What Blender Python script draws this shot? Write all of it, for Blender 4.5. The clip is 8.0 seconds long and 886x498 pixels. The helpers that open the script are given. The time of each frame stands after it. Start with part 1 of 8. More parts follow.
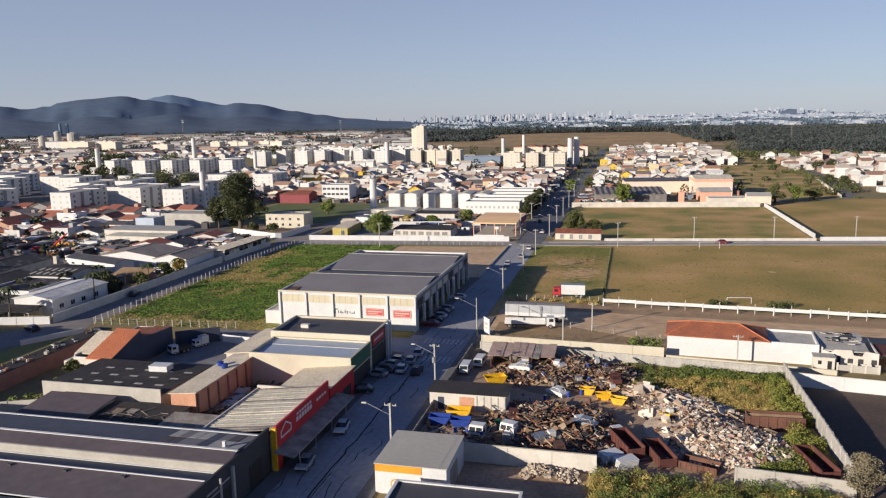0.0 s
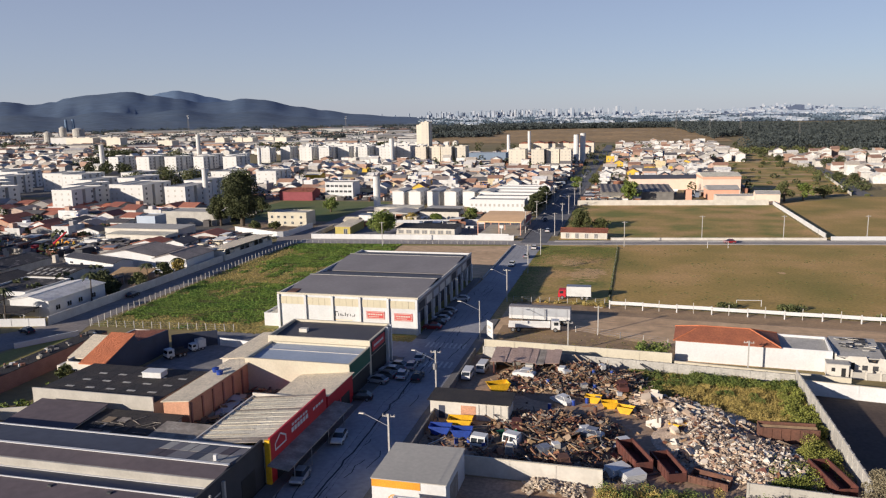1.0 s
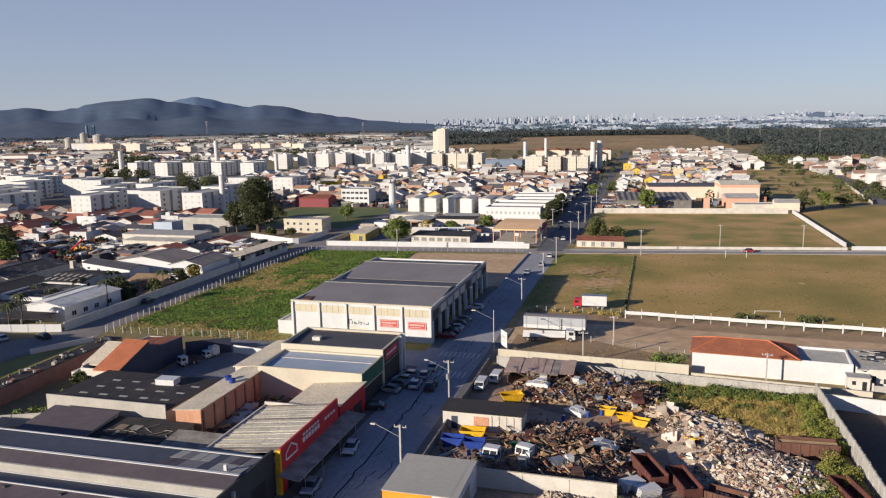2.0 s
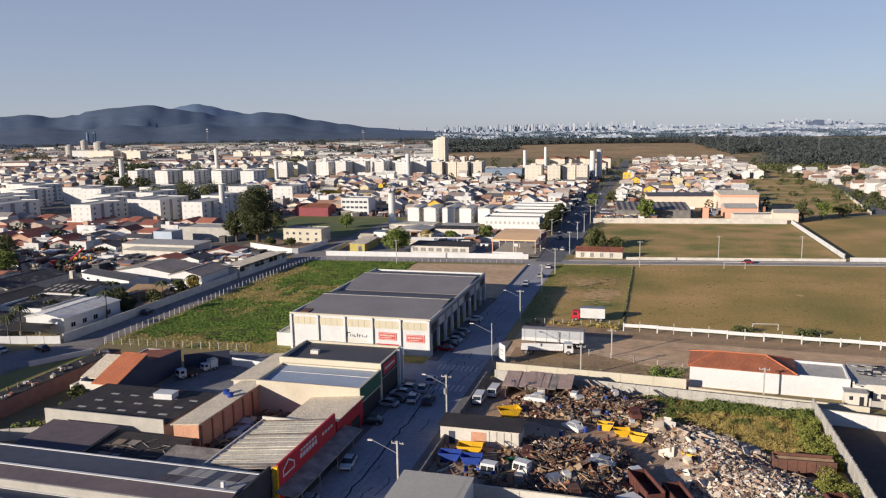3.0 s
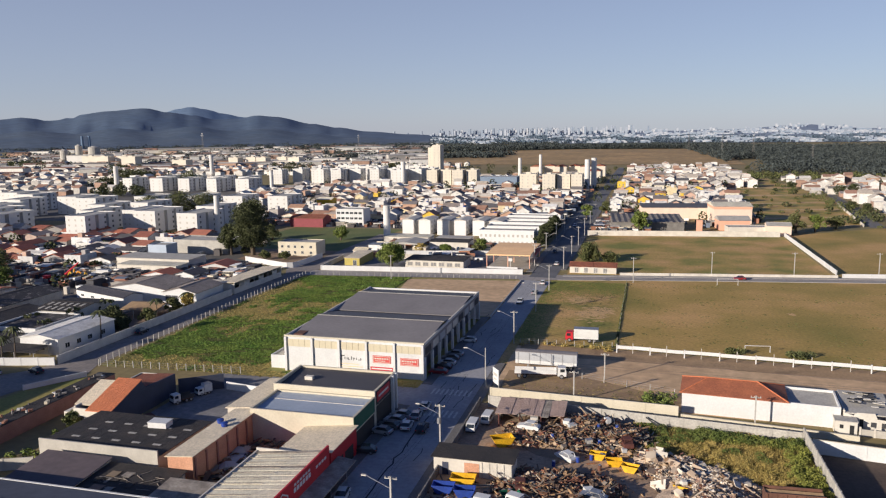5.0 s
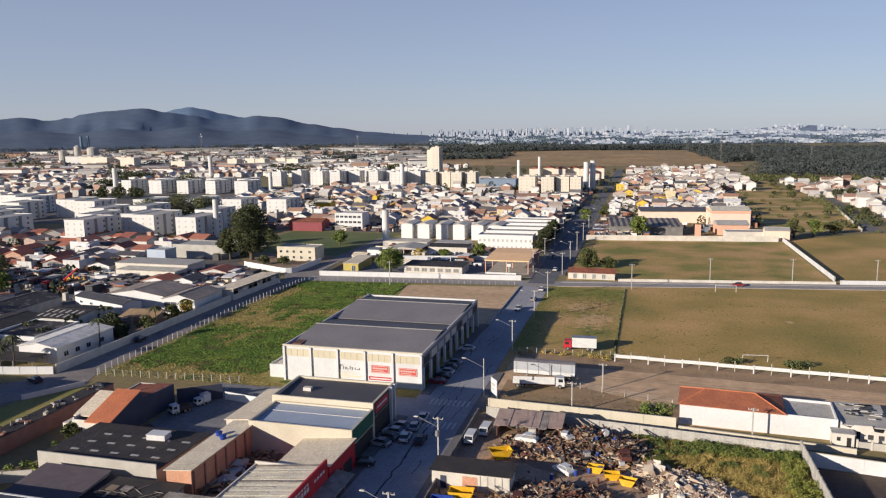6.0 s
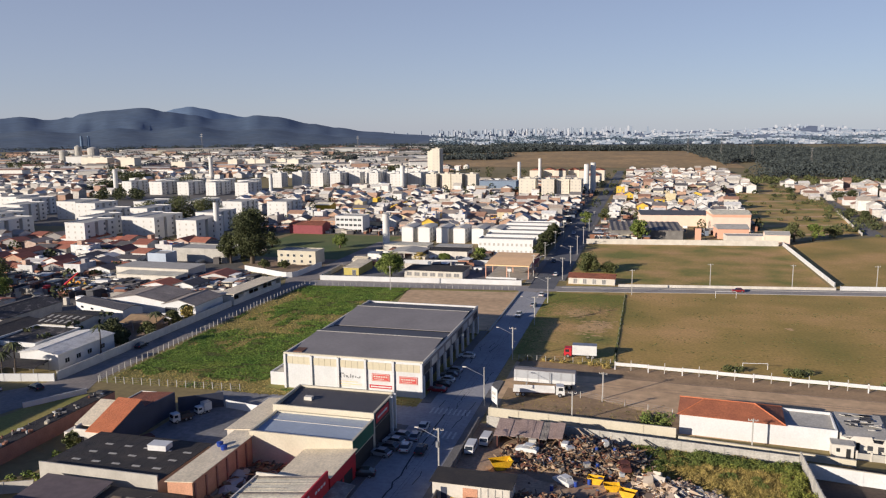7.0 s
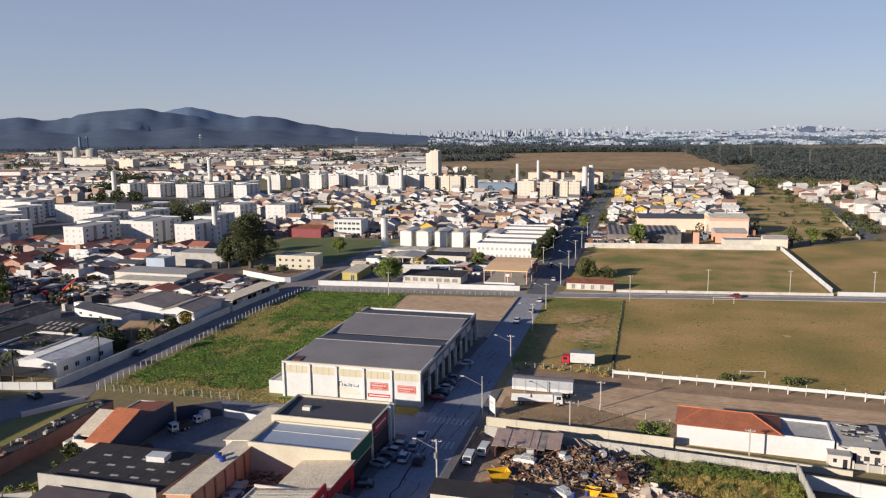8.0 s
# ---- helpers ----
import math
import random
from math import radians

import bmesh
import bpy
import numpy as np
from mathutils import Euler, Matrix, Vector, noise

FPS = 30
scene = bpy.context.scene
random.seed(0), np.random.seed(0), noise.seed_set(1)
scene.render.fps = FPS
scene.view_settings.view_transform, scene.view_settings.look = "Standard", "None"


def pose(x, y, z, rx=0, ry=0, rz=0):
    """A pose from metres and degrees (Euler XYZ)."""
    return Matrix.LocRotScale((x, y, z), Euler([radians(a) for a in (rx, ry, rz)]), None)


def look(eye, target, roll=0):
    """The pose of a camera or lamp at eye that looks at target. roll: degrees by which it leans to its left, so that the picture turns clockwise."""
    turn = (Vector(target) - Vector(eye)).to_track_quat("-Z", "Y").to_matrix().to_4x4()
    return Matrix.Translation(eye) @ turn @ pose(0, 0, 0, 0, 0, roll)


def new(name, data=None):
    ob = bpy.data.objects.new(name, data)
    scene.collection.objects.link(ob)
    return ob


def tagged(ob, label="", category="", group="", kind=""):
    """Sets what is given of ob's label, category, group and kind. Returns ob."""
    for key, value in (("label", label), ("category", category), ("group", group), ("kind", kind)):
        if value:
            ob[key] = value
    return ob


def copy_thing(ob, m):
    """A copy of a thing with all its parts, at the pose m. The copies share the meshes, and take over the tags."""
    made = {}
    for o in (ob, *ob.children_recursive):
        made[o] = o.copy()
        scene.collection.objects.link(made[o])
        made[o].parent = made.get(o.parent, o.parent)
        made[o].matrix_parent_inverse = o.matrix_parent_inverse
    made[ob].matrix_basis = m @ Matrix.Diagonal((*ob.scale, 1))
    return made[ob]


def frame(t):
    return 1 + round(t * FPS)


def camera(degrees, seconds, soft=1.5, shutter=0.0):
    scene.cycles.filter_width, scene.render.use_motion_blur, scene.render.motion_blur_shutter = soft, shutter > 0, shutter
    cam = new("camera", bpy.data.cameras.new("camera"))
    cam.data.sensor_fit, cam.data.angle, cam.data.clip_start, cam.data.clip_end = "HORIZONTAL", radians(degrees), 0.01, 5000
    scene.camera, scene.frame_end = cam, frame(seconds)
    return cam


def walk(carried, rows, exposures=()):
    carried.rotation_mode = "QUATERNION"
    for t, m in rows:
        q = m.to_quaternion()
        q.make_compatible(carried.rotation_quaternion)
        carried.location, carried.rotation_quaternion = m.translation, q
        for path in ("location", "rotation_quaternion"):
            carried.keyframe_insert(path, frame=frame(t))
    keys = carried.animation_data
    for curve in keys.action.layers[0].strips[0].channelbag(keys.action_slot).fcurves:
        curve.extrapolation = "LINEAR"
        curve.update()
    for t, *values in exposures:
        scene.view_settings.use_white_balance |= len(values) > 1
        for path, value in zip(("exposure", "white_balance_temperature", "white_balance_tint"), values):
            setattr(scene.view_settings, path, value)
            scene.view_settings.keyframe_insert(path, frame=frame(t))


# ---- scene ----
cam = camera(60.0, 8.0, soft=1.2)

PATH = [
    (0, (-0.16, -4.403, 47.552), (-0.637, -2.492, 47.207), -1.1),
    (0.5, (-0.42, -2.088, 47.8), (-0.908, -0.18, 47.45), -1.1),
    (1, (-0.463, -0.201, 48.139), (-0.954, 1.705, 47.783), -1.1),
    (1.5, (-0.439, 0.835, 48.217), (-0.969, 2.732, 47.868), -1.1),
    (3, (0.153, 0.713, 49.8), (-0.38, 2.613, 49.479), -0.9),
    (3.5, (0.186, 0.753, 50.982), (-0.34, 2.656, 50.665), -0.8),
    (4, (0.37, 0.739, 52.133), (-0.156, 2.642, 51.818), -0.8),
    (4.5, (0.413, 0.757, 53.286), (-0.111, 2.662, 52.972), -0.8),
    (6, (0.585, 0.927, 56.656), (0.066, 2.833, 56.342), -0.7),
    (6.5, (0.443, 0.832, 57.752), (-0.076, 2.737, 57.437), -0.7),
    (7, (0.486, 0.913, 58.682), (-0.033, 2.818, 58.367), -0.6),
    (7.5, (0.6, 1.005, 59.698), (0.08, 2.91, 59.383), -0.6),
    (8, (0.638, 0.926, 60.698), (0.122, 2.833, 60.383), -0.6),
]
walk(cam, [(t, look(e, g, r)) for t, e, g, r in PATH], exposures=[(0, 0.42, 5900, 11), (8, 0.42, 5900, 11)])

# ---- light ----
SUN_EL, SUN_AZ = radians(14.7), radians(221.3)
world = bpy.data.worlds.new("world")
scene.world = world
world.use_nodes = True
wn = world.node_tree.nodes
sky = wn.new("ShaderNodeTexSky")
sky.sky_type = "NISHITA"
sky.sun_disc = False
sky.sun_elevation, sky.sun_rotation = SUN_EL, SUN_AZ
sky.altitude, sky.air_density, sky.dust_density, sky.ozone_density = 740, 0.9, 0.4, 3.5
wn["Background"].inputs["Strength"].default_value = 0.115
haze = wn.new("ShaderNodeHueSaturation")
haze.inputs["Saturation"].default_value, haze.inputs["Value"].default_value = 0.90, 0.68
world.node_tree.links.new(sky.outputs["Color"], haze.inputs["Color"])
veil = wn.new("ShaderNodeMix")
veil.data_type = "RGBA"
veil.inputs[0].default_value = 0.62
coord = wn.new("ShaderNodeTexCoord")
split = wn.new("ShaderNodeSeparateXYZ")
world.node_tree.links.new(coord.outputs["Generated"], split.inputs[0])
layers = wn.new("ShaderNodeValToRGB")
stops = layers.color_ramp.elements
stops[0].position, stops[0].color = 0.0, (3.25, 3.15, 3.50, 1)
stops[1].position, stops[1].color = 0.17, (2.45, 2.52, 3.05, 1)
high = stops.new(0.30)
high.color = (0.60, 0.90, 1.90, 1)
zenith = stops.new(0.75)
zenith.color = (0.15, 0.34, 1.20, 1)
world.node_tree.links.new(split.outputs["Z"], layers.inputs["Fac"])
world.node_tree.links.new(layers.outputs["Color"], veil.inputs[7])
world.node_tree.links.new(haze.outputs["Color"], veil.inputs[6])
world.node_tree.links.new(veil.outputs[2], wn["Background"].inputs["Color"])
sun_data = bpy.data.lights.new("sun", "SUN")
sun_data.energy, sun_data.angle, sun_data.color = 5.0, radians(0.6), (1.0, 0.85, 0.65)
sun_dir = Vector((math.sin(SUN_AZ) * math.cos(SUN_EL), math.cos(SUN_AZ) * math.cos(SUN_EL), math.sin(SUN_EL)))
sun = new("sun", sun_data)
sun.matrix_world = look(sun_dir * 300, (0, 0, 0))


# ---- materials ----
def material(name, a, b=None, rough=0.85, scale=0.5, fine=6.0, metal=0.0, bump=0.15, vary=0.0, mix=0.5, wave=None, island=False, c=None, hard=0.25, grainy=0.17):
    """Two tones mixed by a large noise, a fine grain on top, and a little relief. vary: brightness change from object to object."""
    m = bpy.data.materials.new(name)
    m.use_nodes = True
    nt = m.node_tree
    n, l = nt.nodes, nt.links
    out = n["Principled BSDF"]
    b = b or tuple(x * 0.75 for x in a)
    geo = n.new("ShaderNodeNewGeometry")
    big = n.new("ShaderNodeTexNoise")
    big.inputs["Scale"].default_value, big.inputs["Detail"].default_value = scale, 5
    small = n.new("ShaderNodeTexNoise")
    small.inputs["Scale"].default_value, small.inputs["Detail"].default_value = fine, 4
    l.new(geo.outputs["Position"], big.inputs["Vector"])
    l.new(geo.outputs["Position"], small.inputs["Vector"])
    ramp = n.new("ShaderNodeValToRGB")
    e = ramp.color_ramp.elements
    e[0].position, e[0].color = max(0.0, mix - hard), (*a, 1)
    e[1].position, e[1].color = min(1.0, mix + hard), (*b, 1)
    if c:
        mid = e.new(mix)
        mid.color = (*c, 1)
    l.new(big.outputs["Fac"], ramp.inputs["Fac"])
    grain = n.new("ShaderNodeMapRange")
    grain.inputs["From Min"].default_value, grain.inputs["From Max"].default_value = 0.3, 0.7
    grain.inputs["To Min"].default_value, grain.inputs["To Max"].default_value = 1 - grainy, 1 + grainy
    l.new(small.outputs["Fac"], grain.inputs["Value"])
    mul = n.new("ShaderNodeMix")
    mul.data_type, mul.blend_type = "RGBA", "MULTIPLY"
    mul.inputs[0].default_value = 1.0
    l.new(ramp.outputs["Color"], mul.inputs[6])
    l.new(grain.outputs["Result"], mul.inputs[7])
    last = mul.outputs[2]
    if vary:
        hsv = n.new("ShaderNodeHueSaturation")
        info = geo.outputs["Random Per Island"] if island else n.new("ShaderNodeObjectInfo").outputs["Random"]
        rng = n.new("ShaderNodeMapRange")
        rng.inputs["To Min"].default_value, rng.inputs["To Max"].default_value = 1 - vary, 1 + vary * 0.6
        l.new(info, rng.inputs["Value"])
        l.new(rng.outputs["Result"], hsv.inputs["Value"])
        l.new(last, hsv.inputs["Color"])
        last = hsv.outputs["Color"]
    l.new(last, out.inputs["Base Color"])
    out.inputs["Roughness"].default_value, out.inputs["Metallic"].default_value = rough, metal
    if bump:
        bp = n.new("ShaderNodeBump")
        bp.inputs["Strength"].default_value, bp.inputs["Distance"].default_value = bump, 0.08
        height = small.outputs["Fac"]
        if wave:
            w = n.new("ShaderNodeTexWave")
            w.wave_type, w.bands_direction = "BANDS", wave[0]
            w.inputs["Scale"].default_value, w.inputs["Distortion"].default_value = wave[1], 0.0
            l.new(geo.outputs["Position"], w.inputs["Vector"])
            height = w.outputs["Fac"]
        l.new(height, bp.inputs["Height"])
        l.new(bp.outputs["Normal"], out.inputs["Normal"])
    return m


def palette_material(name, stops, rough=0.85, island=False, grain=8.0):
    """A colour of its own for each object (or each loose piece), out of a few real paints."""
    m = bpy.data.materials.new(name)
    m.use_nodes = True
    n, l = m.node_tree.nodes, m.node_tree.links
    out = n["Principled BSDF"]
    geo = n.new("ShaderNodeNewGeometry")
    src = geo.outputs["Random Per Island"] if island else n.new("ShaderNodeObjectInfo").outputs["Random"]
    ramp = n.new("ShaderNodeValToRGB")
    ramp.color_ramp.interpolation = "CONSTANT"
    e = ramp.color_ramp.elements
    for i, col in enumerate(stops):
        s = e[i] if i < 2 else e.new(i / len(stops))
        s.position = i / len(stops)
        s.color = (*col, 1)
    l.new(src, ramp.inputs["Fac"])
    noise_node = n.new("ShaderNodeTexNoise")
    noise_node.inputs["Scale"].default_value, noise_node.inputs["Detail"].default_value = grain * 0.08, 6
    l.new(geo.outputs["Position"], noise_node.inputs["Vector"])
    rng = n.new("ShaderNodeMapRange")
    rng.inputs["From Min"].default_value, rng.inputs["From Max"].default_value = 0.3, 0.7
    rng.inputs["To Min"].default_value, rng.inputs["To Max"].default_value = 0.78, 1.08
    l.new(noise_node.outputs["Fac"], rng.inputs["Value"])
    mul = n.new("ShaderNodeMix")
    mul.data_type, mul.blend_type = "RGBA", "MULTIPLY"
    mul.inputs[0].default_value = 1.0
    l.new(ramp.outputs["Color"], mul.inputs[6])
    l.new(rng.outputs["Result"], mul.inputs[7])
    l.new(mul.outputs[2], out.inputs["Base Color"])
    out.inputs["Roughness"].default_value = rough
    return m


M = {}
M["earth"] = material("earth", (0.28, 0.20, 0.095), (0.17, 0.145, 0.05), scale=0.012, fine=0.6, mix=0.5, c=(0.23, 0.18, 0.07), bump=0.03)
M["asphalt"] = material("asphalt", (0.375, 0.37, 0.385), (0.26, 0.257, 0.27), scale=0.10, fine=1.2, rough=0.9, bump=0.03, grainy=0.14)
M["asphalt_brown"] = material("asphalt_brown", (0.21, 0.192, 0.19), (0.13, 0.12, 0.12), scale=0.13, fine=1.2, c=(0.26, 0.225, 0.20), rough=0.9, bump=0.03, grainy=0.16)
M["soil_brown"] = material("soil_brown", (0.29, 0.185, 0.10), (0.17, 0.112, 0.064), scale=0.16, fine=1.6, c=(0.36, 0.24, 0.13), bump=0.03, grainy=0.15)
M["asphalt_dark"] = material("asphalt_dark", (0.15, 0.152, 0.165), (0.10, 0.102, 0.112), scale=0.12, fine=1.5, rough=0.9, bump=0.03)
M["asphalt_pale"] = material("asphalt_pale", (0.36, 0.325, 0.30), (0.27, 0.245, 0.225), scale=0.1, fine=2.0, bump=0.03)
M["court"] = material("court", (0.24, 0.232, 0.235), (0.13, 0.127, 0.132), scale=0.13, fine=1.0, rough=0.9, bump=0.03, grainy=0.2)
M["patch"] = material("patch", (0.035, 0.035, 0.037), rough=0.9, fine=5)
M["paving"] = material("paving", (0.19, 0.178, 0.17), (0.13, 0.123, 0.118), scale=0.3, fine=4, bump=0.03)
M["roadpaint"] = material("roadpaint", (0.62, 0.62, 0.60), (0.40, 0.40, 0.39), scale=2.0, fine=9)
M["pitch"] = material("pitch", (0.255, 0.200, 0.038), (0.56, 0.335, 0.125), scale=0.035, fine=1.3, c=(0.405, 0.268, 0.070), hard=0.2, grainy=0.22, bump=0.03)
M["meadow"] = material("meadow", (0.20, 0.195, 0.034), (0.52, 0.315, 0.12), scale=0.055, fine=1.2, c=(0.38, 0.265, 0.070), hard=0.16, grainy=0.26, bump=0.03)
M["drygrass"] = material("drygrass", (0.44, 0.28, 0.12), (0.27, 0.185, 0.08), scale=0.014, fine=0.12, grainy=0.3, bump=0.03)
M["weeds_ground"] = material("weeds_ground", (0.17, 0.19, 0.035), (0.40, 0.28, 0.10), scale=0.06, fine=1.5, c=(0.27, 0.24, 0.06), bump=0.03)
M["dirt"] = material("dirt", (0.66, 0.455, 0.265), (0.49, 0.325, 0.18), scale=0.09, fine=0.45, bump=0.03)
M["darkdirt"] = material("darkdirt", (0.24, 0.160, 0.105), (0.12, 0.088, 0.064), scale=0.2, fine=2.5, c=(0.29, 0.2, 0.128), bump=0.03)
M["bald_soil"] = material("bald_soil", (0.64, 0.415, 0.20), (0.52, 0.33, 0.145), scale=0.5, fine=2.0, bump=0.03, grainy=0.15)
M["white"] = material("white", (0.655, 0.655, 0.655), (0.56, 0.555, 0.545), scale=0.25, fine=3, bump=0.05, grainy=0.06)
M["cream"] = material("cream", (0.60, 0.545, 0.43), (0.50, 0.45, 0.345), scale=0.25, fine=3, bump=0.05, grainy=0.06)
M["offwhite"] = material("offwhite", (0.66, 0.62, 0.55), (0.50, 0.46, 0.40), scale=0.35, fine=2, bump=0.08, grainy=0.06)
M["roof_patched"] = material("roof_patched", (0.74, 0.71, 0.66), (0.54, 0.51, 0.47), scale=0.45, fine=2.2, mix=0.6, hard=0.12, wave=("X", 4.0), bump=0.25, grainy=0.16)
M["concrete"] = material("concrete", (0.48, 0.455, 0.41), (0.34, 0.32, 0.29), scale=0.4, fine=3)
M["blockwork"] = material("blockwork", (0.47, 0.44, 0.39), (0.36, 0.335, 0.295), scale=0.4, fine=4, grainy=0.06)
M["brick"] = material("brick", (0.36, 0.175, 0.135), (0.25, 0.12, 0.09), scale=0.5, fine=5)
M["brickpale"] = material("brickpale", (0.56, 0.30, 0.19), (0.45, 0.23, 0.14), scale=0.5, fine=5)
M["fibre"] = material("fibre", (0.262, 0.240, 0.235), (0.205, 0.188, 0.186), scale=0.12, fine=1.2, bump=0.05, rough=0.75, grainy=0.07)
M["fibre_brown"] = material("fibre_brown", (0.130, 0.100, 0.106), (0.090, 0.074, 0.082), scale=0.12, fine=0.9, bump=0.08, rough=0.78, grainy=0.13)
# north slopes' shade put into a bluish sheet colour, reused for odd patches
M["fibre_shade_blue"] = material("fibre_shade_blue", (0.098, 0.106, 0.134), (0.066, 0.072, 0.094), scale=0.1, fine=0.9, bump=0.08, rough=0.75, grainy=0.12)
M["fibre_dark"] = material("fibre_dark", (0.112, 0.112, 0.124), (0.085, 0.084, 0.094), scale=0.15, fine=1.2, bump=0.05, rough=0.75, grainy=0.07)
M["sheet_dark"] = material("sheet_dark", (0.022, 0.021, 0.024), (0.055, 0.045, 0.038), scale=0.35, fine=2, wave=("X", 4.0), bump=0.3)
M["sheet_patched"] = material("sheet_patched", (0.05, 0.045, 0.045), (0.24, 0.205, 0.185), scale=0.5, fine=2, mix=0.62, hard=0.07, wave=("X", 4.0), bump=0.3, grainy=0.25)
M["sheet_pale"] = material("sheet_pale", (0.76, 0.70, 0.55), (0.56, 0.51, 0.40), scale=0.3, fine=2.5, wave=("X", 4.0), bump=0.35)
M["sheet_old"] = material("sheet_old", (0.42, 0.37, 0.31), (0.16, 0.135, 0.115), scale=0.5, fine=2.5, wave=("X", 4.0), bump=0.35)
M["sheet_worn"] = material("sheet_worn", (0.35, 0.295, 0.25), (0.22, 0.185, 0.16), scale=0.3, fine=2, wave=("X", 4.0), bump=0.3, grainy=0.2)
M["sheet_blue"] = material("sheet_blue", (0.40, 0.455, 0.545), (0.32, 0.375, 0.46), scale=0.2, fine=2, bump=0.05, rough=0.5, metal=0.1, grainy=0.06)
M["sheet_charcoal"] = material("sheet_charcoal", (0.085, 0.08, 0.085), (0.065, 0.062, 0.068), scale=0.15, fine=2, wave=("X", 3.0), bump=0.3, rough=0.6, grainy=0.06)
M["sheet_grey"] = material("sheet_grey", (0.47, 0.44, 0.38), (0.41, 0.385, 0.335), scale=0.15, fine=2, wave=("Y", 4.0), bump=0.1, grainy=0.07)
M["terracotta"] = material("terracotta", (0.66, 0.215, 0.09), (0.50, 0.16, 0.07), scale=0.35, fine=4, wave=("X", 3.5), bump=0.5)
M["terracotta_dark"] = material("terracotta_dark", (0.30, 0.10, 0.055), (0.2, 0.075, 0.045), scale=0.5, fine=4, wave=("X", 3.5), bump=0.5)
M["red"] = material("red", (0.52, 0.018, 0.030), (0.42, 0.015, 0.025), scale=0.4, fine=3, rough=0.5, bump=0.03, grainy=0.06)
M["sign_red"] = material("sign_red", (0.56, 0.085, 0.075), (0.50, 0.07, 0.065), scale=0.6, fine=3, rough=0.5, bump=0, grainy=0.08)
M["green"] = material("green", (0.015, 0.12, 0.07), rough=0.5, bump=0.03)
M["charcoal"] = material("charcoal", (0.055, 0.055, 0.06), (0.04, 0.04, 0.045), scale=0.4, fine=3, grainy=0.06)
M["navy"] = material("navy", (0.05, 0.06, 0.10), (0.04, 0.045, 0.07), scale=0.4, fine=3, grainy=0.06)
M["yellow"] = material("yellow", (0.80, 0.47, 0.012), (0.62, 0.34, 0.012), scale=0.8, fine=4, rough=0.5, bump=0.05)
M["orange"] = material("orange", (0.80, 0.34, 0.02), rough=0.6, bump=0.03)
M["blue"] = material("blue", (0.02, 0.06, 0.35), (0.02, 0.045, 0.22), scale=0.8, fine=3, rough=0.5)
M["rust"] = material("rust", (0.17, 0.075, 0.048), (0.09, 0.046, 0.034), scale=0.7, fine=4, rough=0.9)
M["rust_red"] = material("rust_red", (0.15, 0.045, 0.032), (0.075, 0.030, 0.024), scale=0.7, fine=4, rough=0.8)
M["black"] = material("black", (0.02, 0.02, 0.022), rough=0.7)
M["rubber"] = material("rubber", (0.025, 0.025, 0.026), rough=0.9)
M["steel"] = material("steel", (0.45, 0.45, 0.46), (0.35, 0.35, 0.36), scale=1, fine=6, rough=0.45, metal=0.7)
M["post"] = material("post", (0.44, 0.42, 0.39), (0.33, 0.315, 0.29), scale=1, fine=6)
M["panel_yellow"] = material("panel_yellow", (0.56, 0.50, 0.36), (0.52, 0.46, 0.33), scale=0.3, fine=2, rough=0.5, bump=0, grainy=0.04)
M["salmon"] = material("salmon", (0.74, 0.40, 0.27), (0.66, 0.36, 0.25), scale=0.3, fine=3, grainy=0.06)
M["peach"] = material("peach", (0.80, 0.62, 0.50), (0.70, 0.54, 0.43), scale=0.3, fine=3, grainy=0.06)
M["bark"] = material("bark", (0.12, 0.09, 0.06), (0.08, 0.06, 0.045), scale=2, fine=9)
M["leaf_dark"] = material("leaf_dark", (0.085, 0.100, 0.032), (0.138, 0.142, 0.046), scale=0.3, fine=3, vary=0.45, island=True, bump=0)
M["leaf_deep"] = material("leaf_deep", (0.048, 0.060, 0.022), (0.085, 0.092, 0.030), scale=0.3, fine=3, vary=0.45, island=True, bump=0)
M["leaf_green"] = material("leaf_green", (0.125, 0.185, 0.030), (0.20, 0.225, 0.048), scale=0.3, fine=3, vary=0.45, island=True, bump=0)
M["leaf_mid"] = material("leaf_mid", (0.100, 0.152, 0.028), (0.175, 0.200, 0.044), scale=0.3, fine=3, vary=0.5, island=True, bump=0)
M["leaf_olive"] = material("leaf_olive", (0.36, 0.29, 0.070), (0.52, 0.38, 0.125), scale=0.25, fine=3, vary=0.5, island=True, bump=0)
M["leaf_grey"] = material("leaf_grey", (0.20, 0.17, 0.105), (0.29, 0.245, 0.15), scale=0.5, fine=3, vary=0.45, island=True, bump=0)
M["leaf_dry"] = material("leaf_dry", (0.50, 0.37, 0.115), (0.34, 0.27, 0.08), scale=0.3, fine=3, vary=0.4, island=True, bump=0)
M["weed"] = material("weed", (0.185, 0.215, 0.034), (0.285, 0.27, 0.058), scale=0.08, fine=2, vary=0.4, island=True, bump=0)
M["weed_deep"] = material("weed_deep", (0.105, 0.130, 0.026), (0.17, 0.175, 0.040), scale=0.15, fine=2, vary=0.45, island=True, bump=0)
M["weed_lush"] = material("weed_lush", (0.112, 0.215, 0.024), (0.25, 0.31, 0.050), scale=0.12, fine=1.5, vary=0.5, island=True, bump=0)
# far ground, with the haze mixed into its blue-grey colour
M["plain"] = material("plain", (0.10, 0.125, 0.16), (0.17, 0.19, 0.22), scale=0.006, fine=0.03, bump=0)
M["town_ground"] = material("town_ground", (0.15, 0.135, 0.12), (0.10, 0.095, 0.09), scale=0.05, fine=0.8, bump=0.03)
# bluish and low in contrast: some haze is painted into the woods
M["woods"] = material("woods", (0.036, 0.048, 0.050), (0.074, 0.086, 0.080), scale=0.12, fine=0.8, vary=0.2, island=True, bump=0, hard=0.18, grainy=0.2)
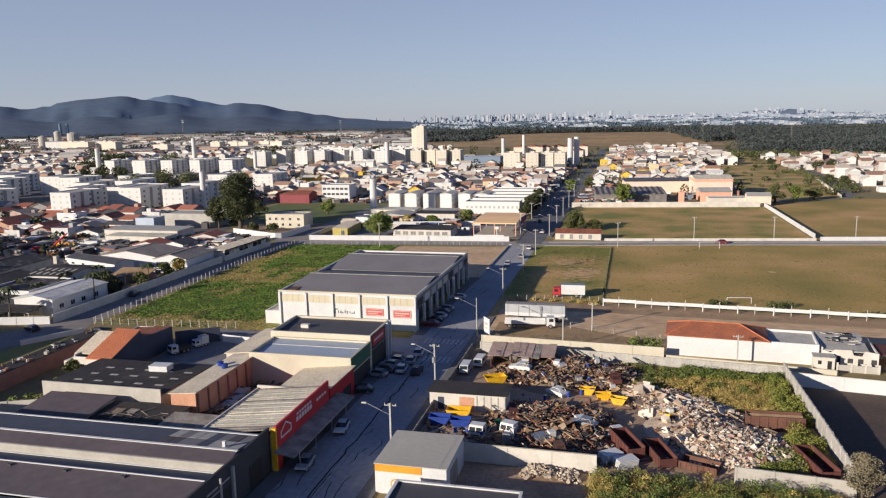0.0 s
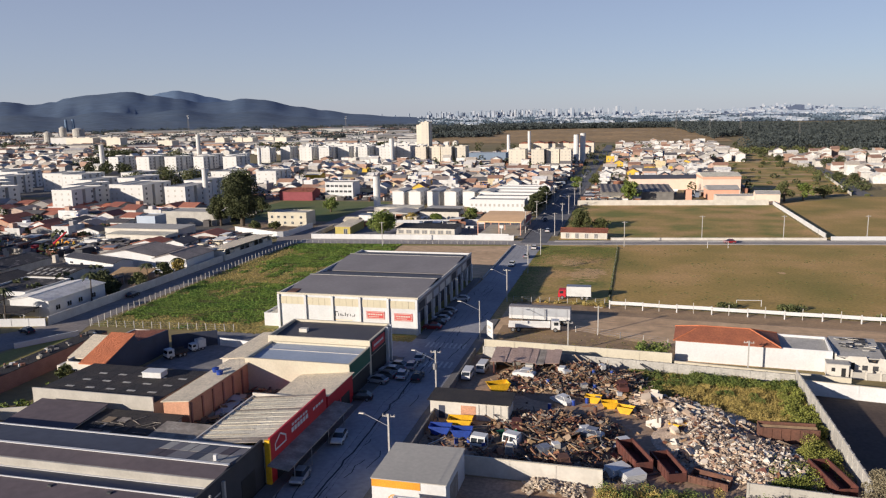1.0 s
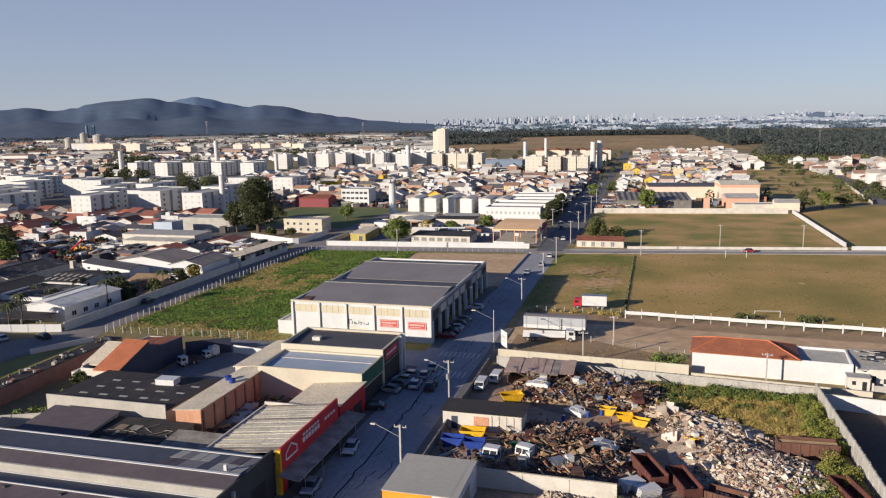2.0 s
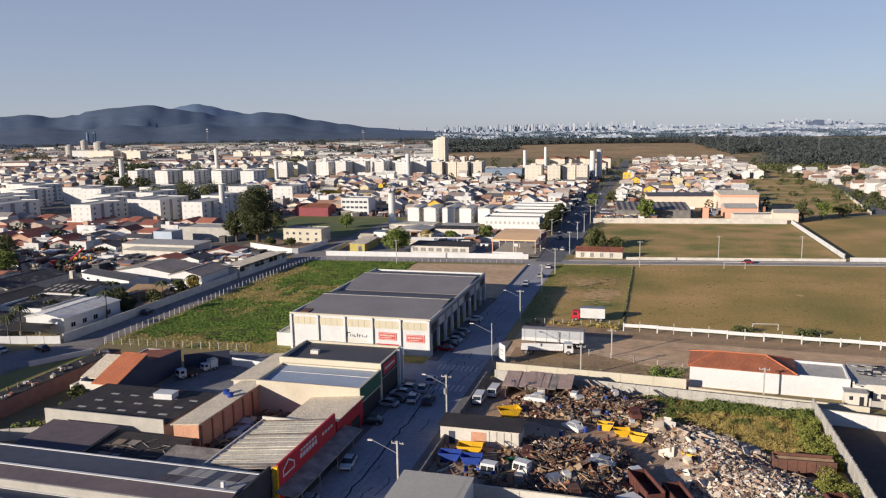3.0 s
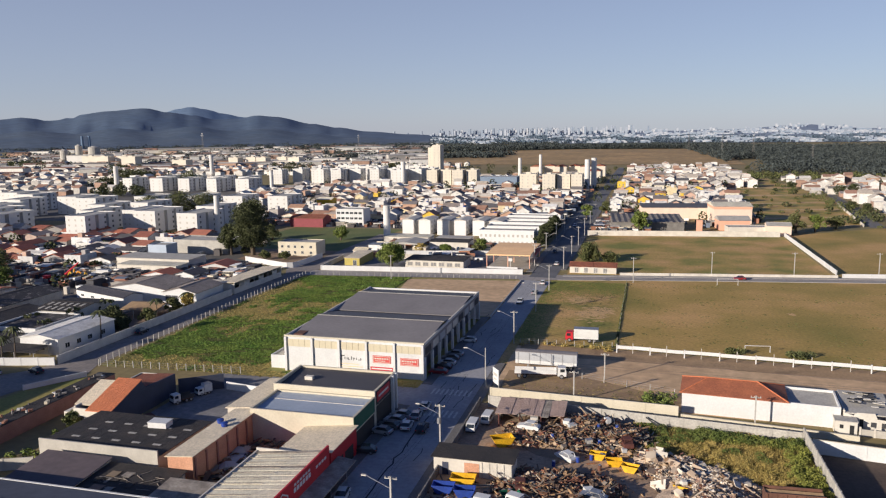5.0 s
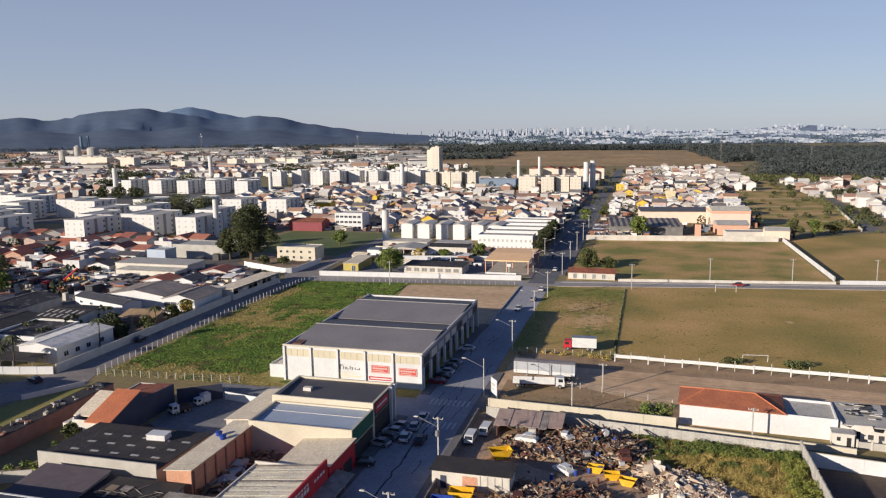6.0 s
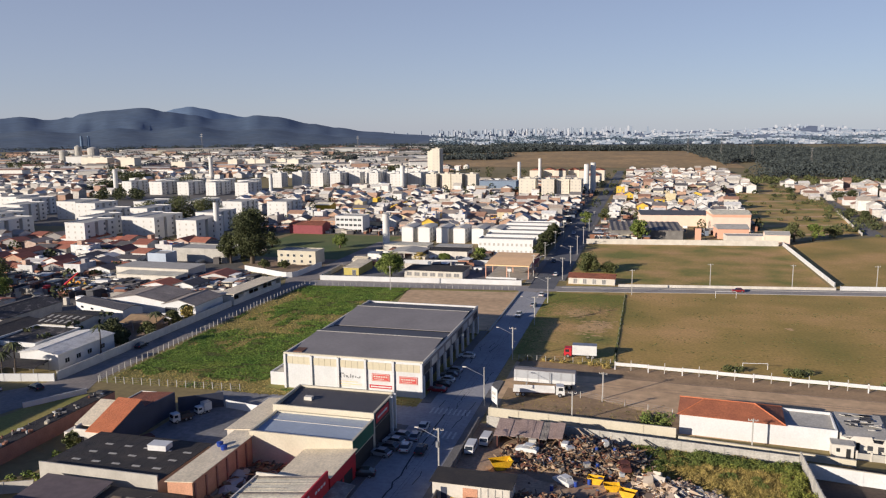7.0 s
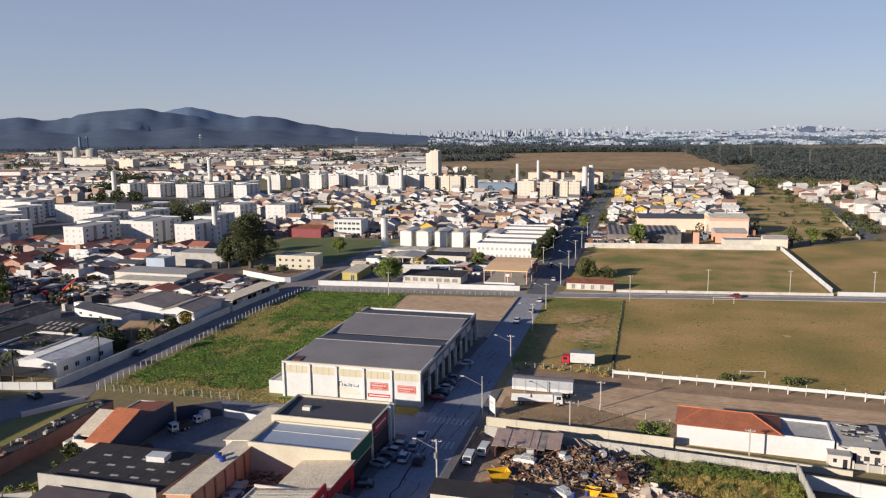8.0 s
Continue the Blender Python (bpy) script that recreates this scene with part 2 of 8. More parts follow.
# distance haze is put into the hill colours, bluer and paler range by range
M["hill_haze_blue"] = material("hill_haze_blue", (0.072, 0.112, 0.180), (0.096, 0.134, 0.192), scale=0.004, fine=0.025, grainy=0.14, hard=0.2, bump=0)
M["hill_haze_far"] = material("hill_haze_far", (0.118, 0.180, 0.285), (0.145, 0.205, 0.300), scale=0.005, fine=0.03, grainy=0.10, bump=0)
M["hill_haze_near"] = material("hill_haze_near", (0.062, 0.096, 0.150), (0.088, 0.118, 0.160), scale=0.006, fine=0.03, grainy=0.2, hard=0.2, bump=0)
M["hill_haze_pale"] = material("hill_haze_pale", (0.22, 0.265, 0.345), (0.25, 0.29, 0.36), scale=0.01, fine=0.03, bump=0)
M["rubble_ground"] = material("rubble_ground", (0.62, 0.49, 0.365), (0.40, 0.29, 0.205), scale=0.5, fine=3.5, grainy=0.35, hard=0.2, bump=0.5)
M["pavepale"] = material("pavepale", (0.42, 0.39, 0.36), (0.32, 0.295, 0.27), scale=0.3, fine=3, bump=0.03)
M["rubble_white"] = material("rubble_white", (0.60, 0.52, 0.41), (0.40, 0.30, 0.21), scale=1.0, fine=5, vary=0.45, island=True)
M["scrap"] = palette_material("scrap", [(0.19, 0.075, 0.042), (0.12, 0.085, 0.062), (0.28, 0.14, 0.075), (0.26, 0.22, 0.18), (0.06, 0.05, 0.046), (0.40, 0.29, 0.19), (0.17, 0.10, 0.062), (0.10, 0.066, 0.048), (0.24, 0.105, 0.055), (0.34, 0.21, 0.11), (0.14, 0.055, 0.04), (0.54, 0.44, 0.33), (0.08, 0.078, 0.08), (0.42, 0.28, 0.15), (0.08, 0.062, 0.052), (0.25, 0.155, 0.09)], island=True, rough=0.8)
M["house_wall"] = palette_material("house_wall", [(0.670, 0.660, 0.642), (0.651, 0.595, 0.484), (0.651, 0.632, 0.605), (0.688, 0.679, 0.670), (0.484, 0.307, 0.214), (0.632, 0.614, 0.586), (0.465, 0.437, 0.409), (0.688, 0.670, 0.651), (0.670, 0.558, 0.353), (0.651, 0.632, 0.614), (0.577, 0.391, 0.307), (0.614, 0.586, 0.549), (0.679, 0.660, 0.632), (0.688, 0.465, 0.056), (0.651, 0.642, 0.623), (0.409, 0.372, 0.344)])
M["house_roof"] = palette_material("house_roof", [(0.58, 0.50, 0.41), (0.40, 0.235, 0.16), (0.22, 0.20, 0.195), (0.66, 0.60, 0.52), (0.34, 0.19, 0.13), (0.12, 0.115, 0.12), (0.72, 0.68, 0.63), (0.46, 0.36, 0.28), (0.60, 0.53, 0.45), (0.44, 0.26, 0.17), (0.52, 0.49, 0.46), (0.18, 0.16, 0.155), (0.70, 0.62, 0.50), (0.50, 0.40, 0.32), (0.74, 0.72, 0.69), (0.30, 0.25, 0.22)])
M["old_roof"] = palette_material("old_roof", [(0.46, 0.15, 0.085), (0.20, 0.175, 0.165), (0.38, 0.13, 0.075), (0.50, 0.19, 0.11), (0.11, 0.10, 0.10), (0.56, 0.50, 0.44), (0.34, 0.12, 0.08), (0.10, 0.09, 0.095), (0.68, 0.64, 0.60), (0.42, 0.16, 0.10), (0.30, 0.25, 0.225), (0.32, 0.115, 0.075)])
M["far_wall"] = palette_material("far_wall", [(0.74, 0.72, 0.68), (0.64, 0.6, 0.54), (0.36, 0.23, 0.17), (0.7, 0.68, 0.65), (0.46, 0.43, 0.4), (0.74, 0.72, 0.69), (0.42, 0.27, 0.2), (0.6, 0.57, 0.53)], island=True)
M["far_roof"] = palette_material("far_roof", [(0.52, 0.45, 0.37), (0.36, 0.21, 0.15), (0.30, 0.27, 0.25), (0.60, 0.54, 0.46), (0.30, 0.18, 0.13), (0.64, 0.60, 0.55), (0.70, 0.66, 0.60), (0.22, 0.20, 0.19)], island=True)
# skyline paints kept close and bluish, haze put into the palette
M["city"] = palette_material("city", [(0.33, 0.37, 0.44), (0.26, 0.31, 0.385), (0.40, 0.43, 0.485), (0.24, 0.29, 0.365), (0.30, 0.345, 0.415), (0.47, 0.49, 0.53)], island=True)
M["block_white"] = material("block_white", (0.67, 0.655, 0.63), (0.58, 0.565, 0.54), scale=0.08, fine=2, bump=0.03, grainy=0.06)
M["block_cream"] = material("block_cream", (0.66, 0.60, 0.50), (0.57, 0.52, 0.43), scale=0.08, fine=2, bump=0.03, grainy=0.06)
M["dullpane"] = material("dullpane", (0.30, 0.29, 0.285), (0.20, 0.195, 0.19), scale=0.5, fine=3, rough=0.3, bump=0)
M["darkpane"] = material("darkpane", (0.10, 0.105, 0.12), (0.06, 0.062, 0.07), scale=0.3, fine=3, rough=0.3, bump=0)
M["tile_worn"] = material("tile_worn", (0.46, 0.155, 0.07), (0.31, 0.105, 0.055), scale=0.35, fine=3, wave=("X", 3.5), bump=0.5, grainy=0.22)
M["maroon"] = material("maroon", (0.27, 0.065, 0.075), (0.20, 0.05, 0.058), scale=0.3, fine=3, grainy=0.1)
# far trees, haze put into the bluish tone
M["woods_haze_far"] = material("woods_haze_far", (0.085, 0.125, 0.170), (0.11, 0.145, 0.185), scale=0.01, fine=0.1, vary=0.12, island=True, bump=0)
M["palepane"] = material("palepane", (0.50, 0.47, 0.42), (0.40, 0.375, 0.34), scale=0.5, fine=3, rough=0.3, bump=0)
M["block_bright"] = material("block_bright", (0.72, 0.71, 0.695), (0.65, 0.64, 0.625), scale=0.1, fine=2, bump=0.03, grainy=0.06)
M["blue_wall"] = material("blue_wall", (0.20, 0.255, 0.34), (0.16, 0.205, 0.28), scale=0.1, fine=1, bump=0.02, grainy=0.08)
M["old_wall"] = palette_material("old_wall", [(0.62, 0.61, 0.60), (0.54, 0.49, 0.42), (0.44, 0.27, 0.19), (0.66, 0.655, 0.65), (0.36, 0.34, 0.33), (0.58, 0.56, 0.53), (0.48, 0.36, 0.30), (0.64, 0.62, 0.59), (0.28, 0.26, 0.25), (0.56, 0.55, 0.54), (0.50, 0.34, 0.26), (0.60, 0.58, 0.56)])
M["park_lawn"] = material("park_lawn", (0.085, 0.125, 0.03), (0.16, 0.165, 0.05), scale=0.05, fine=1.0, bump=0.03)
M["yellow_dull"] = material("yellow_dull", (0.50, 0.40, 0.10), (0.40, 0.33, 0.10), scale=0.4, fine=2.5, bump=0.05, grainy=0.08)
M["sheet_tan"] = material("sheet_tan", (0.78, 0.67, 0.50), (0.62, 0.53, 0.39), scale=0.3, fine=2.5, wave=("X", 4.0), bump=0.35)
M["yard_dust"] = material("yard_dust", (0.50, 0.35, 0.235), (0.24, 0.165, 0.11), scale=0.16, fine=1.8, c=(0.39, 0.265, 0.17), grainy=0.25, bump=0.05)
# east yard dirt with wall shade put into its colour; digger yard shares it
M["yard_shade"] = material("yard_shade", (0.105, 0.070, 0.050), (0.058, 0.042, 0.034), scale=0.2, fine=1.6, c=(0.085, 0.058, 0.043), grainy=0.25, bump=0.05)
M["rubble_mix"] = palette_material("rubble_mix", [(0.60, 0.49, 0.37), (0.48, 0.37, 0.275), (0.66, 0.57, 0.46), (0.40, 0.25, 0.175), (0.56, 0.45, 0.34), (0.50, 0.38, 0.28), (0.76, 0.69, 0.59), (0.44, 0.32, 0.23), (0.22, 0.16, 0.12), (0.58, 0.45, 0.33), (0.12, 0.095, 0.08), (0.72, 0.64, 0.53)], island=True, rough=0.9)
M["old_boards"] = palette_material("old_boards", [(0.07, 0.06, 0.055), (0.14, 0.11, 0.085), (0.05, 0.045, 0.045), (0.24, 0.18, 0.12), (0.09, 0.075, 0.065), (0.12, 0.07, 0.045)], island=True, rough=0.9)
M["concrete_dark"] = material("concrete_dark", (0.22, 0.205, 0.19), (0.14, 0.13, 0.12), scale=0.4, fine=3)
M["tan"] = material("tan", (0.93, 0.60, 0.32), (0.84, 0.53, 0.275), scale=0.3, fine=3, grainy=0.08)
M["clutter"] = palette_material("clutter", [(0.70, 0.68, 0.64), (0.10, 0.09, 0.09), (0.40, 0.19, 0.12), (0.30, 0.28, 0.26), (0.80, 0.78, 0.75), (0.06, 0.06, 0.07), (0.22, 0.20, 0.19), (0.55, 0.50, 0.43), (0.16, 0.19, 0.25), (0.28, 0.13, 0.08), (0.09, 0.08, 0.08), (0.62, 0.55, 0.42)], island=True)
M["sheet_rose"] = material("sheet_rose", (0.46, 0.335, 0.28), (0.33, 0.235, 0.195), scale=0.5, fine=3, wave=("X", 4.0), bump=0.3, grainy=0.18)
M["brownsheet"] = material("brownsheet", (0.30, 0.20, 0.145), (0.20, 0.13, 0.095), scale=0.5, fine=3, wave=("X", 4.0), bump=0.35)
M["carpaint"] = palette_material("carpaint", [(0.45, 0.46, 0.48), (0.62, 0.62, 0.62), (0.03, 0.03, 0.035), (0.33, 0.34, 0.36), (0.70, 0.70, 0.70), (0.10, 0.11, 0.13), (0.25, 0.03, 0.03), (0.5, 0.51, 0.53)], rough=0.3)
M["paintwhite"] = material("paintwhite", (0.68, 0.68, 0.67), (0.60, 0.59, 0.575), scale=0.8, fine=4, rough=0.4, bump=0.02, grainy=0.06)
M["car_silver"] = material("car_silver", (0.46, 0.47, 0.49), (0.40, 0.41, 0.43), scale=1, fine=4, rough=0.28, metal=0.3, bump=0, grainy=0.03)
M["car_white"] = material("car_white", (0.68, 0.68, 0.67), (0.62, 0.62, 0.61), scale=1, fine=4, rough=0.3, bump=0, grainy=0.03)
M["car_dark"] = material("car_dark", (0.03, 0.032, 0.037), (0.045, 0.047, 0.052), scale=1, fine=4, rough=0.25, bump=0, grainy=0.03)
M["car_red"] = material("car_red", (0.26, 0.025, 0.03), (0.20, 0.02, 0.025), scale=1, fine=4, rough=0.28, bump=0, grainy=0.03)
M["car_grey"] = material("car_grey", (0.17, 0.175, 0.185), (0.14, 0.145, 0.155), scale=1, fine=4, rough=0.28, metal=0.3, bump=0, grainy=0.03)
M["tarp"] = material("tarp", (0.42, 0.43, 0.45), (0.37, 0.38, 0.40), scale=0.4, fine=3, rough=0.6, grainy=0.05)
glass = bpy.data.materials.new("glass")
glass.use_nodes = True
gb = glass.node_tree.nodes["Principled BSDF"]
gb.inputs["Base Color"].default_value, gb.inputs["Roughness"].default_value, gb.inputs["Specular IOR Level"].default_value = (0.025, 0.03, 0.036, 1), 0.08, 0.8
M["glass"] = glass


# ---- building kit ----
class Geo:
    """Collects boxes, prisms and rods into one mesh."""

    def __init__(self):
        self.v, self.f = [], []

    def poly(self, pts):
        k = len(self.v)
        self.v += [tuple(p) for p in pts]
        self.f.append(tuple(range(k, k + len(pts))))
        return self

    def box(self, x0, x1, y0, y1, z0, z1, m=None):
        k = len(self.v)
        pts = [(x, y, z) for z in (z0, z1) for x, y in ((x0, y0), (x1, y0), (x1, y1), (x0, y1))]
        if m is not None:
            pts = [tuple(m @ Vector(p)) for p in pts]
        self.v += pts
        self.f += [tuple(k + i for i in q) for q in ((3, 2, 1, 0), (4, 5, 6, 7), (0, 1, 5, 4), (1, 2, 6, 5), (2, 3, 7, 6), (3, 0, 4, 7))]
        return self

    def prism(self, profile, a, b, axis="x", m=None):
        """A closed profile drawn out from a to b along x (profile in y, z), y (in x, z) or z (in x, y)."""
        k, n = len(self.v), len(profile)
        for s in (a, b):
            for p, q in profile:
                w = (s, p, q) if axis == "x" else (p, s, q) if axis == "y" else (p, q, s)
                self.v.append(tuple(m @ Vector(w)) if m is not None else w)
        self.f.append(tuple(k + i for i in reversed(range(n))))
        self.f.append(tuple(k + n + i for i in range(n)))
        self.f += [(k + i, k + (i + 1) % n, k + n + (i + 1) % n, k + n + i) for i in range(n)]
        return self

    def rod(self, p, q, r, r2=None, n=8):
        p, q = Vector(p), Vector(q)
        r2 = r if r2 is None else r2
        d = (q - p).normalized()
        u = d.orthogonal().normalized()
        w = d.cross(u)
        k = len(self.v)
        for c, s in ((p, r), (q, r2)):
            for i in range(n):
                t = 2 * math.pi * i / n
                self.v.append(tuple(c + (u * math.cos(t) + w * math.sin(t)) * s))
        self.f += [(k + i, k + (i + 1) % n, k + n + (i + 1) % n, k + n + i) for i in range(n)]
        self.f += [tuple(k + i for i in reversed(range(n))), tuple(k + n + i for i in range(n))]
        return self

    def mesh(self, name, mat):
        me = bpy.data.meshes.new(name)
        me.from_pydata(self.v, [], self.f)
        bm = bmesh.new()
        bm.from_mesh(me)
        if len(bm.faces) < 3000:
            bmesh.ops.recalc_face_normals(bm, faces=bm.faces)
            bm.to_mesh(me)
        bm.free()
        me.materials.append(M[mat])
        return me


def thing(name, label, category, x=0, y=0, z=0, rz=0, group="", kind=""):
    ob = new(name)
    ob.empty_display_size = 0.5
    ob.matrix_basis = pose(x, y, z, 0, 0, rz)
    return tagged(ob, label, category, group, kind)


def part(name, geo, mat, parent, label=""):
    ob = new(name, geo.mesh(name, mat) if isinstance(geo, Geo) else geo)
    ob.parent = parent
    return tagged(ob, label) if label else ob


def solo(name, geo, mat, label, category, kind="", group=""):
    return tagged(new(name, geo.mesh(name, mat)), label, category, group, kind)


def G():
    return Geo()


def ring(x0, x1, y0, y1, z0, z1, t=0.25):
    """Four walls with thickness, butted at the corners."""
    return G().box(x0, x1, y0, y0 + t, z0, z1).box(x0, x1, y1 - t, y1, z0, z1).box(x0, x0 + t, y0 + t, y1 - t, z0, z1).box(x1 - t, x1, y0 + t, y1 - t, z0, z1)


def opening(parent, x, y, z, w, h, face, name="window", mat="glass", frame_mat="white"):
    """A window or door set in a wall face: 'S' (towards -y), 'E' (+x), 'W' (-x), 'N' (+y). A frame stands proud of a recessed pane."""
    m = Matrix.Translation((x, y, z)) @ Matrix.Rotation({"S": 0, "E": math.pi / 2, "N": math.pi, "W": -math.pi / 2}[face], 4, "Z")
    key = ("opening", w, h, frame_mat, mat)
    if key not in SHARED:
        fr = G()
        t = 0.07
        fr.box(-w / 2, w / 2, -0.06, 0.0, 0, t).box(-w / 2, w / 2, -0.06, 0.0, h - t, h).box(-w / 2, -w / 2 + t, -0.06, 0.0, t, h - t).box(w / 2 - t, w / 2, -0.06, 0.0, t, h - t)
        fr.box(-t / 2, t / 2, -0.05, 0.0, t, h - t)
        SHARED[key] = (fr.mesh("frame", frame_mat), G().box(-w / 2 + t, w / 2 - t, -0.03, -0.005, t, h - t).mesh("pane", mat))
    f, p = SHARED[key]
    win = part(name, f, None, parent)
    win.matrix_basis = m
    part("pane", p, None, win)
    return win


SHARED = {}
rnd = random.Random(7)


# ---- setting ----
def hill(x, y):
    """Gentle rise of dry fields beyond the town."""
    s = min(1.0, max(0.0, (y - 1080) / 420))
    s = s * s * (3 - 2 * s)
    w = min(1.0, max(0.0, (x + 420) / 260)) * min(1.0, max(0.0, (330 - x) / 200))
    fall = min(1.0, max(0.0, (2300 - y) / 600))
    return 4.5 * s * w * fall


def cross_y(x):
    """Middle line of the cross street, which runs slightly askew."""
    return 272.6 + 0.134 * (x + 42)


ground_geo = G()
gx = [-5200, -4200, -3200, -2400, -1800, -1300, -900, -650] + list(range(-500, 501, 50)) + [650, 900, 1300, 1800, 2400, 3200, 4200, 5200]
gy = [-900, -400, -150] + list(range(0, 1000, 100)) + list(range(1000, 2400, 50)) + [2600, 3000, 3500, 4200, 5200]
for yy in gy:
    for xx in gx:
        ground_geo.v.append((xx, yy, hill(xx, yy)))
for j in range(len(gy) - 1):
    for i in range(len(gx) - 1):
        k = j * len(gx) + i
        ground_geo.f.append((k, k + 1, k + 1 + len(gx), k + len(gx)))
solo("ground", ground_geo, "earth", "dry brown earth and scrub ground reaching to the horizon", "ground", kind="structure")


def area(name, pts, z, mat, label, category="ground", thick=0.0):
    g = G()
    if thick:
        g.prism(pts, z - thick, z, axis="z")
    else:
        g.poly([(x, y, z) for x, y in pts])
    return solo(name, g, mat, label, category, kind="structure")


def rect(x0, x1, y0, y1):
    return [(x0, y0), (x1, y0), (x1, y1), (x0, y1)]


g = G()
hx, hy = list(range(-340, 121, 20)), list(range(1090, 1641, 25))
for yy in hy:
    for xx in hx:
        g.v.append((xx, yy, hill(xx, yy) + 0.35))
for j in range(len(hy) - 1):
    for i in range(len(hx) - 1):
        k = j * len(hx) + i
        g.f.append((k, k + 1, k + 1 + len(hx), k + len(hx)))
solo("hill_field", g, "drygrass", "dry tan fields on the rise beyond the town", "grass", kind="structure")
area("distant_plain", [(-4600, 2320), (4600, 2320), (4600, 5100), (-4600, 5100)], 0.8, "plain", "plain towards the horizon, coloured blue-grey for haze", "ground")
area("town_ground", [(-460, 395), (-45, 395), (-45, 690), (-460, 690)], 0.015, "town_ground", "grey paved lots and lanes between the houses", "ground")
area("town_ground_west", [(-430, 160), (-139, 160), (-139, 256), (-200, 335), (-430, 340)], 0.015, "town_ground", "grey and brown lots between low houses", "ground")
area("town_ground_east", [(-29, 480), (60, 480), (95, 1010), (-29, 1010)], 0.015, "town_ground", "grey paved lots between the houses", "ground")
area("vacant_lot_ground", [(-123.6, 147.6), (-80, 149.5), (-46, 149.5), (-43.9, 268.2), (-124.6, 260.4)], 0.02, "weeds_ground", "vacant lot with green weeds and dry patches", "grass")
area("bare_soil", [(-78, 213), (-45.5, 213), (-43.9, 266.5), (-84, 262)], 0.03, "dirt", "bare brown soil behind the warehouse", "soil")
area("meadow_strip", [(-33.2, 170), (-31, 170), (-31, 186), (-7, 186), (-7, cross_y(-7) - 2.0), (-33.2, cross_y(-33) - 3.0)], 0.02, "meadow", "dry green grass with bald sandy patches", "grass")
area("football_pitch", [(-7, 187.5), (57, 182.5), (190, 172), (190, cross_y(190) - 2.0), (-7, cross_y(-7) - 2.0)], 0.02, "pitch", "worn olive grass of a football pitch", "grass")
area("upper_field", [(-29, cross_y(-29) + 7), (64, cross_y(64) + 7), (62, 395), (-29, 386)], 0.02, "meadow", "dry grass field behind a low wall", "grass")
area("east_field", [(66, cross_y(66) + 7), (260, cross_y(260) + 7), (260, 440), (112, 436), (64, 400)], 0.02, "pitch", "dry grass field beside a boundary wall", "grass")
area("dirt_track", [(-31, 149), (150, 140), (150, 172), (57, 182), (-7, 187), (-31, 187)], 0.02, "dirt", "bare dirt lane with tyre tracks", "soil")
area("scrap_yard_ground", [(-33, 93), (28.0, 93), (26.8, 137), (-33, 144)], 0.025, "yard_dust", "oily brown dirt of the scrap yard", "soil")
area("south_yard_ground", rect(-22, 80, 50, 92.8), 0.02, "yard_dust", "brown dirt yard with pale dust", "soil")
area("east_yard_ground", [(28.2, 60), (110, 60), (110, 122), (28.2, 133)], 0.025, "yard_shade", "brown dirt yard behind a wall, darkened for shade", "soil")
area("east_lane_ground", [(27.7, 134.2), (88, 125.4), (88, 131.4), (36, 139.2), (27.7, 138.6)], 0.03, "yard_shade", "lane between two yard walls, darkened for shade", "soil")
area("back_court_ground", rect(-93, -66.5, 111, 149), 0.03, "court", "worn grey paved court between sheds", "pavement")
area("debris_yard_ground", rect(-66.4, -58.2, 84, 115.5), 0.02, "darkdirt", "dirty yard between sheds", "soil")
area("grass_triangle", [(-131, 100), (-113.6, 100), (-113.6, 138), (-121.0, 139.8), (-127.8, 128.6)], 0.06, "weeds_ground", "small green grass triangle beside a road", "grass")

area("lane_dark_soil", [(-29.5, 148.5), (5, 147), (4, 156), (-12, 164), (-29.5, 166)], 0.03, "soil_brown", "dark brown trampled soil beside the wall", "soil")
area("lane_verge", [(-30, 176), (-8, 178.5), (57, 174), (150, 164.5), (150, 171.8), (57, 181.9), (-7, 186.9), (-30, 186.9)], 0.025, "soil_brown", "brown soil verge along the pitch fence", "soil")
area("road_main", [(-46.2, 10), (-33.3, 10), (-33.3, 268), (-43.2, 268), (-43.2, 212), (-46.2, 150)], 0.05, "asphalt", "worn dark asphalt street with cracks", "road")
area("road_main_north", rect(-41.9, -32.4, 274, 1015), 0.05, "asphalt_dark", "long straight asphalt street through the town", "road")
area("road_cross", [(-126, 261.6), (-45, 269.4), (-44, cross_y(-44) - 5.3), (-31, cross_y(-31) - 3.4), (20, cross_y(20) - 1.6), (240, cross_y(240) - 1.6), (240, cross_y(240) + 5.3), (-45, 277.9), (-126, 271.8)], 0.045, "asphalt_pale", "dusty pale asphalt cross street", "road")
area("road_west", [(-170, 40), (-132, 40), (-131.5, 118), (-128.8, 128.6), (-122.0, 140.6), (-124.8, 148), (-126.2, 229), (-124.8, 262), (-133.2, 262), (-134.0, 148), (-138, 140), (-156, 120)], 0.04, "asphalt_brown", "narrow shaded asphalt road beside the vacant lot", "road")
area("road_bend", [(-133.3, 261.9), (-124.7, 261.9), (-124.4, 272), (-126, 300), (-127, 372), (-135, 372), (-134.3, 298), (-135.2, 276.5), (-138.5, 273.4), (-136, 268)], 0.043, "asphalt_brown", "asphalt street bending away between white walls", "road")
area("corner_yard_ground", [(-123.2, 272.6), (-46, 278.6), (-46, 345), (-123.2, 345)], 0.022, "court", "grey paved yards behind the long white wall", "pavement")
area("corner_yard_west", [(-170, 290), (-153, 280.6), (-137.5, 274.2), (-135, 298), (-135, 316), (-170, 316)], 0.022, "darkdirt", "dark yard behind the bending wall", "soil")
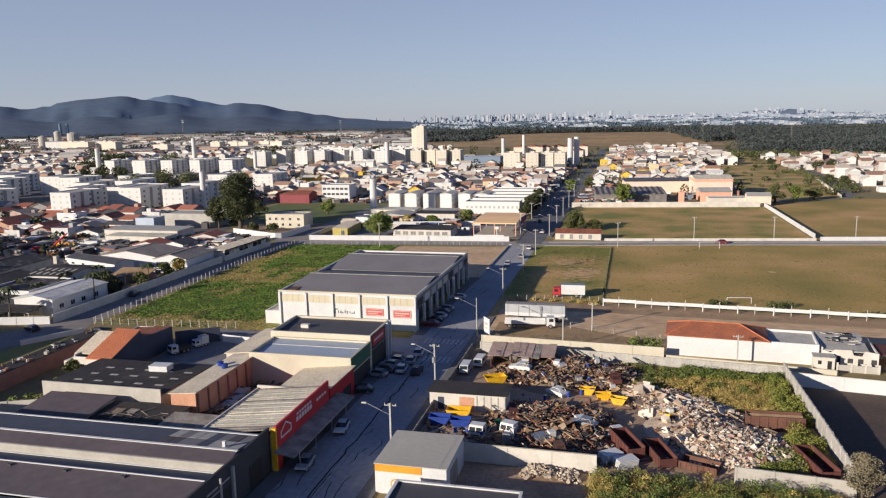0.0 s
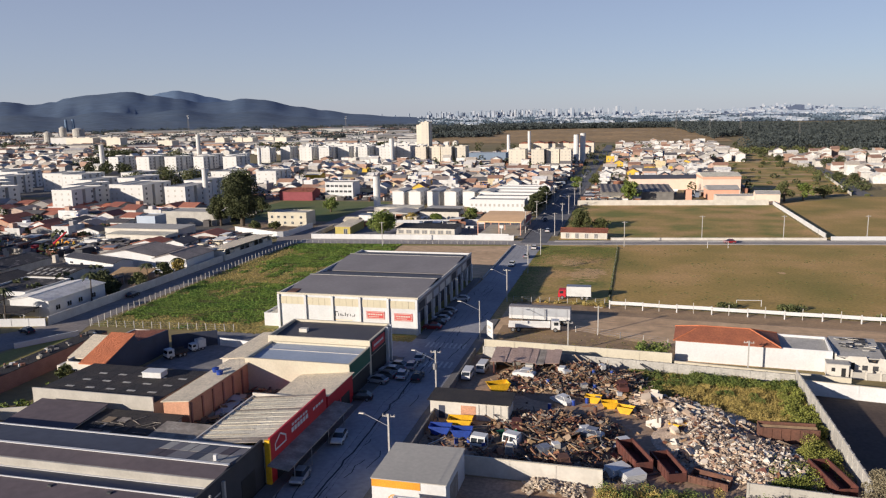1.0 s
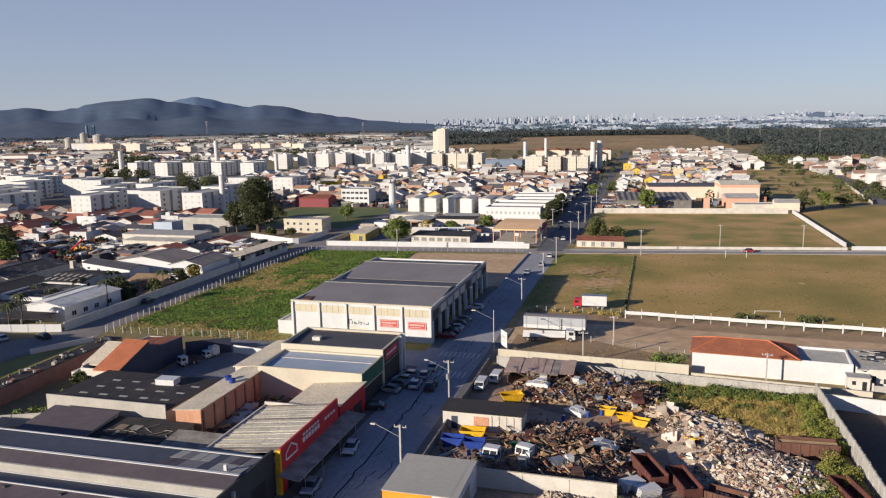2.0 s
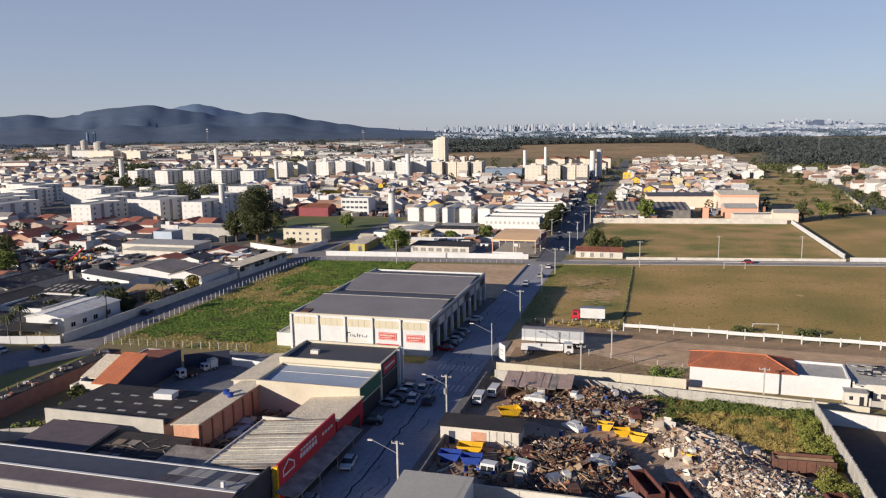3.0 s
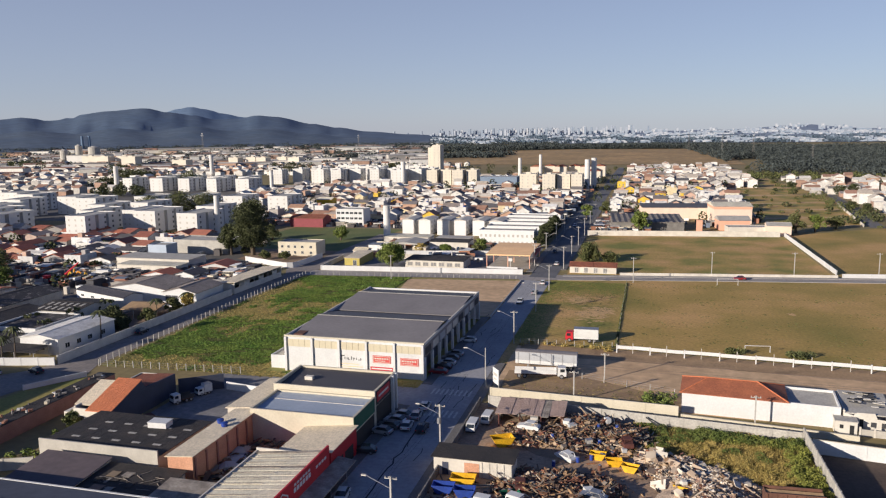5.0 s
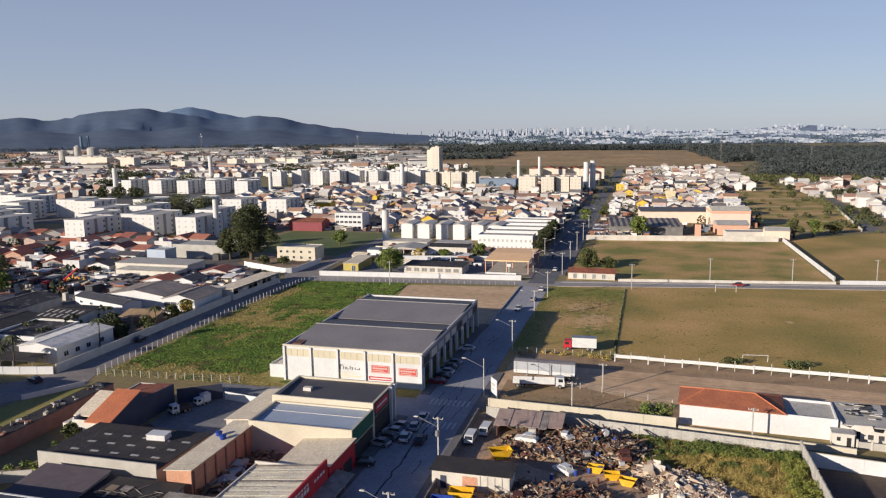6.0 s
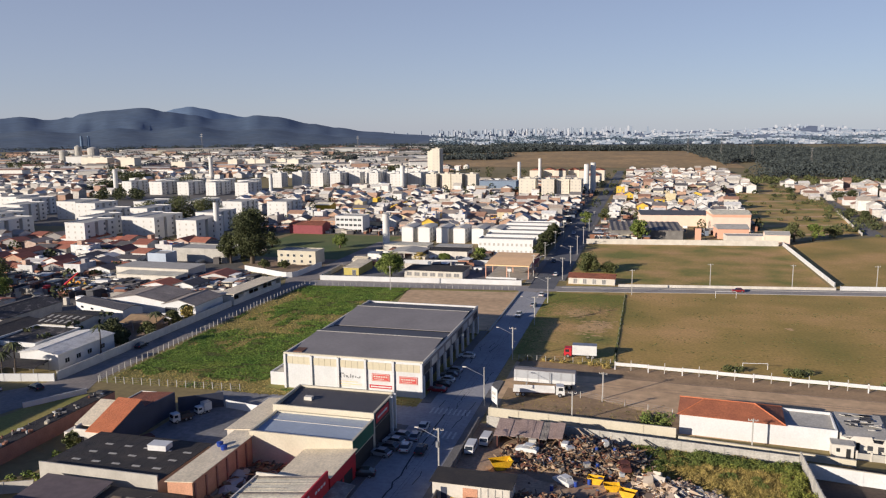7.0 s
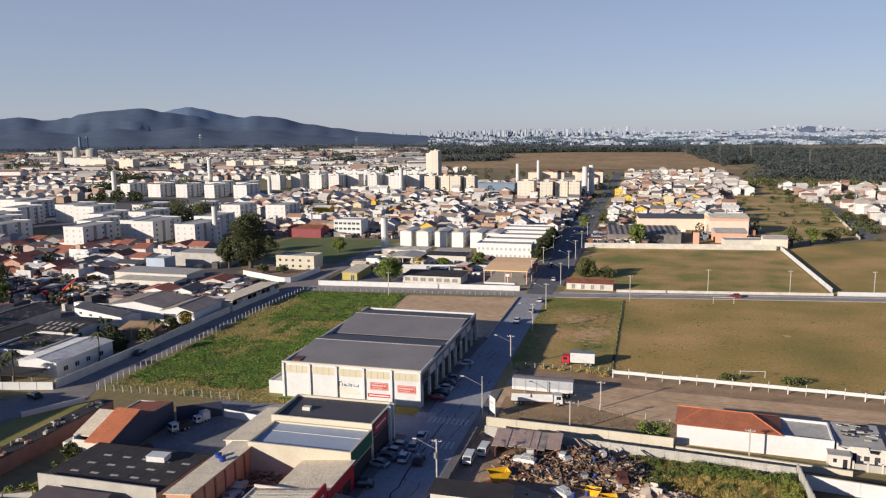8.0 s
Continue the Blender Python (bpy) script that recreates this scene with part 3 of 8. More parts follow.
area("pavement_cross_south", [(-31, cross_y(-31) - 3.9), (20, cross_y(20) - 2.6), (200, cross_y(200) - 2.6), (200, cross_y(200) - 1.65), (20, cross_y(20) - 1.65), (-31, cross_y(-31) - 3.45)], 0.16, "pavepale", "pale dusty pavement along the cross street", "pavement", thick=0.15)
area("pavement_cross_north", [(-30, cross_y(-30) + 3.4), (200, cross_y(200) + 3.4), (200, cross_y(200) + 6.0), (-30, cross_y(-30) + 6.0)], 0.16, "pavepale", "pale dusty pavement along the cross street", "pavement", thick=0.15)
area("pavement_north_west", rect(-44.6, -42.0, 284, 560), 0.16, "paving", "pale pavement along the long street", "pavement", thick=0.15)
area("pavement_north_east", rect(-32.3, -30.2, 290, 560), 0.16, "paving", "pale pavement along the long street", "pavement", thick=0.15)
area("soil_strip", [(-45.9, 213), (-43.3, 213), (-43.3, 267), (-45.2, 267)], 0.04, "dirt", "bare soil beside the street", "soil")
area("side_street", rect(-80, -46.1, 139.5, 149.4), 0.042, "asphalt", "short asphalt side street", "road")
area("kerb_soil", rect(-43.75, -43.35, 212.5, 267), 0.42, "concrete", "raised concrete kerb beside the bare soil", "kerb", thick=0.42)
area("pavement_east", rect(-33.2, -31.2, 10, 170), 0.17, "paving", "grey concrete pavement with a kerb", "pavement", thick=0.17)
area("pavement_forecourt", rect(-46.0, -43.8, 152, 212), 0.17, "paving", "grey concrete forecourt along the warehouse", "pavement", thick=0.16)
area("pavement_west", rect(-47, -44.6, 60, 139), 0.16, "paving", "grey concrete shop pavement with a kerb", "pavement", thick=0.14)
g = G()
for i in range(56):
    x = -28 + i * 4
    ya, yb = cross_y(x) + 1.0, cross_y(x + 2.0) + 1.0
    g.poly([(x, ya, 0.058), (x + 2.0, yb, 0.058), (x + 2.0, yb + 0.22, 0.058), (x, ya + 0.22, 0.058)])
solo("road_dashes", g, "roadpaint", "worn white lane dashes on the cross street", "road marking", kind="structure")
rp = random.Random(17)
g = G()
for i in range(420):
    mx_, my_, sx_, sy_ = rp.choice(((-14.5, 224, 2.2, 3.6), (-14.5, 222, 2.2, 3.6), (-13.5, 227, 1.8, 2.6), (-20.5, 240, 1.6, 2.6)))
    cx, cy = rp.gauss(mx_, sx_), rp.gauss(my_, sy_)
    if not (-29 < cx < -8.5 and 196 < cy < 262):
        continue
    ra_, rb_ = rp.uniform(0.3, 1.5), rp.uniform(0.15, 0.6)
    g.poly([(cx + ra_ * rp.uniform(0.5, 1.2) * math.cos(k * 0.57), cy + rb_ * rp.uniform(0.5, 1.2) * math.sin(k * 0.57), 0.024 + i * 0.000025) for k in range(11)])
for i in range(14):
    cx, cy = rp.gauss(40.1, 0.5), rp.gauss(233.3, 0.5)
    g.poly([(cx + rp.uniform(0.3, 0.7) * math.cos(k * 0.57), cy + rp.uniform(0.3, 0.7) * math.sin(k * 0.57), 0.04 + i * 0.0003) for k in range(11)])
solo("sandy_patches", g, "bald_soil", "bald sandy patches in dry grass", "soil", kind="stuff")
g = G()
for i in range(4):
    px_, py_ = -26.0, 172.5 + i * 1.7 + (i // 2) * 3.0
    while px_ < 120:
        nx_, ny_ = px_ + 6.0, py_ + rp.uniform(-0.35, 0.35) - 0.42
        g.poly([(px_, py_, 0.027), (nx_, ny_, 0.027), (nx_, ny_ + 0.28, 0.027), (px_, py_ + 0.28, 0.027)])
        px_, py_ = nx_, ny_
solo("tyre_tracks", g, "yard_dust", "worn tyre tracks along the dirt lane", "road marking", kind="structure")
g = G()
for y0 in (146.6, 134.6):
    for i in range(9):
        x = -42.6 + i * 0.98
        g.box(x, x + 0.42, y0, y0 + 3.4, 0.05, 0.062)
solo("crosswalk", g, "roadpaint", "worn white zebra crossing stripes on asphalt", "road marking", kind="structure")
g = G()
rr = random.Random(3)
px, py = -39.6, 60.0
while py < 150:
    nx, ny = -39.5 + rr.uniform(-0.35, 0.35), py + rr.uniform(1.5, 4)
    g.poly([(px - 0.13, py, 0.056), (px + 0.13, py, 0.056), (nx + 0.13, ny, 0.056), (nx - 0.13, ny, 0.056)])
    px, py = nx, ny
for i in range(30):
    cx, cy = rr.uniform(-45, -34.5), rr.uniform(70, 255)
    for k in range(rr.randint(2, 5)):
        dx, dy = rr.uniform(-0.5, 0.5), rr.uniform(0.8, 2.2)
        g.poly([(cx - 0.07, cy, 0.0535), (cx + 0.07, cy, 0.0535), (cx + dx + 0.07, cy + dy, 0.0535), (cx + dx - 0.07, cy + dy, 0.0535)])
        cx, cy = cx + dx, cy + dy
solo("road_repairs", g, "patch", "black tar seams and patches on the street", "road marking", kind="structure")


def wall_run(name, label, p0, p1, h, t, mat, step=0.0, cap=None, z=0.0):
    """A free-standing wall from p0 to p1 with piers and a coping."""
    p0, p1 = Vector((*p0, 0)), Vector((*p1, 0))
    d = p1 - p0
    n, ang = d.length, math.degrees(math.atan2(d.y, d.x))
    w = thing(name, label, "wall", p0.x, p0.y, z, ang, kind="structure")
    part("panel", G().box(0, n, -t / 2, t / 2, 0, h), mat, w)
    if step:
        k = max(1, round(n / step))
        pier = G().box(-0.14, 0.14, -t / 2 - 0.06, t / 2 + 0.06, 0, h + 0.04).mesh("pier", mat)
        for i in range(k + 1):
            ob = part("pier", pier, None, w)
            ob.location.x = min(n - 0.14, max(0.14, n * i / k))
    if cap:
        part("coping", G().box(0, n, -t / 2 - 0.05, t / 2 + 0.05, h + 0.003, h + 0.10), cap, w)
    return w


# boundary walls
wall_run("wall_north_yard", "cream rendered boundary wall beside the dirt lane", (-30.0, 146.7), (6.4, 144.3), 2.3, 0.22, "cream", 6, "cream")
wall_run("wall_scrap_north", "grey concrete panel wall of the scrap yard", (-29.4, 142.2), (26.4, 136.4), 2.3, 0.18, "concrete", 2.4)
wall_run("wall_house_front", "low cream wall in front of the white house", (6.8, 143.4), (36, 139.6), 1.15, 0.3, "cream", 6, "cream")
wall_run("wall_scrap_east", "grey concrete panel wall with piers", (26.6, 136.6), (27.5, 106), 3.1, 0.18, "concrete", 2.4)
wall_run("wall_scrap_east_low", "grey concrete panel wall near the shrubs", (27.5, 105.8), (27.8, 95), 3.0, 0.18, "concrete", 2.4)
wall_run("wall_scrap_south", "cream rendered wall streaked with dirt", (-22.2, 93.4), (-4, 93.0), 2.6, 0.22, "offwhite", 6, "cream")
wall_run("wall_scrap_south_low", "weathered concrete wall among bushes", (13.4, 94.2), (27.4, 92.8), 2.2, 0.22, "blockwork", 5)
wall_run("wall_scrap_street", "dark concrete wall along the street pavement", (-31.0, 95), (-31.2, 143), 1.5, 0.2, "concrete_dark", 3)
wall_run("wall_east_yard", "white rendered yard wall half in shade", (27.4, 133.4), (90, 124.5), 2.4, 0.2, "white", 8, "cream")
wall_run("wall_vacant_north", "long white wall along the cross street", (-123.3, 272.3), (-45, 278.4), 1.9, 0.22, "white", 8)
wall_run("wall_upper_field_east", "white wall dividing two grass fields", (65.3, 299), (62.8, 398), 1.8, 0.22, "white", 9)
wall_run("wall_upper_field_north", "pale weathered wall at the back of the field", (-30, 386), (60.5, 396), 2.6, 0.25, "offwhite", 8)
wall_run("wall_upper_field_south", "low grey wall along the cross street", (-10, cross_y(-10) + 6.2), (64.5, cross_y(64.5) + 6.2), 1.1, 0.22, "offwhite", 9)
wall_run("wall_far_east_south", "white low wall along the cross street", (66, cross_y(66) + 6.6), (150, cross_y(150) + 6.6), 1.5, 0.22, "white", 9)
wall_run("wall_vacant_south", "short white wall at the edge of the vacant lot", (-85.5, 139.6), (-75.8, 137.9), 1.7, 0.22, "white", 5)
wall_run("wall_west_road", "pale wall with gates along the shaded road", (-134.3, 145.9), (-133.9, 224), 2.2, 0.22, "offwhite", 7)
wall_run("wall_west_corner", "white front wall of the corner house", (-154.5, 140.6), (-134.6, 145.4), 1.9, 0.22, "white", 4)
wall_run("wall_court_north", "dark wall at the back of the court", (-94.0, 134.8), (-86.4, 140.0), 3.2, 0.25, "navy")
wall_run("wall_triangle", "low white wall beside the grass triangle", (-128.1, 128.9), (-121.2, 140.0), 1.2, 0.22, "white", 4)
wall_run("wall_west_south", "pale blue-white yard wall", (-109.2, 92), (-96, 97.6), 2.0, 0.22, "offwhite", 5)

for k, (pa, pb) in enumerate((((-163, 284.6), (-152, 279.5)), ((-152, 279.5), (-141, 274.2)), ((-141, 274.2), (-138.4, 273.6)), ((-138.4, 273.6), (-136.4, 274.6)), ((-136.4, 274.6), (-135.3, 277)), ((-135.3, 277), (-134.6, 299)))):
    wall_run("wall_corner_bend", "white wall bending round the street corner", pa, pb, 2.2, 0.24, "white", 0)
wall_run("wall_bend_east", "pale wall beside the bend of the street", (-123.4, 272.6), (-124.6, 298), 1.8, 0.2, "offwhite", 5)

# low white beam fence along the pitch, on short posts
fw = thing("fence_pitch", "white concrete beam carried on posts beside the pitch", "fence", -6.8, 184.8, 0, math.degrees(math.atan2(-4.9, 64)), kind="structure")
seg = 3.9
rail_mesh = G().box(0.02, seg - 0.02, -0.08, 0.08, 1.05, 1.85).mesh("rail", "white")
post_mesh = G().box(-0.12, 0.12, -0.16, 0.16, 0, 2.05).mesh("post", "white")
stub_mesh = G().box(-0.08, 0.08, 0.082, 0.22, 0, 2.6).mesh("post", "concrete")
for i in range(48):
    r = part("rail", rail_mesh, None, fw)
    r.location = (i * seg, 0, 0.06 * math.sin(i * 1.7))
    if i % 2 == 0:
        p = part("post", post_mesh, None, fw)
        p.location.x = i * seg + 0.15
    else:
        p = part("post", stub_mesh, None, fw, "thin grey concrete post")
        p.location.x = i * seg


def post_fence(name, label, p0, p1, step, h, rails=True, lean=0.0, mat="post"):
    p0, p1 = Vector((*p0, 0)), Vector((*p1, 0))
    d = p1 - p0
    f = thing(name, label, "fence", p0.x, p0.y, 0, math.degrees(math.atan2(d.y, d.x)), kind="structure")
    me = G().box(-0.07, 0.07, -0.07, 0.07, 0, h - 0.35).prism([(-0.07, h - 0.35), (0.07, h - 0.35), (0.02, h), (-0.10, h)], -0.07, 0.07, axis="x").mesh("post", mat)
    k = round(d.length / step)
    for i in range(k + 1):
        ob = part("post", me, None, f)
        ob.location.x = d.length * i / k
        ob.rotation_euler.y = rr.uniform(-lean, lean)
    if rails:
        for z in (0.5, 1.0, 1.45):
            part("wire", G().rod((0, 0, z), (d.length, 0, z), 0.012, n=4), "steel", f)
    return f


post_fence("fence_vacant_west", "row of pale concrete posts with wire beside the road", (-124.0, 148), (-125.4, 224), 2.3, 1.8, lean=0.05)
post_fence("fence_vacant_corner", "row of pale concrete posts with wire at the street corner", (-125.4, 226), (-124.0, 260), 2.3, 1.8, lean=0.05)
post_fence("fence_vacant_north", "row of short pale posts along the cross street", (-123.2, 262.4), (-46, 269.8), 2.3, 1.1, lean=0.05)
post_fence("fence_vacant_south", "row of pale concrete posts with wire", (-123.8, 147.2), (-88, 149.6), 2.3, 1.7, lean=0.05)
post_fence("fence_track", "thin leaning posts across the dirt yard", (-13, 163), (6, 157), 4.5, 1.4, lean=0.1)
post_fence("fence_meadow", "wire fence on posts beside the meadow", (-30.6, 187), (-8, 188.4), 2.2, 1.5, lean=0.06)
post_fence("fence_field_line", "dark wire fence across the grass field", (-7.0, 190), (-7.2, 270), 5.2, 1.0, rails=False, lean=0.05, mat="concrete_dark")
post_fence("fence_pitch_east", "wire fence on leaning posts beside the pitch", (96, 284), (88, 225), 3.0, 1.6, lean=0.05)
g = G()
for i in range(1500):
    y = rr.uniform(190, 270)
    s = rr.uniform(0.1, 0.3)
    a = rr.uniform(0, 6.28)
    x = -7.1 + rr.gauss(0, 0.13)
    g.poly([(x - s * math.cos(a), y - s * math.sin(a), 0.02), (x + s * math.cos(a), y + s * math.sin(a), 0.02), (x + rr.uniform(-.2, .2), y, rr.uniform(0.2, 0.5))])
solo("hedge_strip", g, "leaf_dark", "dark weeds grown along a wire fence", "weeds", kind="stuff")


# ---- warehouse ----
def warehouse():
    x0, x1, y0, y1, h = -79.2, -46.2, 154.5, 209.6, 8.0
    w = thing("warehouse", "large white warehouse with a dark grey ridged roof", "warehouse", x0, y0)
    L, D = x1 - x0, y1 - y0
    part("wall_front", G().box(0, L, 0, 0.3, 0, h), "white", w)
    part("wall_back", G().box(0, L, D - 0.3, D, 0, h), "white", w)
    part("wall_west", G().box(0, 0.3, 0.3, D - 0.3, 0, h), "white", w)
    # street side: upper band, columns and dark bays set back
    part("fascia", G().box(L - 0.3, L, 0.3, D - 0.3, 5.0, h), "fibre", w, "grey-brown painted sign band")
    part("bay_wall", G().box(L - 2.6, L - 2.4, 0.3, D - 0.3, 0, 5.4), "charcoal", w)
    part("band_trim", G().box(L + 0.003, L + 0.06, 0.0, D, h - 0.35, h), "white", w)
    for i in range(10):
        y = 0.3 + i * (D - 0.9) / 9
        part("column", G().box(L - 0.34, L + 0.25, y, y + 0.6, 0, 4.99), "white", w)
        if i < 9:
            part("shutter", G().box(L - 2.4, L - 2.34, y + 1.0, y + 5.1, 0, 3.9), "navy" if i % 3 else "steel", w, "roller shutter of a shop bay")
            part("sign", G().box(L + 0.003, L + 0.09, y + 0.9, y + 5.2, 5.3, 6.9), "offwhite" if i in (1, 3, 4, 7) else "tarp" if i in (2, 6) else "charcoal", w, "plain shop sign panel")
    # front: parapet, pilasters, translucent yellow panels
    part("parapet", G().box(-0.12, L + 0.12, -0.12, 0.36, h + 0.003, h + 0.35), "cream", w)
    for i in range(6):
        x = i * (L - 0.5) / 5
        part("pilaster", G().box(x, x + 0.5, -0.42, -0.003, 0, h - 0.05), "white", w)
        if i < 5:
            bw = (L - 0.5) / 5 - 0.5
            for k in range(4):
                xa = x + 0.5 + 0.12 + k * (bw - 0.24) / 4
                part("light_panel", G().box(xa + 0.03, xa + (bw - 0.24) / 4 - 0.03, -0.08, -0.004, h - 2.25, h - 0.55), "panel_yellow", w, "translucent yellow wall panel")
    # roof: two shallow ridges across
    k = D / 2
    for j in range(2):
        a, b = j * k, (j + 1) * k
        m = a + 0.64 * k
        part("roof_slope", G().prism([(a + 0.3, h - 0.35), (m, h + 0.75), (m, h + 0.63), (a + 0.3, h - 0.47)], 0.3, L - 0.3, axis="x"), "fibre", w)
        # slope turned from the sun: its shade is put into darker sheets
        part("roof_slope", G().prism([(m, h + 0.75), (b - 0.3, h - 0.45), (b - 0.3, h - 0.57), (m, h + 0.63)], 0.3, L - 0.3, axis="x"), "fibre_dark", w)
        part("ridge_cap", G().box(0.2, L - 0.2, m - 0.22, m + 0.22, h + 0.76, h + 0.84), "concrete", w)
    part("gutter_edge", G().box(-0.1, 0.28, 0.4, D, h + 0.003, h + 0.2), "offwhite", w)
    part("gutter_edge", G().box(L - 0.28, L + 0.06, 0.4, D, h + 0.003, h + 0.22), "offwhite", w)
    part("roof_hatch", G().box(1.2, 3.4, 2.2, 5.4, h - 0.3, h + 0.02), "rust", w, "rusty roof opening cover")
    # side annex
    part("annex", ring(-4.2, -0.003, 1.0, 16, 0, 3.1), "white", w)
    part("annex_roof", G().box(-3.95, -0.25, 1.25, 15.75, 2.75, 2.85), "sheet_pale", w)
    # painted signs as plain shapes
    y = -0.012
    part("wall_sign", G().box(13.7, 13.9, y - 0.03, y, 3.4, 4.5).box(13.9, 14.5, y - 0.03, y, 4.3, 4.5).box(14.5, 14.65, y - 0.03, y, 3.5, 4.1).box(15.0, 15.15, y - 0.03, y, 3.5, 4.0).box(15.3, 15.8, y - 0.03, y, 3.5, 3.65).box(15.3, 15.45, y - 0.03, y, 3.65, 4.0).box(16.1, 16.25, y - 0.03, y, 3.5, 4.3).box(16.5, 16.95, y - 0.03, y, 3.85, 4.0).box(16.6, 16.75, y - 0.03, y, 3.4, 3.85).box(17.3, 17.45, y - 0.03, y, 3.5, 4.0).box(17.7, 18.3, y - 0.03, y, 3.5, 3.65).box(18.3, 18.45, y - 0.03, y, 3.5, 4.05), "charcoal", w, "dark lettering drawn as plain bars")
    part("wall_sign", G().box(13.4, 18.7, y - 0.03, y, 1.9, 2.05).box(13.5, 17.8, y - 0.03, y, 2.5, 2.62).box(14.0, 16.0, y - 0.03, y, 1.45, 1.55), "tan", w, "orange lettering drawn as plain bars")
    for xa, xb, za, zb in ((21.2, 25.4, 3.2, 4.9), (27.6, 31.8, 3.0, 4.7)):
        part("sign_board", G().box(xa, xb, y - 0.08, y, za, zb), "sign_red", w, "red sign board")
        part("sign_border", G().box(xa + 0.12, xb - 0.12, y - 0.10, y - 0.083, za + 0.1, za + 0.2).box(xa + 0.12, xb - 0.12, y - 0.10, y - 0.083, zb - 0.2, zb - 0.1).box(xa + 0.12, xa + 0.22, y - 0.10, y - 0.083, za + 0.2, zb - 0.2).box(xb - 0.22, xb - 0.12, y - 0.10, y - 0.083, za + 0.2, zb - 0.2), "offwhite", w)
        bars = G()
        for q in range(6):
            bars.box(xa + 0.45 + q * 0.56, xa + 0.45 + q * 0.56 + 0.4, y - 0.10, y - 0.083, za + 0.85, za + 1.2)
            bars.box(xa + 0.6 + q * 0.4, xa + 0.6 + q * 0.4 + 0.28, y - 0.10, y - 0.083, za + 0.42, za + 0.6)
        part("lettering", bars, "offwhite", w, "pale lettering drawn as plain bars")
    part("lettering", G().box(20.6, 26.0, y - 0.03, y, 1.5, 2.3), "red", w)
    part("lettering", G().box(20.9, 25.7, y - 0.05, y - 0.033, 1.75, 2.05), "white", w)
    return w


warehouse()


# ---- shed kit ----
def shed(name, label, x0, x1, y0, y1, h, wall="offwhite", roof="sheet_pale", pitch="flat", rise=0.8, parapet=0.0, category="building", ridge="x", over=0.3):
    """A plain building: four thick walls and a roof: flat, mono (rises to the north), east (rises to the east) or gable."""
    b = thing(name, label, category, x0, y0)
    L, D = x1 - x0, y1 - y0
    part("wall", ring(0, L, 0, D, 0, h), wall, b)
    if parapet:
        part("roof", G().prism([(0.26, h - parapet), (D - 0.26, h - parapet + min(rise, parapet * 0.6)), (D - 0.26, h - parapet + min(rise, parapet * 0.6) - 0.1), (0.26, h - parapet - 0.1)], 0.26, L - 0.26, axis="x"), roof, b)
        part("coping", ring(-0.06, L + 0.06, -0.06, D + 0.06, h + 0.003, h + 0.09, 0.37), wall, b)
    elif pitch == "east":
        part("gable", G().prism([(0.25, h), (L, h), (L, h + rise)], 0.02, 0.24, axis="y"), wall, b)
        part("gable", G().prism([(0.25, h), (L, h), (L, h + rise)], D - 0.24, D - 0.02, axis="y"), wall, b)
        part("upper_wall", G().box(L - 0.24, L - 0.02, 0.243, D - 0.243, h + 0.003, h + rise), wall, b)
        part("roof", G().prism([(-over, h - over * rise / L), (L + over, h + rise + over * rise / L), (L + over, h + rise + over * rise / L + 0.12), (-over, h + 0.12 - over * rise / L)], -over, D + over, axis="y"), roof, b)
    elif pitch == "gable":
        o = over
        if ridge == "x":
            part("gable", G().prism([(0, h), (D, h), (D / 2, h + rise)], 0.02, 0.24, axis="x"), wall, b)
            part("gable", G().prism([(0, h), (D, h), (D / 2, h + rise)], L - 0.24, L - 0.02, axis="x"), wall, b)
            part("roof_slope", G().prism([(-o, h - o * rise / (D / 2)), (D / 2, h + rise), (D / 2, h + rise + 0.12), (-o, h + 0.12 - o * rise / (D / 2))], -o, L + o, axis="x"), roof, b)
            part("roof_slope", G().prism([(D / 2, h + rise), (D + o, h - o * rise / (D / 2)), (D + o, h + 0.12 - o * rise / (D / 2)), (D / 2, h + rise + 0.12)], -o, L + o, axis="x"), roof, b)
            part("ridge_cap", G().box(-o, L + o, D / 2 - 0.18, D / 2 + 0.18, h + rise + 0.08, h + rise + 0.18), roof, b)
        else:
            part("gable", G().prism([(0, h), (L, h), (L / 2, h + rise)], 0.02, 0.24, axis="y"), wall, b)
            part("gable", G().prism([(0, h), (L, h), (L / 2, h + rise)], D - 0.24, D - 0.02, axis="y"), wall, b)
            part("roof_slope", G().prism([(-o, h - o * rise / (L / 2)), (L / 2, h + rise), (L / 2, h + rise + 0.12), (-o, h + 0.12 - o * rise / (L / 2))], -o, D + o, axis="y"), roof, b)
            part("roof_slope", G().prism([(L / 2, h + rise), (L + o, h - o * rise / (L / 2)), (L + o, h + 0.12 - o * rise / (L / 2)), (L / 2, h + rise + 0.12)], -o, D + o, axis="y"), roof, b)
            part("ridge_cap", G().box(L / 2 - 0.18, L / 2 + 0.18, -o, D + o, h + rise + 0.08, h + rise + 0.18), roof, b)
    else:
        r = rise if pitch == "mono" else 0.12
        part("roof", G().prism([(-over, h + 0.003), (D + over, h + r), (D + over, h + r + 0.1), (-over, h + 0.103)], -over, L + over, axis="x"), roof, b)
        if pitch == "mono":
            part("gable", G().prism([(0.26, h), (D, h), (D, h + r - 0.02)], 0.02, 0.22, axis="x").prism([(0.26, h), (D, h), (D, h + r - 0.02)], L - 0.22, L - 0.02, axis="x").box(0.22, L - 0.22, D - 0.22, D, h, h + r - 0.03), wall, b)
    return b


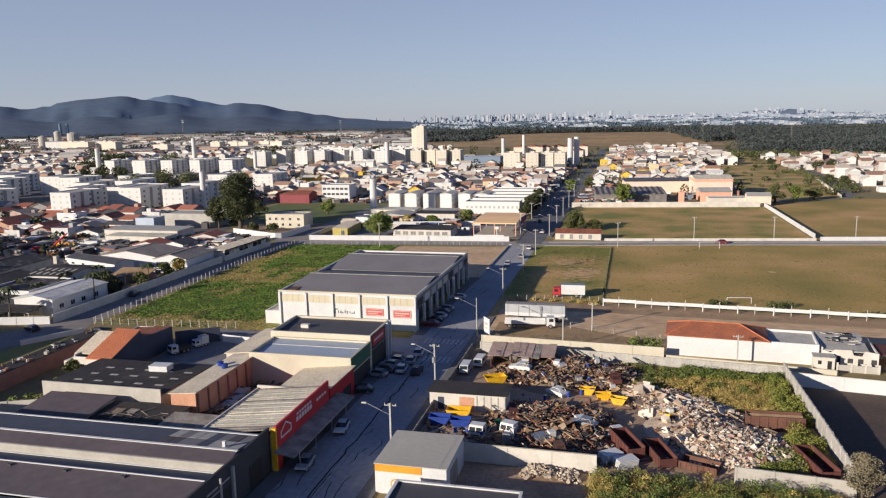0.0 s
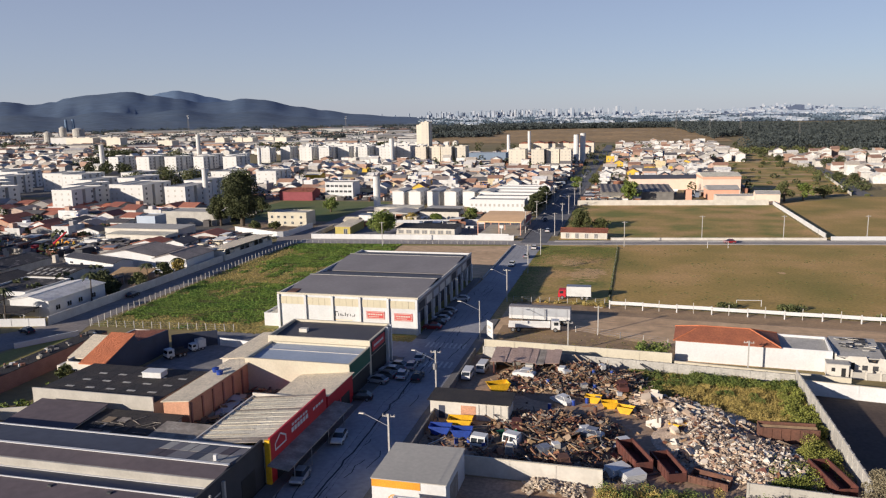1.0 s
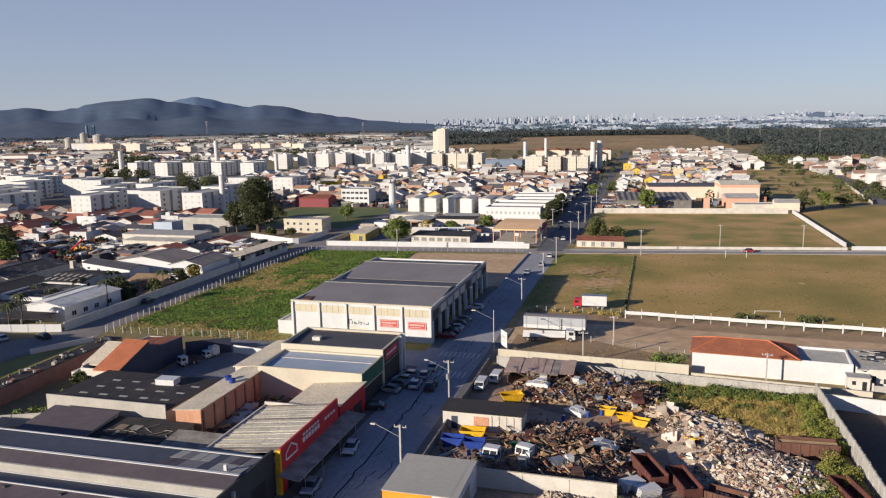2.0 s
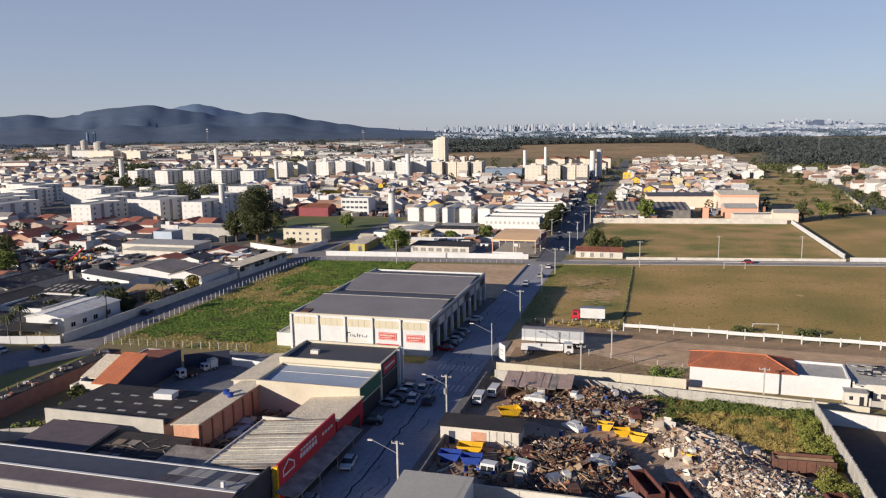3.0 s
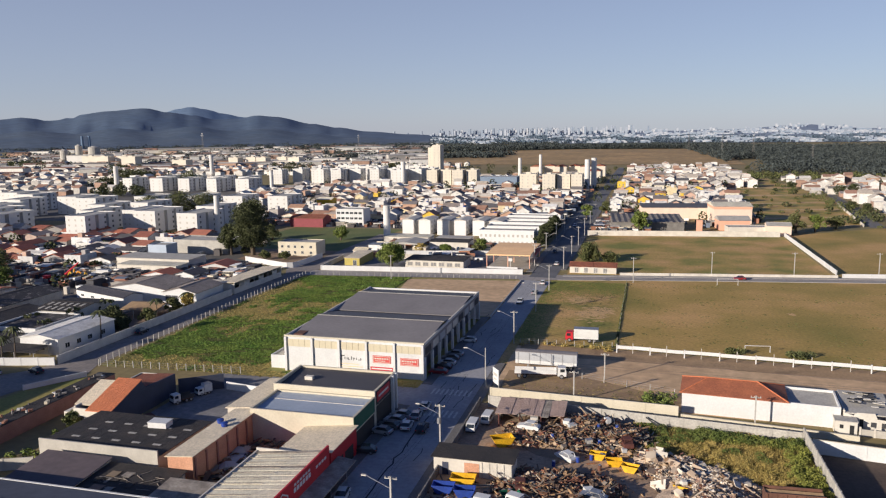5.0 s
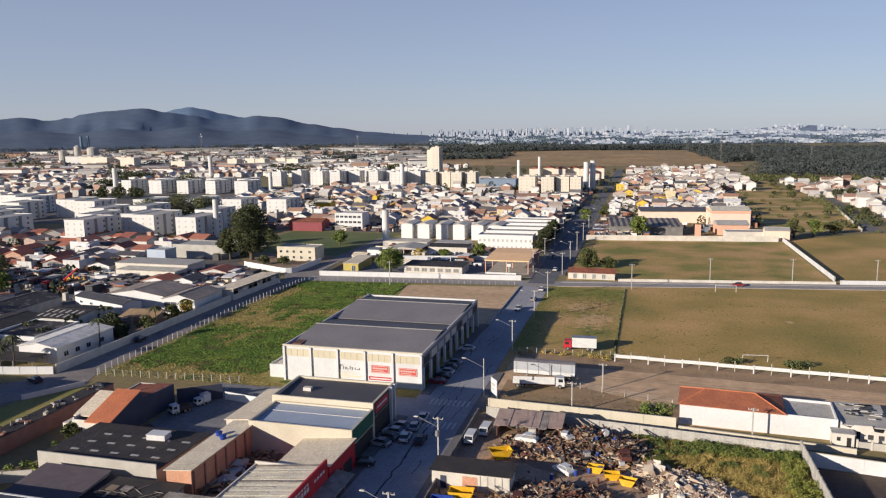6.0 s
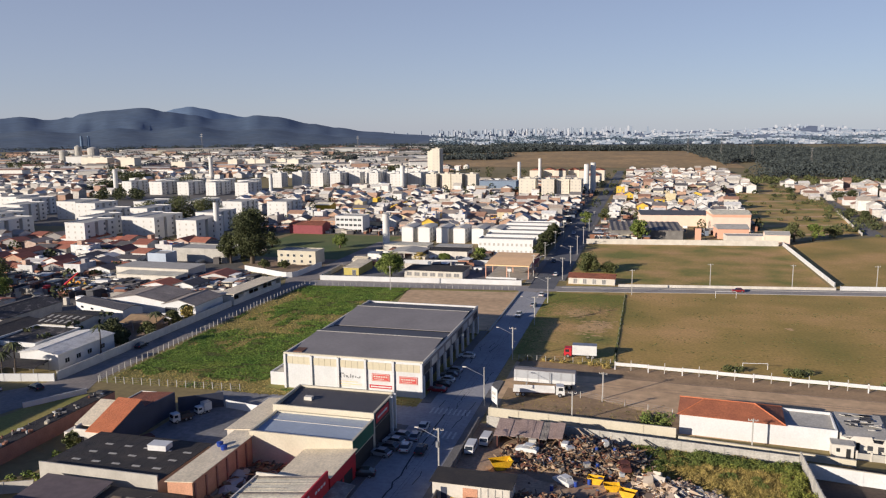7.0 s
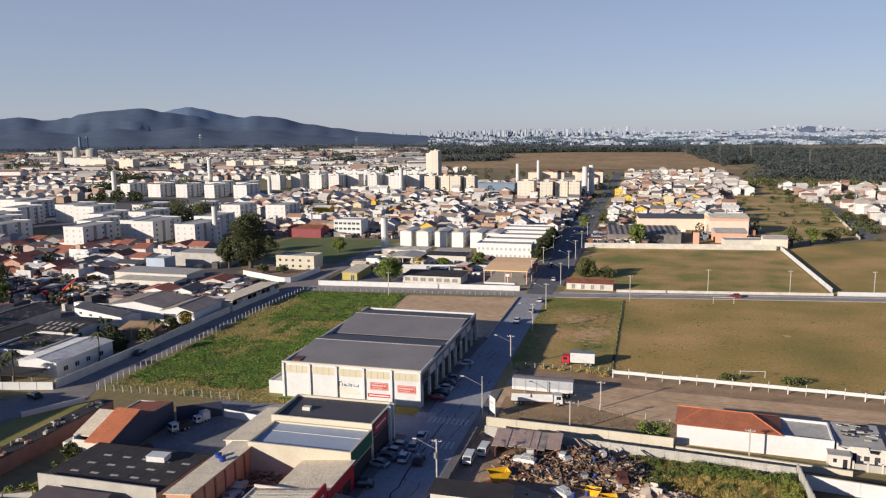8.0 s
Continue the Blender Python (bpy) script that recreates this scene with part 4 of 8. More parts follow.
# ---- west side of the street ----
def factory():
    x0, x1 = -112.0, -47.2
    f = thing("factory", "long dark-walled factory with ridged brown sheet roof", "factory", x0, 52)
    L = x1 - x0
    part("wall_street", G().box(L - 0.3, L, 0, 33, 0, 6.3), "charcoal", f, "dark painted street wall")
    part("wall_back", G().box(0, L - 0.3, 31.75, 32.05, 0, 5.5), "offwhite", f)
    part("wall_west", G().box(0, 0.3, 0, 31.74, 0, 5.2), "offwhite", f)
    part("wall_front", G().box(0.3, L - 0.3, 0, 0.3, 0, 5.2), "offwhite", f)
    e = L - 0.3
    def slope(ya, za, yb, zb, mat, xa=0.3):
        n = 12
        for i in range(n):
            a, b = xa + (e - xa) * i / n, xa + (e - xa) * (i + 1) / n
            part("roof_sheet", G().prism([(ya, za), (yb, zb), (yb, zb - 0.1), (ya, za - 0.1)], a, b - 0.006, axis="x"), mat, f)
    # bluish sheets on north slopes carry painted shade, brown ones face the sun
    slope(31.5, 5.7, 25.0, 6.5, "fibre_shade_blue")
    slope(25.0, 6.5, 22.3, 6.05, "fibre_brown")
    part("clerestory", G().box(0.3, e, 21.9, 22.2, 4.6, 6.05), "blockwork", f, "cream painted strip wall")
    slope(21.8, 4.9, 17.3, 6.2, "fibre_shade_blue")
    slope(17.3, 6.2, 11.2, 5.5, "fibre_brown")
    slope(11.0, 5.3, 7.0, 6.1, "fibre_shade_blue")
    slope(7.0, 6.1, 0.4, 5.35, "fibre_brown")
    for y, z, r in ((25.0, 6.52, 0.2), (17.3, 6.22, 0.09), (7.0, 6.12, 0.12)):
        part("ridge_cap", G().box(0.3, e, y - r, y + r, z, z + 0.1), "white", f, "pale ridge capping")
    part("eave_gutter", G().box(0.3, e, 31.4, 31.7, 5.66, 5.8), "white", f)
    part("eave_gutter", G().box(0.3, e, 21.62, 21.88, 4.92, 5.02), "white", f)
    part("eave_gutter", G().box(0.3, e, 11.02, 11.2, 5.5, 5.6), "white", f)
    rp_ = random.Random(23)
    for i in range(16):
        xa, ya = e - 12 + i % 8 * 1.45 + rp_.uniform(0, 0.2), 28.2 - (i // 8) * 2.9
        za = 6.5 - (ya - 25.0) * 0.8 / 6.5
        part("patch_sheet", G().prism([(ya, za + 0.03), (ya + 2.8, za - 0.315), (ya + 2.8, za - 0.285), (ya, za + 0.06)], xa, xa + 1.4, axis="x"), rp_.choice(("fibre", "fibre_shade_blue", "sheet_grey", "fibre_brown")), f, "odd replacement roof sheet")
    part("roof_vent", G().box(e - 2.6, e - 2.2, 25.8, 26.2, 6.4, 7.2), "white", f)
    for x in (30, 38, 46, 54):
        part("roof_vent", G().box(x, x + 0.5, 16.3, 16.7, 6.0, 6.3), "charcoal", f)
    for y, w in ((27.0, 3.4), (18, 4.2)):
        part("gate", G().box(L + 0.003, L + 0.05, y, y + w, 0, 3.4), "black", f, "dark doorway")
    part("wall_band", G().box(L + 0.003, L + 0.06, 0, 14, 0, 5.2), "offwhite", f, "pale painted end of the street wall")
    for y in (22.5,):
        part("column", G().box(L + 0.003, L + 0.35, y, y + 0.4, 0, 5.6), "concrete", f)
    # scrawl on the wall as plain bars
    part("wall_scrawl", G().box(L + 0.003, L + 0.02, 17.0, 19.4, 4.4, 4.6).box(L + 0.003, L + 0.02, 19.8, 22.2, 4.3, 4.5).box(L + 0.003, L + 0.02, 17.4, 20.0, 3.8, 3.95), "concrete", f)
    return f


factory()


def red_shop():
    s = thing("red_shop", "red-fronted shop with a pale corrugated roof", "shop", -58.5, 85.4)
    D, L = 18.2, 12.3
    part("wall", G().box(0, L - 0.3, 0, 0.25, 0, 5.0).box(0, L - 0.3, D - 0.25, D, 0, 5.0).box(0, 0.25, 0.25, D - 0.25, 0, 4.6), "offwhite", s)
    part("facade", G().box(L - 0.3, L, -0.3, D, 0, 6.5), "red", s, "bright red painted street front")
    part("corner_post", G().box(L - 0.7, L + 0.02, -0.62, -0.303, 0, 6.3), "yellow", s, "yellow painted corner")
    n = 20
    rq = random.Random(5)
    for i in range(n):
        a, b = 0.25 + i * (D - 0.5) / n, 0.25 + (i + 1) * (D - 0.5) / n
        dz = rq.uniform(-0.05, 0.05)
        part("roof_sheet", G().prism([(-0.3, 4.3 + dz), (L - 0.35, 5.75 + dz), (L - 0.35, 5.67 + dz), (-0.3, 4.22 + dz)], a + 0.03, b - 0.02, axis="y"), "sheet_old" if i in (0, 1, 13, 19) else "sheet_pale", s)
        if i % 2:
            part("roof_strip", G().prism([(0.2, 4.46), (L * 0.6, 5.28), (L * 0.6, 5.34), (0.2, 4.52)], a - 0.06, a + 0.06, axis="y"), "sheet_old", s)
    part("awning", G().prism([(L + 0.003, 3.3), (L + 3.0, 2.9), (L + 3.0, 2.75), (L + 0.003, 3.15)], -1.5, D + 3.4, axis="y"), "sheet_old", s, "long grey sheet awning")
    for y in (0.5, 6, 12, 18):
        part("awning_post", G().rod((L + 2.85, y, 0.12), (L + 2.85, y, 2.8), 0.06), "steel", s)
    for y in (1.2, 5.6, 10, 14.2):
        part("shutter", G().box(L + 0.003, L + 0.04, y, y + 3.4, 0.15, 2.6), "black", s, "dark shop opening")
    x = L + 0.004
    house = [(0.9, 4.2), (4.3, 4.2), (4.3, 5.2), (2.6, 6.15), (0.9, 5.2)]
    inner = [(1.15, 4.45), (4.05, 4.45), (4.05, 5.08), (2.6, 5.9), (1.15, 5.08)]
    lg = G()
    for i in range(5):
        j = (i + 1) % 5
        lg.poly([(x + 0.02, *house[i]), (x + 0.02, *house[j]), (x + 0.02, *inner[j]), (x + 0.02, *inner[i])])
    part("sign_mark", lg, "white", s, "white house-shaped mark")
    bars = G()
    for i in range(6):
        bars.box(x, x + 0.02, 6.0 + i * 0.95, 6.7 + i * 0.95, 4.6, 5.25)
        bars.box(x, x + 0.02, 6.2 + i * 0.9, 6.8 + i * 0.9, 5.5, 5.85)
    for i in range(4):
        bars.box(x, x + 0.02, 13.3 + i * 1.0, 14.0 + i * 1.0, 4.9, 5.3)
    part("lettering", bars, "white", s, "white lettering drawn as plain bars")
    return s


red_shop()
low = shed("red_shop_low", "low shop with a tan sheet roof and red front", -55.6, -46.4, 104.6, 115.3, 3.9, "red", "sheet_tan", "east", 1.0)
for y in (1.2, 5.5):
    part("shop_opening", G().box(9.203, 9.23, y, y + 3.6, 0.15, 2.6), "black", low, "dark shop opening")
blue = shed("blue_roof_shop", "cream building with a blue-grey metal roof", -66.4, -47.0, 115.6, 125.8, 6.2, "cream", "sheet_blue", parapet=0.55, rise=0.3)
part("fascia", G().box(19.403, 19.5, 0.1, 10.0, 3.6, 6.1), "green", blue, "dark green sign band")
part("shop_opening", G().box(19.403, 19.44, 0.4, 9.8, 0.15, 3.3), "black", blue, "dark shop front")
part("roof_seam", G().box(0.4, 19.0, 6.6, 6.75, 5.85, 5.92), "offwhite", blue)
grey = shed("grey_roof_shop", "cream building with a dark flat roof and red sign", -67.2, -47.0, 126.0, 137.6, 7.2, "cream", "sheet_charcoal", parapet=0.75, rise=0.4)
part("fascia", G().box(20.203, 20.32, 0.6, 8.4, 4.4, 7.0), "charcoal", grey, "dark sign band")
part("sign_board", G().box(20.323, 20.4, 0.8, 7.6, 5.0, 6.8), "red", grey, "red sign board with pale bars")
part("lettering", G().box(20.403, 20.42, 1.5, 6.8, 5.7, 6.1), "white", grey)
part("shop_opening", G().box(20.203, 20.24, 0.6, 10.8, 0.15, 4.2), "black", grey, "dark shop front")
part("column", G().box(20.203, 20.75, 8.8, 9.3, 0, 7.3).box(20.203, 20.75, 10.7, 11.2, 0, 7.3), "white", grey, "white portal columns")
part("air_vent", G().box(4, 5.6, 5, 6, 6.5, 7.3), "offwhite", grey)
shed("narrow_shed", "narrow concrete shed with a flat grey roof", -72.4, -67.6, 118.2, 134.4, 4.9, "offwhite", "sheet_tan", "east", 0.45)
brick_shed = shed("brick_shed", "long bare brick shed with a flat pale roof", -70.4, -66.0, 97.3, 117.5, 4.95, "brickpale", "sheet_tan", "east", 0.4)
for i in range(7):
    part("pier", G().box(4.403, 4.62, 0.4 + i * 3.1, 0.75 + i * 3.1, 0, 4.9), "brick", brick_shed)
tank = thing("water_tank", "blue plastic water tank on the brick shed roof", "water tank", -69.2, 110.6, 5.25)
part("body", G().rod((0, 0, 0), (0, 0, 0.95), 0.7, 0.85, 14), "blue", tank)
part("lid", G().rod((0, 0, 0.953), (0, 0, 1.12), 0.88, 0.3, 14), "blue", tank)
tank.scale = (0.7, 0.7, 0.7)
copy_thing(tank, pose(-67.6, 109.2, 5.36))

dark = thing("skylight_shed", "concrete-block shed with a black roof and skylights", "shed", -95.4, 98.4)
part("wall_front", G().box(0, 22.4, 0, 0.25, 0, 5.0), "blockwork", dark, "pale concrete-block front wall")
part("wall", G().box(0, 0.25, 0.253, 15, 0, 3.9).box(22.15, 22.4, 0.253, 15, 0, 3.9).box(0.25, 22.15, 14.75, 15, 0, 3.9), "blockwork", dark)
for i in range(11):
    part("roof_sheet", G().prism([(0.26, 4.25), (15.3, 4.0), (15.3, 3.92), (0.26, 4.17)], -0.3 + i * 2.1, 1.76 + i * 2.1, axis="x"), "sheet_dark", dark)
for r in range(3):
    for i in range(5):
        x, y = 3.2 + i * 3.9 + r * 0.6, 3.6 + r * 3.4
        part("skylight", G().box(x, x + 1.5, y, y + 0.55, 4.22 - 0.0166 * y, 4.28 - 0.0166 * y), "concrete", dark, "pale translucent roof panel")
shed("lean_to", "wide weathered brown sheet roof beside the block wall", -92, -80.2, 85, 96.6, 2.9, "concrete", "fibre_brown", "mono", 1.0)
bl = shed("lean_to", "black tarred sheet roof with loose battens", -80.0, -66.8, 85, 96.4, 2.6, "concrete", "sheet_dark", "mono", 0.6)
shed("lean_to", "dark low roof behind the factory", -66.5, -59.0, 86, 92.5, 3.4, "concrete", "sheet_old", "mono", 0.5)
rb = random.Random(6)
for i in range(14):
    x, y, a = rb.uniform(5.0, 12.4), rb.uniform(1.5, 10.0), rb.uniform(-1.2, 1.2)
    l_ = rb.uniform(1.2, 2.6)
    x0_, y0_, x1_, y1_ = x - math.cos(a) * l_ / 2, y - math.sin(a) * l_ / 2, x + math.cos(a) * l_ / 2, y + math.sin(a) * l_ / 2
    part("batten", G().rod((x0_, y0_, 2.79 + y0_ * 0.0525), (x1_, y1_, 2.79 + y1_ * 0.0525), 0.05, n=5), "sheet_old", bl, "loose pale batten")
for i in range(9):
    x, y = rb.uniform(0.6, 9.0), rb.uniform(2.0, 10.0)
    part("patch_sheet", G().prism([(y, 2.76 + y * 0.0525), (y + 1.6, 2.76 + (y + 1.6) * 0.0525), (y + 1.6, 2.80 + (y + 1.6) * 0.0525), (y, 2.80 + y * 0.0525)], x, x + rb.uniform(0.8, 2.6), axis="x"), rb.choice(("sheet_old", "old_boards", "brownsheet", "sheet_dark")), bl, "loose sheet lying on the roof")

# house standing askew to the street, its long side wall coloured dark for shade
oh = thing("orange_roof_house", "house with a bright terracotta roof and white front", "house", -94.0, 114.0, 0, 1)
part("wall_front", G().box(-8.0, -0.3, 0, 0.25, 0, 3.9), "offwhite", oh)
part("wall_west", G().box(-8.0, -7.75, 0.253, 20.5, 0, 4.2), "offwhite", oh)
part("wall_back", G().box(-7.75, -0.3, 20.25, 20.5, 0, 4.2), "offwhite", oh)
part("wall_east", G().prism([(0, 0), (20.5, 0), (20.5, 4.4), (10.5, 4.9), (9.3, 6.7), (0, 3.9)], -0.3, 0, axis="x"), "navy", oh, "long side wall coloured dark blue-grey for shade")
part("roof_slope", G().prism([(-0.5, 3.85), (9.3, 6.95), (9.3, 6.8), (-0.5, 3.7)], -5.0, 0.3, axis="x"), "terracotta", oh)
part("roof_slope", G().prism([(1.6, 4.05), (9.3, 6.3), (9.3, 6.15), (1.6, 3.9)], -9.0, -5.05, axis="x"), "sheet_tan", oh, "weathered tan roof")
part("roof_rear", G().prism([(-8.2, 4.0), (-0.3, 4.4), (-0.3, 4.3), (-8.2, 3.9)], 9.4, 20.6, axis="y"), "terracotta_dark", oh, "dark red rear roof")
part("gable_step", G().prism([(-4.9, 3.9), (-0.3, 3.9), (-0.3, 5.4), (-4.9, 4.6)], 9.1, 9.28, axis="y"), "offwhite", oh)
for x in (-6.2, -2.6):
    opening(oh, x, -0.002, 1.3, 0.9, 1.3, "S")
porch = part("porch_wall", G().box(-11.0, -8.003, 1.0, 4.0, 0, 2.6), "offwhite", oh)
shed("brick_row", "long low brick row with a cluttered flat roof", -113.4, -109.6, 94, 135, 3.0, "brick", "sheet_dark", "flat", over=0.1)
rk = random.Random(14)
sc = G()
for _ in range(46):
    x, y, s_ = rk.uniform(-113, -110), rk.uniform(95, 134), 0.15 + 0.7 * rk.random() ** 2
    sc.box(-s_, s_, -s_ * rk.uniform(0.3, 1.0), s_ * 0.5, 0, rk.uniform(0.05, 0.6), pose(x, y, 3.2, 0, 0, rk.uniform(0, 180)))
solo("row_roof_clutter", sc, "clutter", "loose tanks, boards and sheets on a low roof", "clutter", kind="stuff")

# white corner house and its neighbours along the shaded road
ch = shed("corner_house", "white bungalow with a pale patched roof", -151, -139.6, 152.4, 173, 4.0, "white", "roof_patched", "gable", 0.9, ridge="y", category="house")
for y in (3, 7, 11, 16):
    opening(ch, 11.4, y, 1.2, 1.6, 1.3, "E")
for x in (2.5, 6.5):
    opening(ch, x, 0, 1.0, 1.6, 1.4, "S")
cpt = thing("carport", "dark carport roof on posts before the bungalow", "carport", -152.6, 145.6, 0, 2)
part("roof", G().prism([(0, 2.3), (5.6, 2.7), (5.6, 2.8), (0, 2.4)], 0, 11.5, axis="x"), "sheet_dark", cpt)
for x in (0.3, 5.7, 11.2):
    for y in (0.3, 5.3):
        part("post", G().box(x - 0.06, x + 0.06, y - 0.06, y + 0.06, 0, 2.32 + 0.071 * y), "steel", cpt)
shed("lean_to", "dark sheet roofed lean-to beside the bungalow", -171, -155, 142.5, 157.5, 2.9, "concrete", "sheet_dark", "mono", 0.5)
pg = thing("thatched_pergola", "open pergola with a dry thatched roof", "pergola", -149.5, 189)
part("roof", G().prism([(-0.4, 2.5), (5, 3.6), (10.4, 2.5), (10.4, 2.7), (5, 3.85), (-0.4, 2.7)], -0.4, 11.4, axis="x"), "soil_brown", pg, "brown thatched roof")
for x in (0.1, 3.7, 7.3, 10.9):
    for y in (0.1, 9.9):
        part("post", G().rod((x, y, 0), (x, y, 2.6), 0.12, 0.1, 8), "offwhite", pg)
wall_run("wall_garden", "low white garden wall behind the pergola", (-149, 203.4), (-135.2, 205.2), 1.9, 0.2, "white", 4)
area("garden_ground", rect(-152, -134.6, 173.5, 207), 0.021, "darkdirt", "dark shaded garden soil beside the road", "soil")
shed("striped_shed", "dark shed with pale roof stripes", -170, -156, 177, 193, 4.2, "offwhite", "sheet_dark", "gable", 0.8, ridge="x")
str_sh = bpy.data.objects["striped_shed"]
for i in range(6):
    for y0_, y1_ in ((1.0, 3.2), (4.6, 6.8)):
        part("skylight", G().prism([(y0_, 4.34 + y0_ * 0.1), (y1_, 4.34 + y1_ * 0.1), (y1_, 4.40 + y1_ * 0.1), (y0_, 4.40 + y0_ * 0.1)], 0.9 + i * 2.2, 1.7 + i * 2.2, axis="x"), "concrete", str_sh, "pale translucent roof strip")
shed("dark_flat_shed", "dark patched flat roofed shed beside the bungalow", -167, -152.4, 159, 175.5, 4.2, "white", "sheet_patched", "mono", 0.3, parapet=0.5)
lw = shed("long_white_house", "long white building with a dark sheet roof", -178, -152.5, 203.7, 210.4, 4.3, "white", "sheet_charcoal", "gable", 0.9, ridge="x", category="house")
lw.rotation_euler.z = math.radians(-18.9)
for x in (3.5, 9, 14.5, 20):
    opening(lw, x, 0, 2.4, 1.6, 0.8, "S")
shed("gabled_hall", "white gabled hall with a worn grey roof", -171, -149.4, 209.8, 226, 4.0, "white", "sheet_worn", "gable", 1.7, ridge="y")
gh2 = shed("gabled_hall", "white gabled hall with an open front", -148.6, -136.6, 207.5, 223.5, 3.9, "white", "sheet_worn", "gable", 1.5, ridge="y")
opening(gh2, 3.2, 0, 0.0, 4.6, 3.0, "S", "door", "darkpane")
rs = thing("road_sheds", "long low open shed with a pale roof beside the road", "building", -141.6, 225.5, 0, -2.2)
part("roof", G().prism([(0, 3.35), (8.4, 3.85), (8.4, 4.0), (0, 3.5)], 0, 32, axis="y"), "sheet_tan", rs)
part("back_wall", G().box(0.2, 0.45, 0.2, 31.8, 0, 3.33), "offwhite", rs)
part("front_wall", G().box(7.7, 7.95, 0.2, 31.8, 0, 1.9), "offwhite", rs)
part("end_wall", G().box(0.453, 7.697, 0.2, 0.45, 0, 3.3), "offwhite", rs)
part("end_wall", G().box(0.453, 7.697, 31.55, 31.8, 0, 3.3), "offwhite", rs)
for k in range(11):
    part("column", G().box(7.72, 7.93, 0.3 + k * 3.12, 0.55 + k * 3.12, 1.903, 3.79), "offwhite", rs)
    if k in (1, 2, 5, 8):
        part("shutter", G().box(7.78, 7.88, 0.56 + k * 3.12, 3.4 + k * 3.12, 1.903, 2.9 + 0.1 * (k % 3)), "steel" if k % 2 else "offwhite", rs, "roller shutter half pulled down")
shed("dark_gable_shed", "dark brown gabled shed", -197, -182, 178, 202, 4.2, "concrete", "sheet_patched", "gable", 1.6, ridge="y")
shed("dark_gable_shed", "dark brown gabled shed with a rusty roof", -181, -167.5, 158, 180, 4.0, "concrete", "sheet_dark", "gable", 1.0, ridge="y")
shed("flat_hall", "flat grey roofed hall with open sides", -206, -173, 259, 271, 4.6, "offwhite", "concrete", "flat")
shed("flat_hall", "low grey roofed hall beside a yard", -198, -172, 249, 257, 3.8, "offwhite", "sheet_pale", "flat")
# unseen block, added and sized to cast shade over the west road corner
shed("unseen_shade_hall", "plain hall out of view, added to shade the road", -190, -146, 86, 115, 9.5, "offwhite", "concrete", parapet=0.5)


# ---- vehicles ----
WHEEL_TYRE = G().rod((-0.1, 0, 0), (0.1, 0, 0), 0.31, n=14).mesh("tyre", "rubber")
WHEEL_RIM = G().rod((-0.11, 0, 0), (0.11, 0, 0), 0.19, n=10).mesh("rim", "steel")


def wheel(parent, x, y, r=0.31, w=1.0):
    t = part("wheel", WHEEL_TYRE, None, parent)
    t.location, t.scale = (x, y, r), (w, r / 0.31, r / 0.31)
    part("rim", WHEEL_RIM, None, t)


def car(label, x, y, rz, paint="carpaint", z=0.05, big=1.0):
    c = thing("car", label, "car", x, y, z, rz, group="parked cars")
    key = ("car", paint, big)
    if key not in SHARED:
        body = G().prism([(-2.05, 0.28), (2.05, 0.28), (2.12, 0.55), (1.98, 0.78), (1.05, 0.92), (-1.75, 0.97), (-2.08, 0.82)], -0.84, 0.84, axis="x")
        cabin = G()
        k = [(1.05, 0.92, 0.8), (0.3, 1.40, 0.62), (-1.15, 1.42, 0.62), (-1.85, 0.97, 0.8)]
        for yy, zz, ww in k:
            cabin.v += [(-ww, yy, zz), (ww, yy, zz)]
        b0 = 0
        cabin.f += [(b0 + 0, b0 + 1, b0 + 3, b0 + 2), (b0 + 2, b0 + 3, b0 + 5, b0 + 4), (b0 + 4, b0 + 5, b0 + 7, b0 + 6), (b0 + 0, b0 + 2, b0 + 4, b0 + 6), (b0 + 1, b0 + 7, b0 + 5, b0 + 3), (b0 + 0, b0 + 6, b0 + 7, b0 + 1)]
        roof = G().box(-0.63, 0.63, -1.17, 0.32, 1.405, 1.455)
        SHARED[key] = (body.mesh("body", paint), cabin.mesh("cabin_glass", "glass"), roof.mesh("roof", paint),
                       G().box(0.45, 0.78, 2.03, 2.11, 0.56, 0.72).mesh("headlight", "white"), G().box(0.5, 0.8, -2.11, -2.04, 0.66, 0.82).mesh("tail_light", "red"),
                       G().box(-0.8, 0.8, 2.08, 2.2, 0.3, 0.48).mesh("bumper", "charcoal"))
    b, w, r, h, tl, bu = SHARED[key]
    part("body", b, None, c)
    part("cabin_glass", w, None, c)
    part("roof", r, None, c)
    part("bumper", bu, None, c)
    part("bumper", bu, None, c).location.y = -4.25
    for dx in (0, -1.23):
        part("headlight", h, None, c).location.x = dx
        part("tail_light", tl, None, c).location.x = dx * 1.06
    for sx in (-0.8, 0.8):
        for sy in (-1.28, 1.3):
            wheel(c, sx, sy)
    c.scale = (big, big, big)
    return c


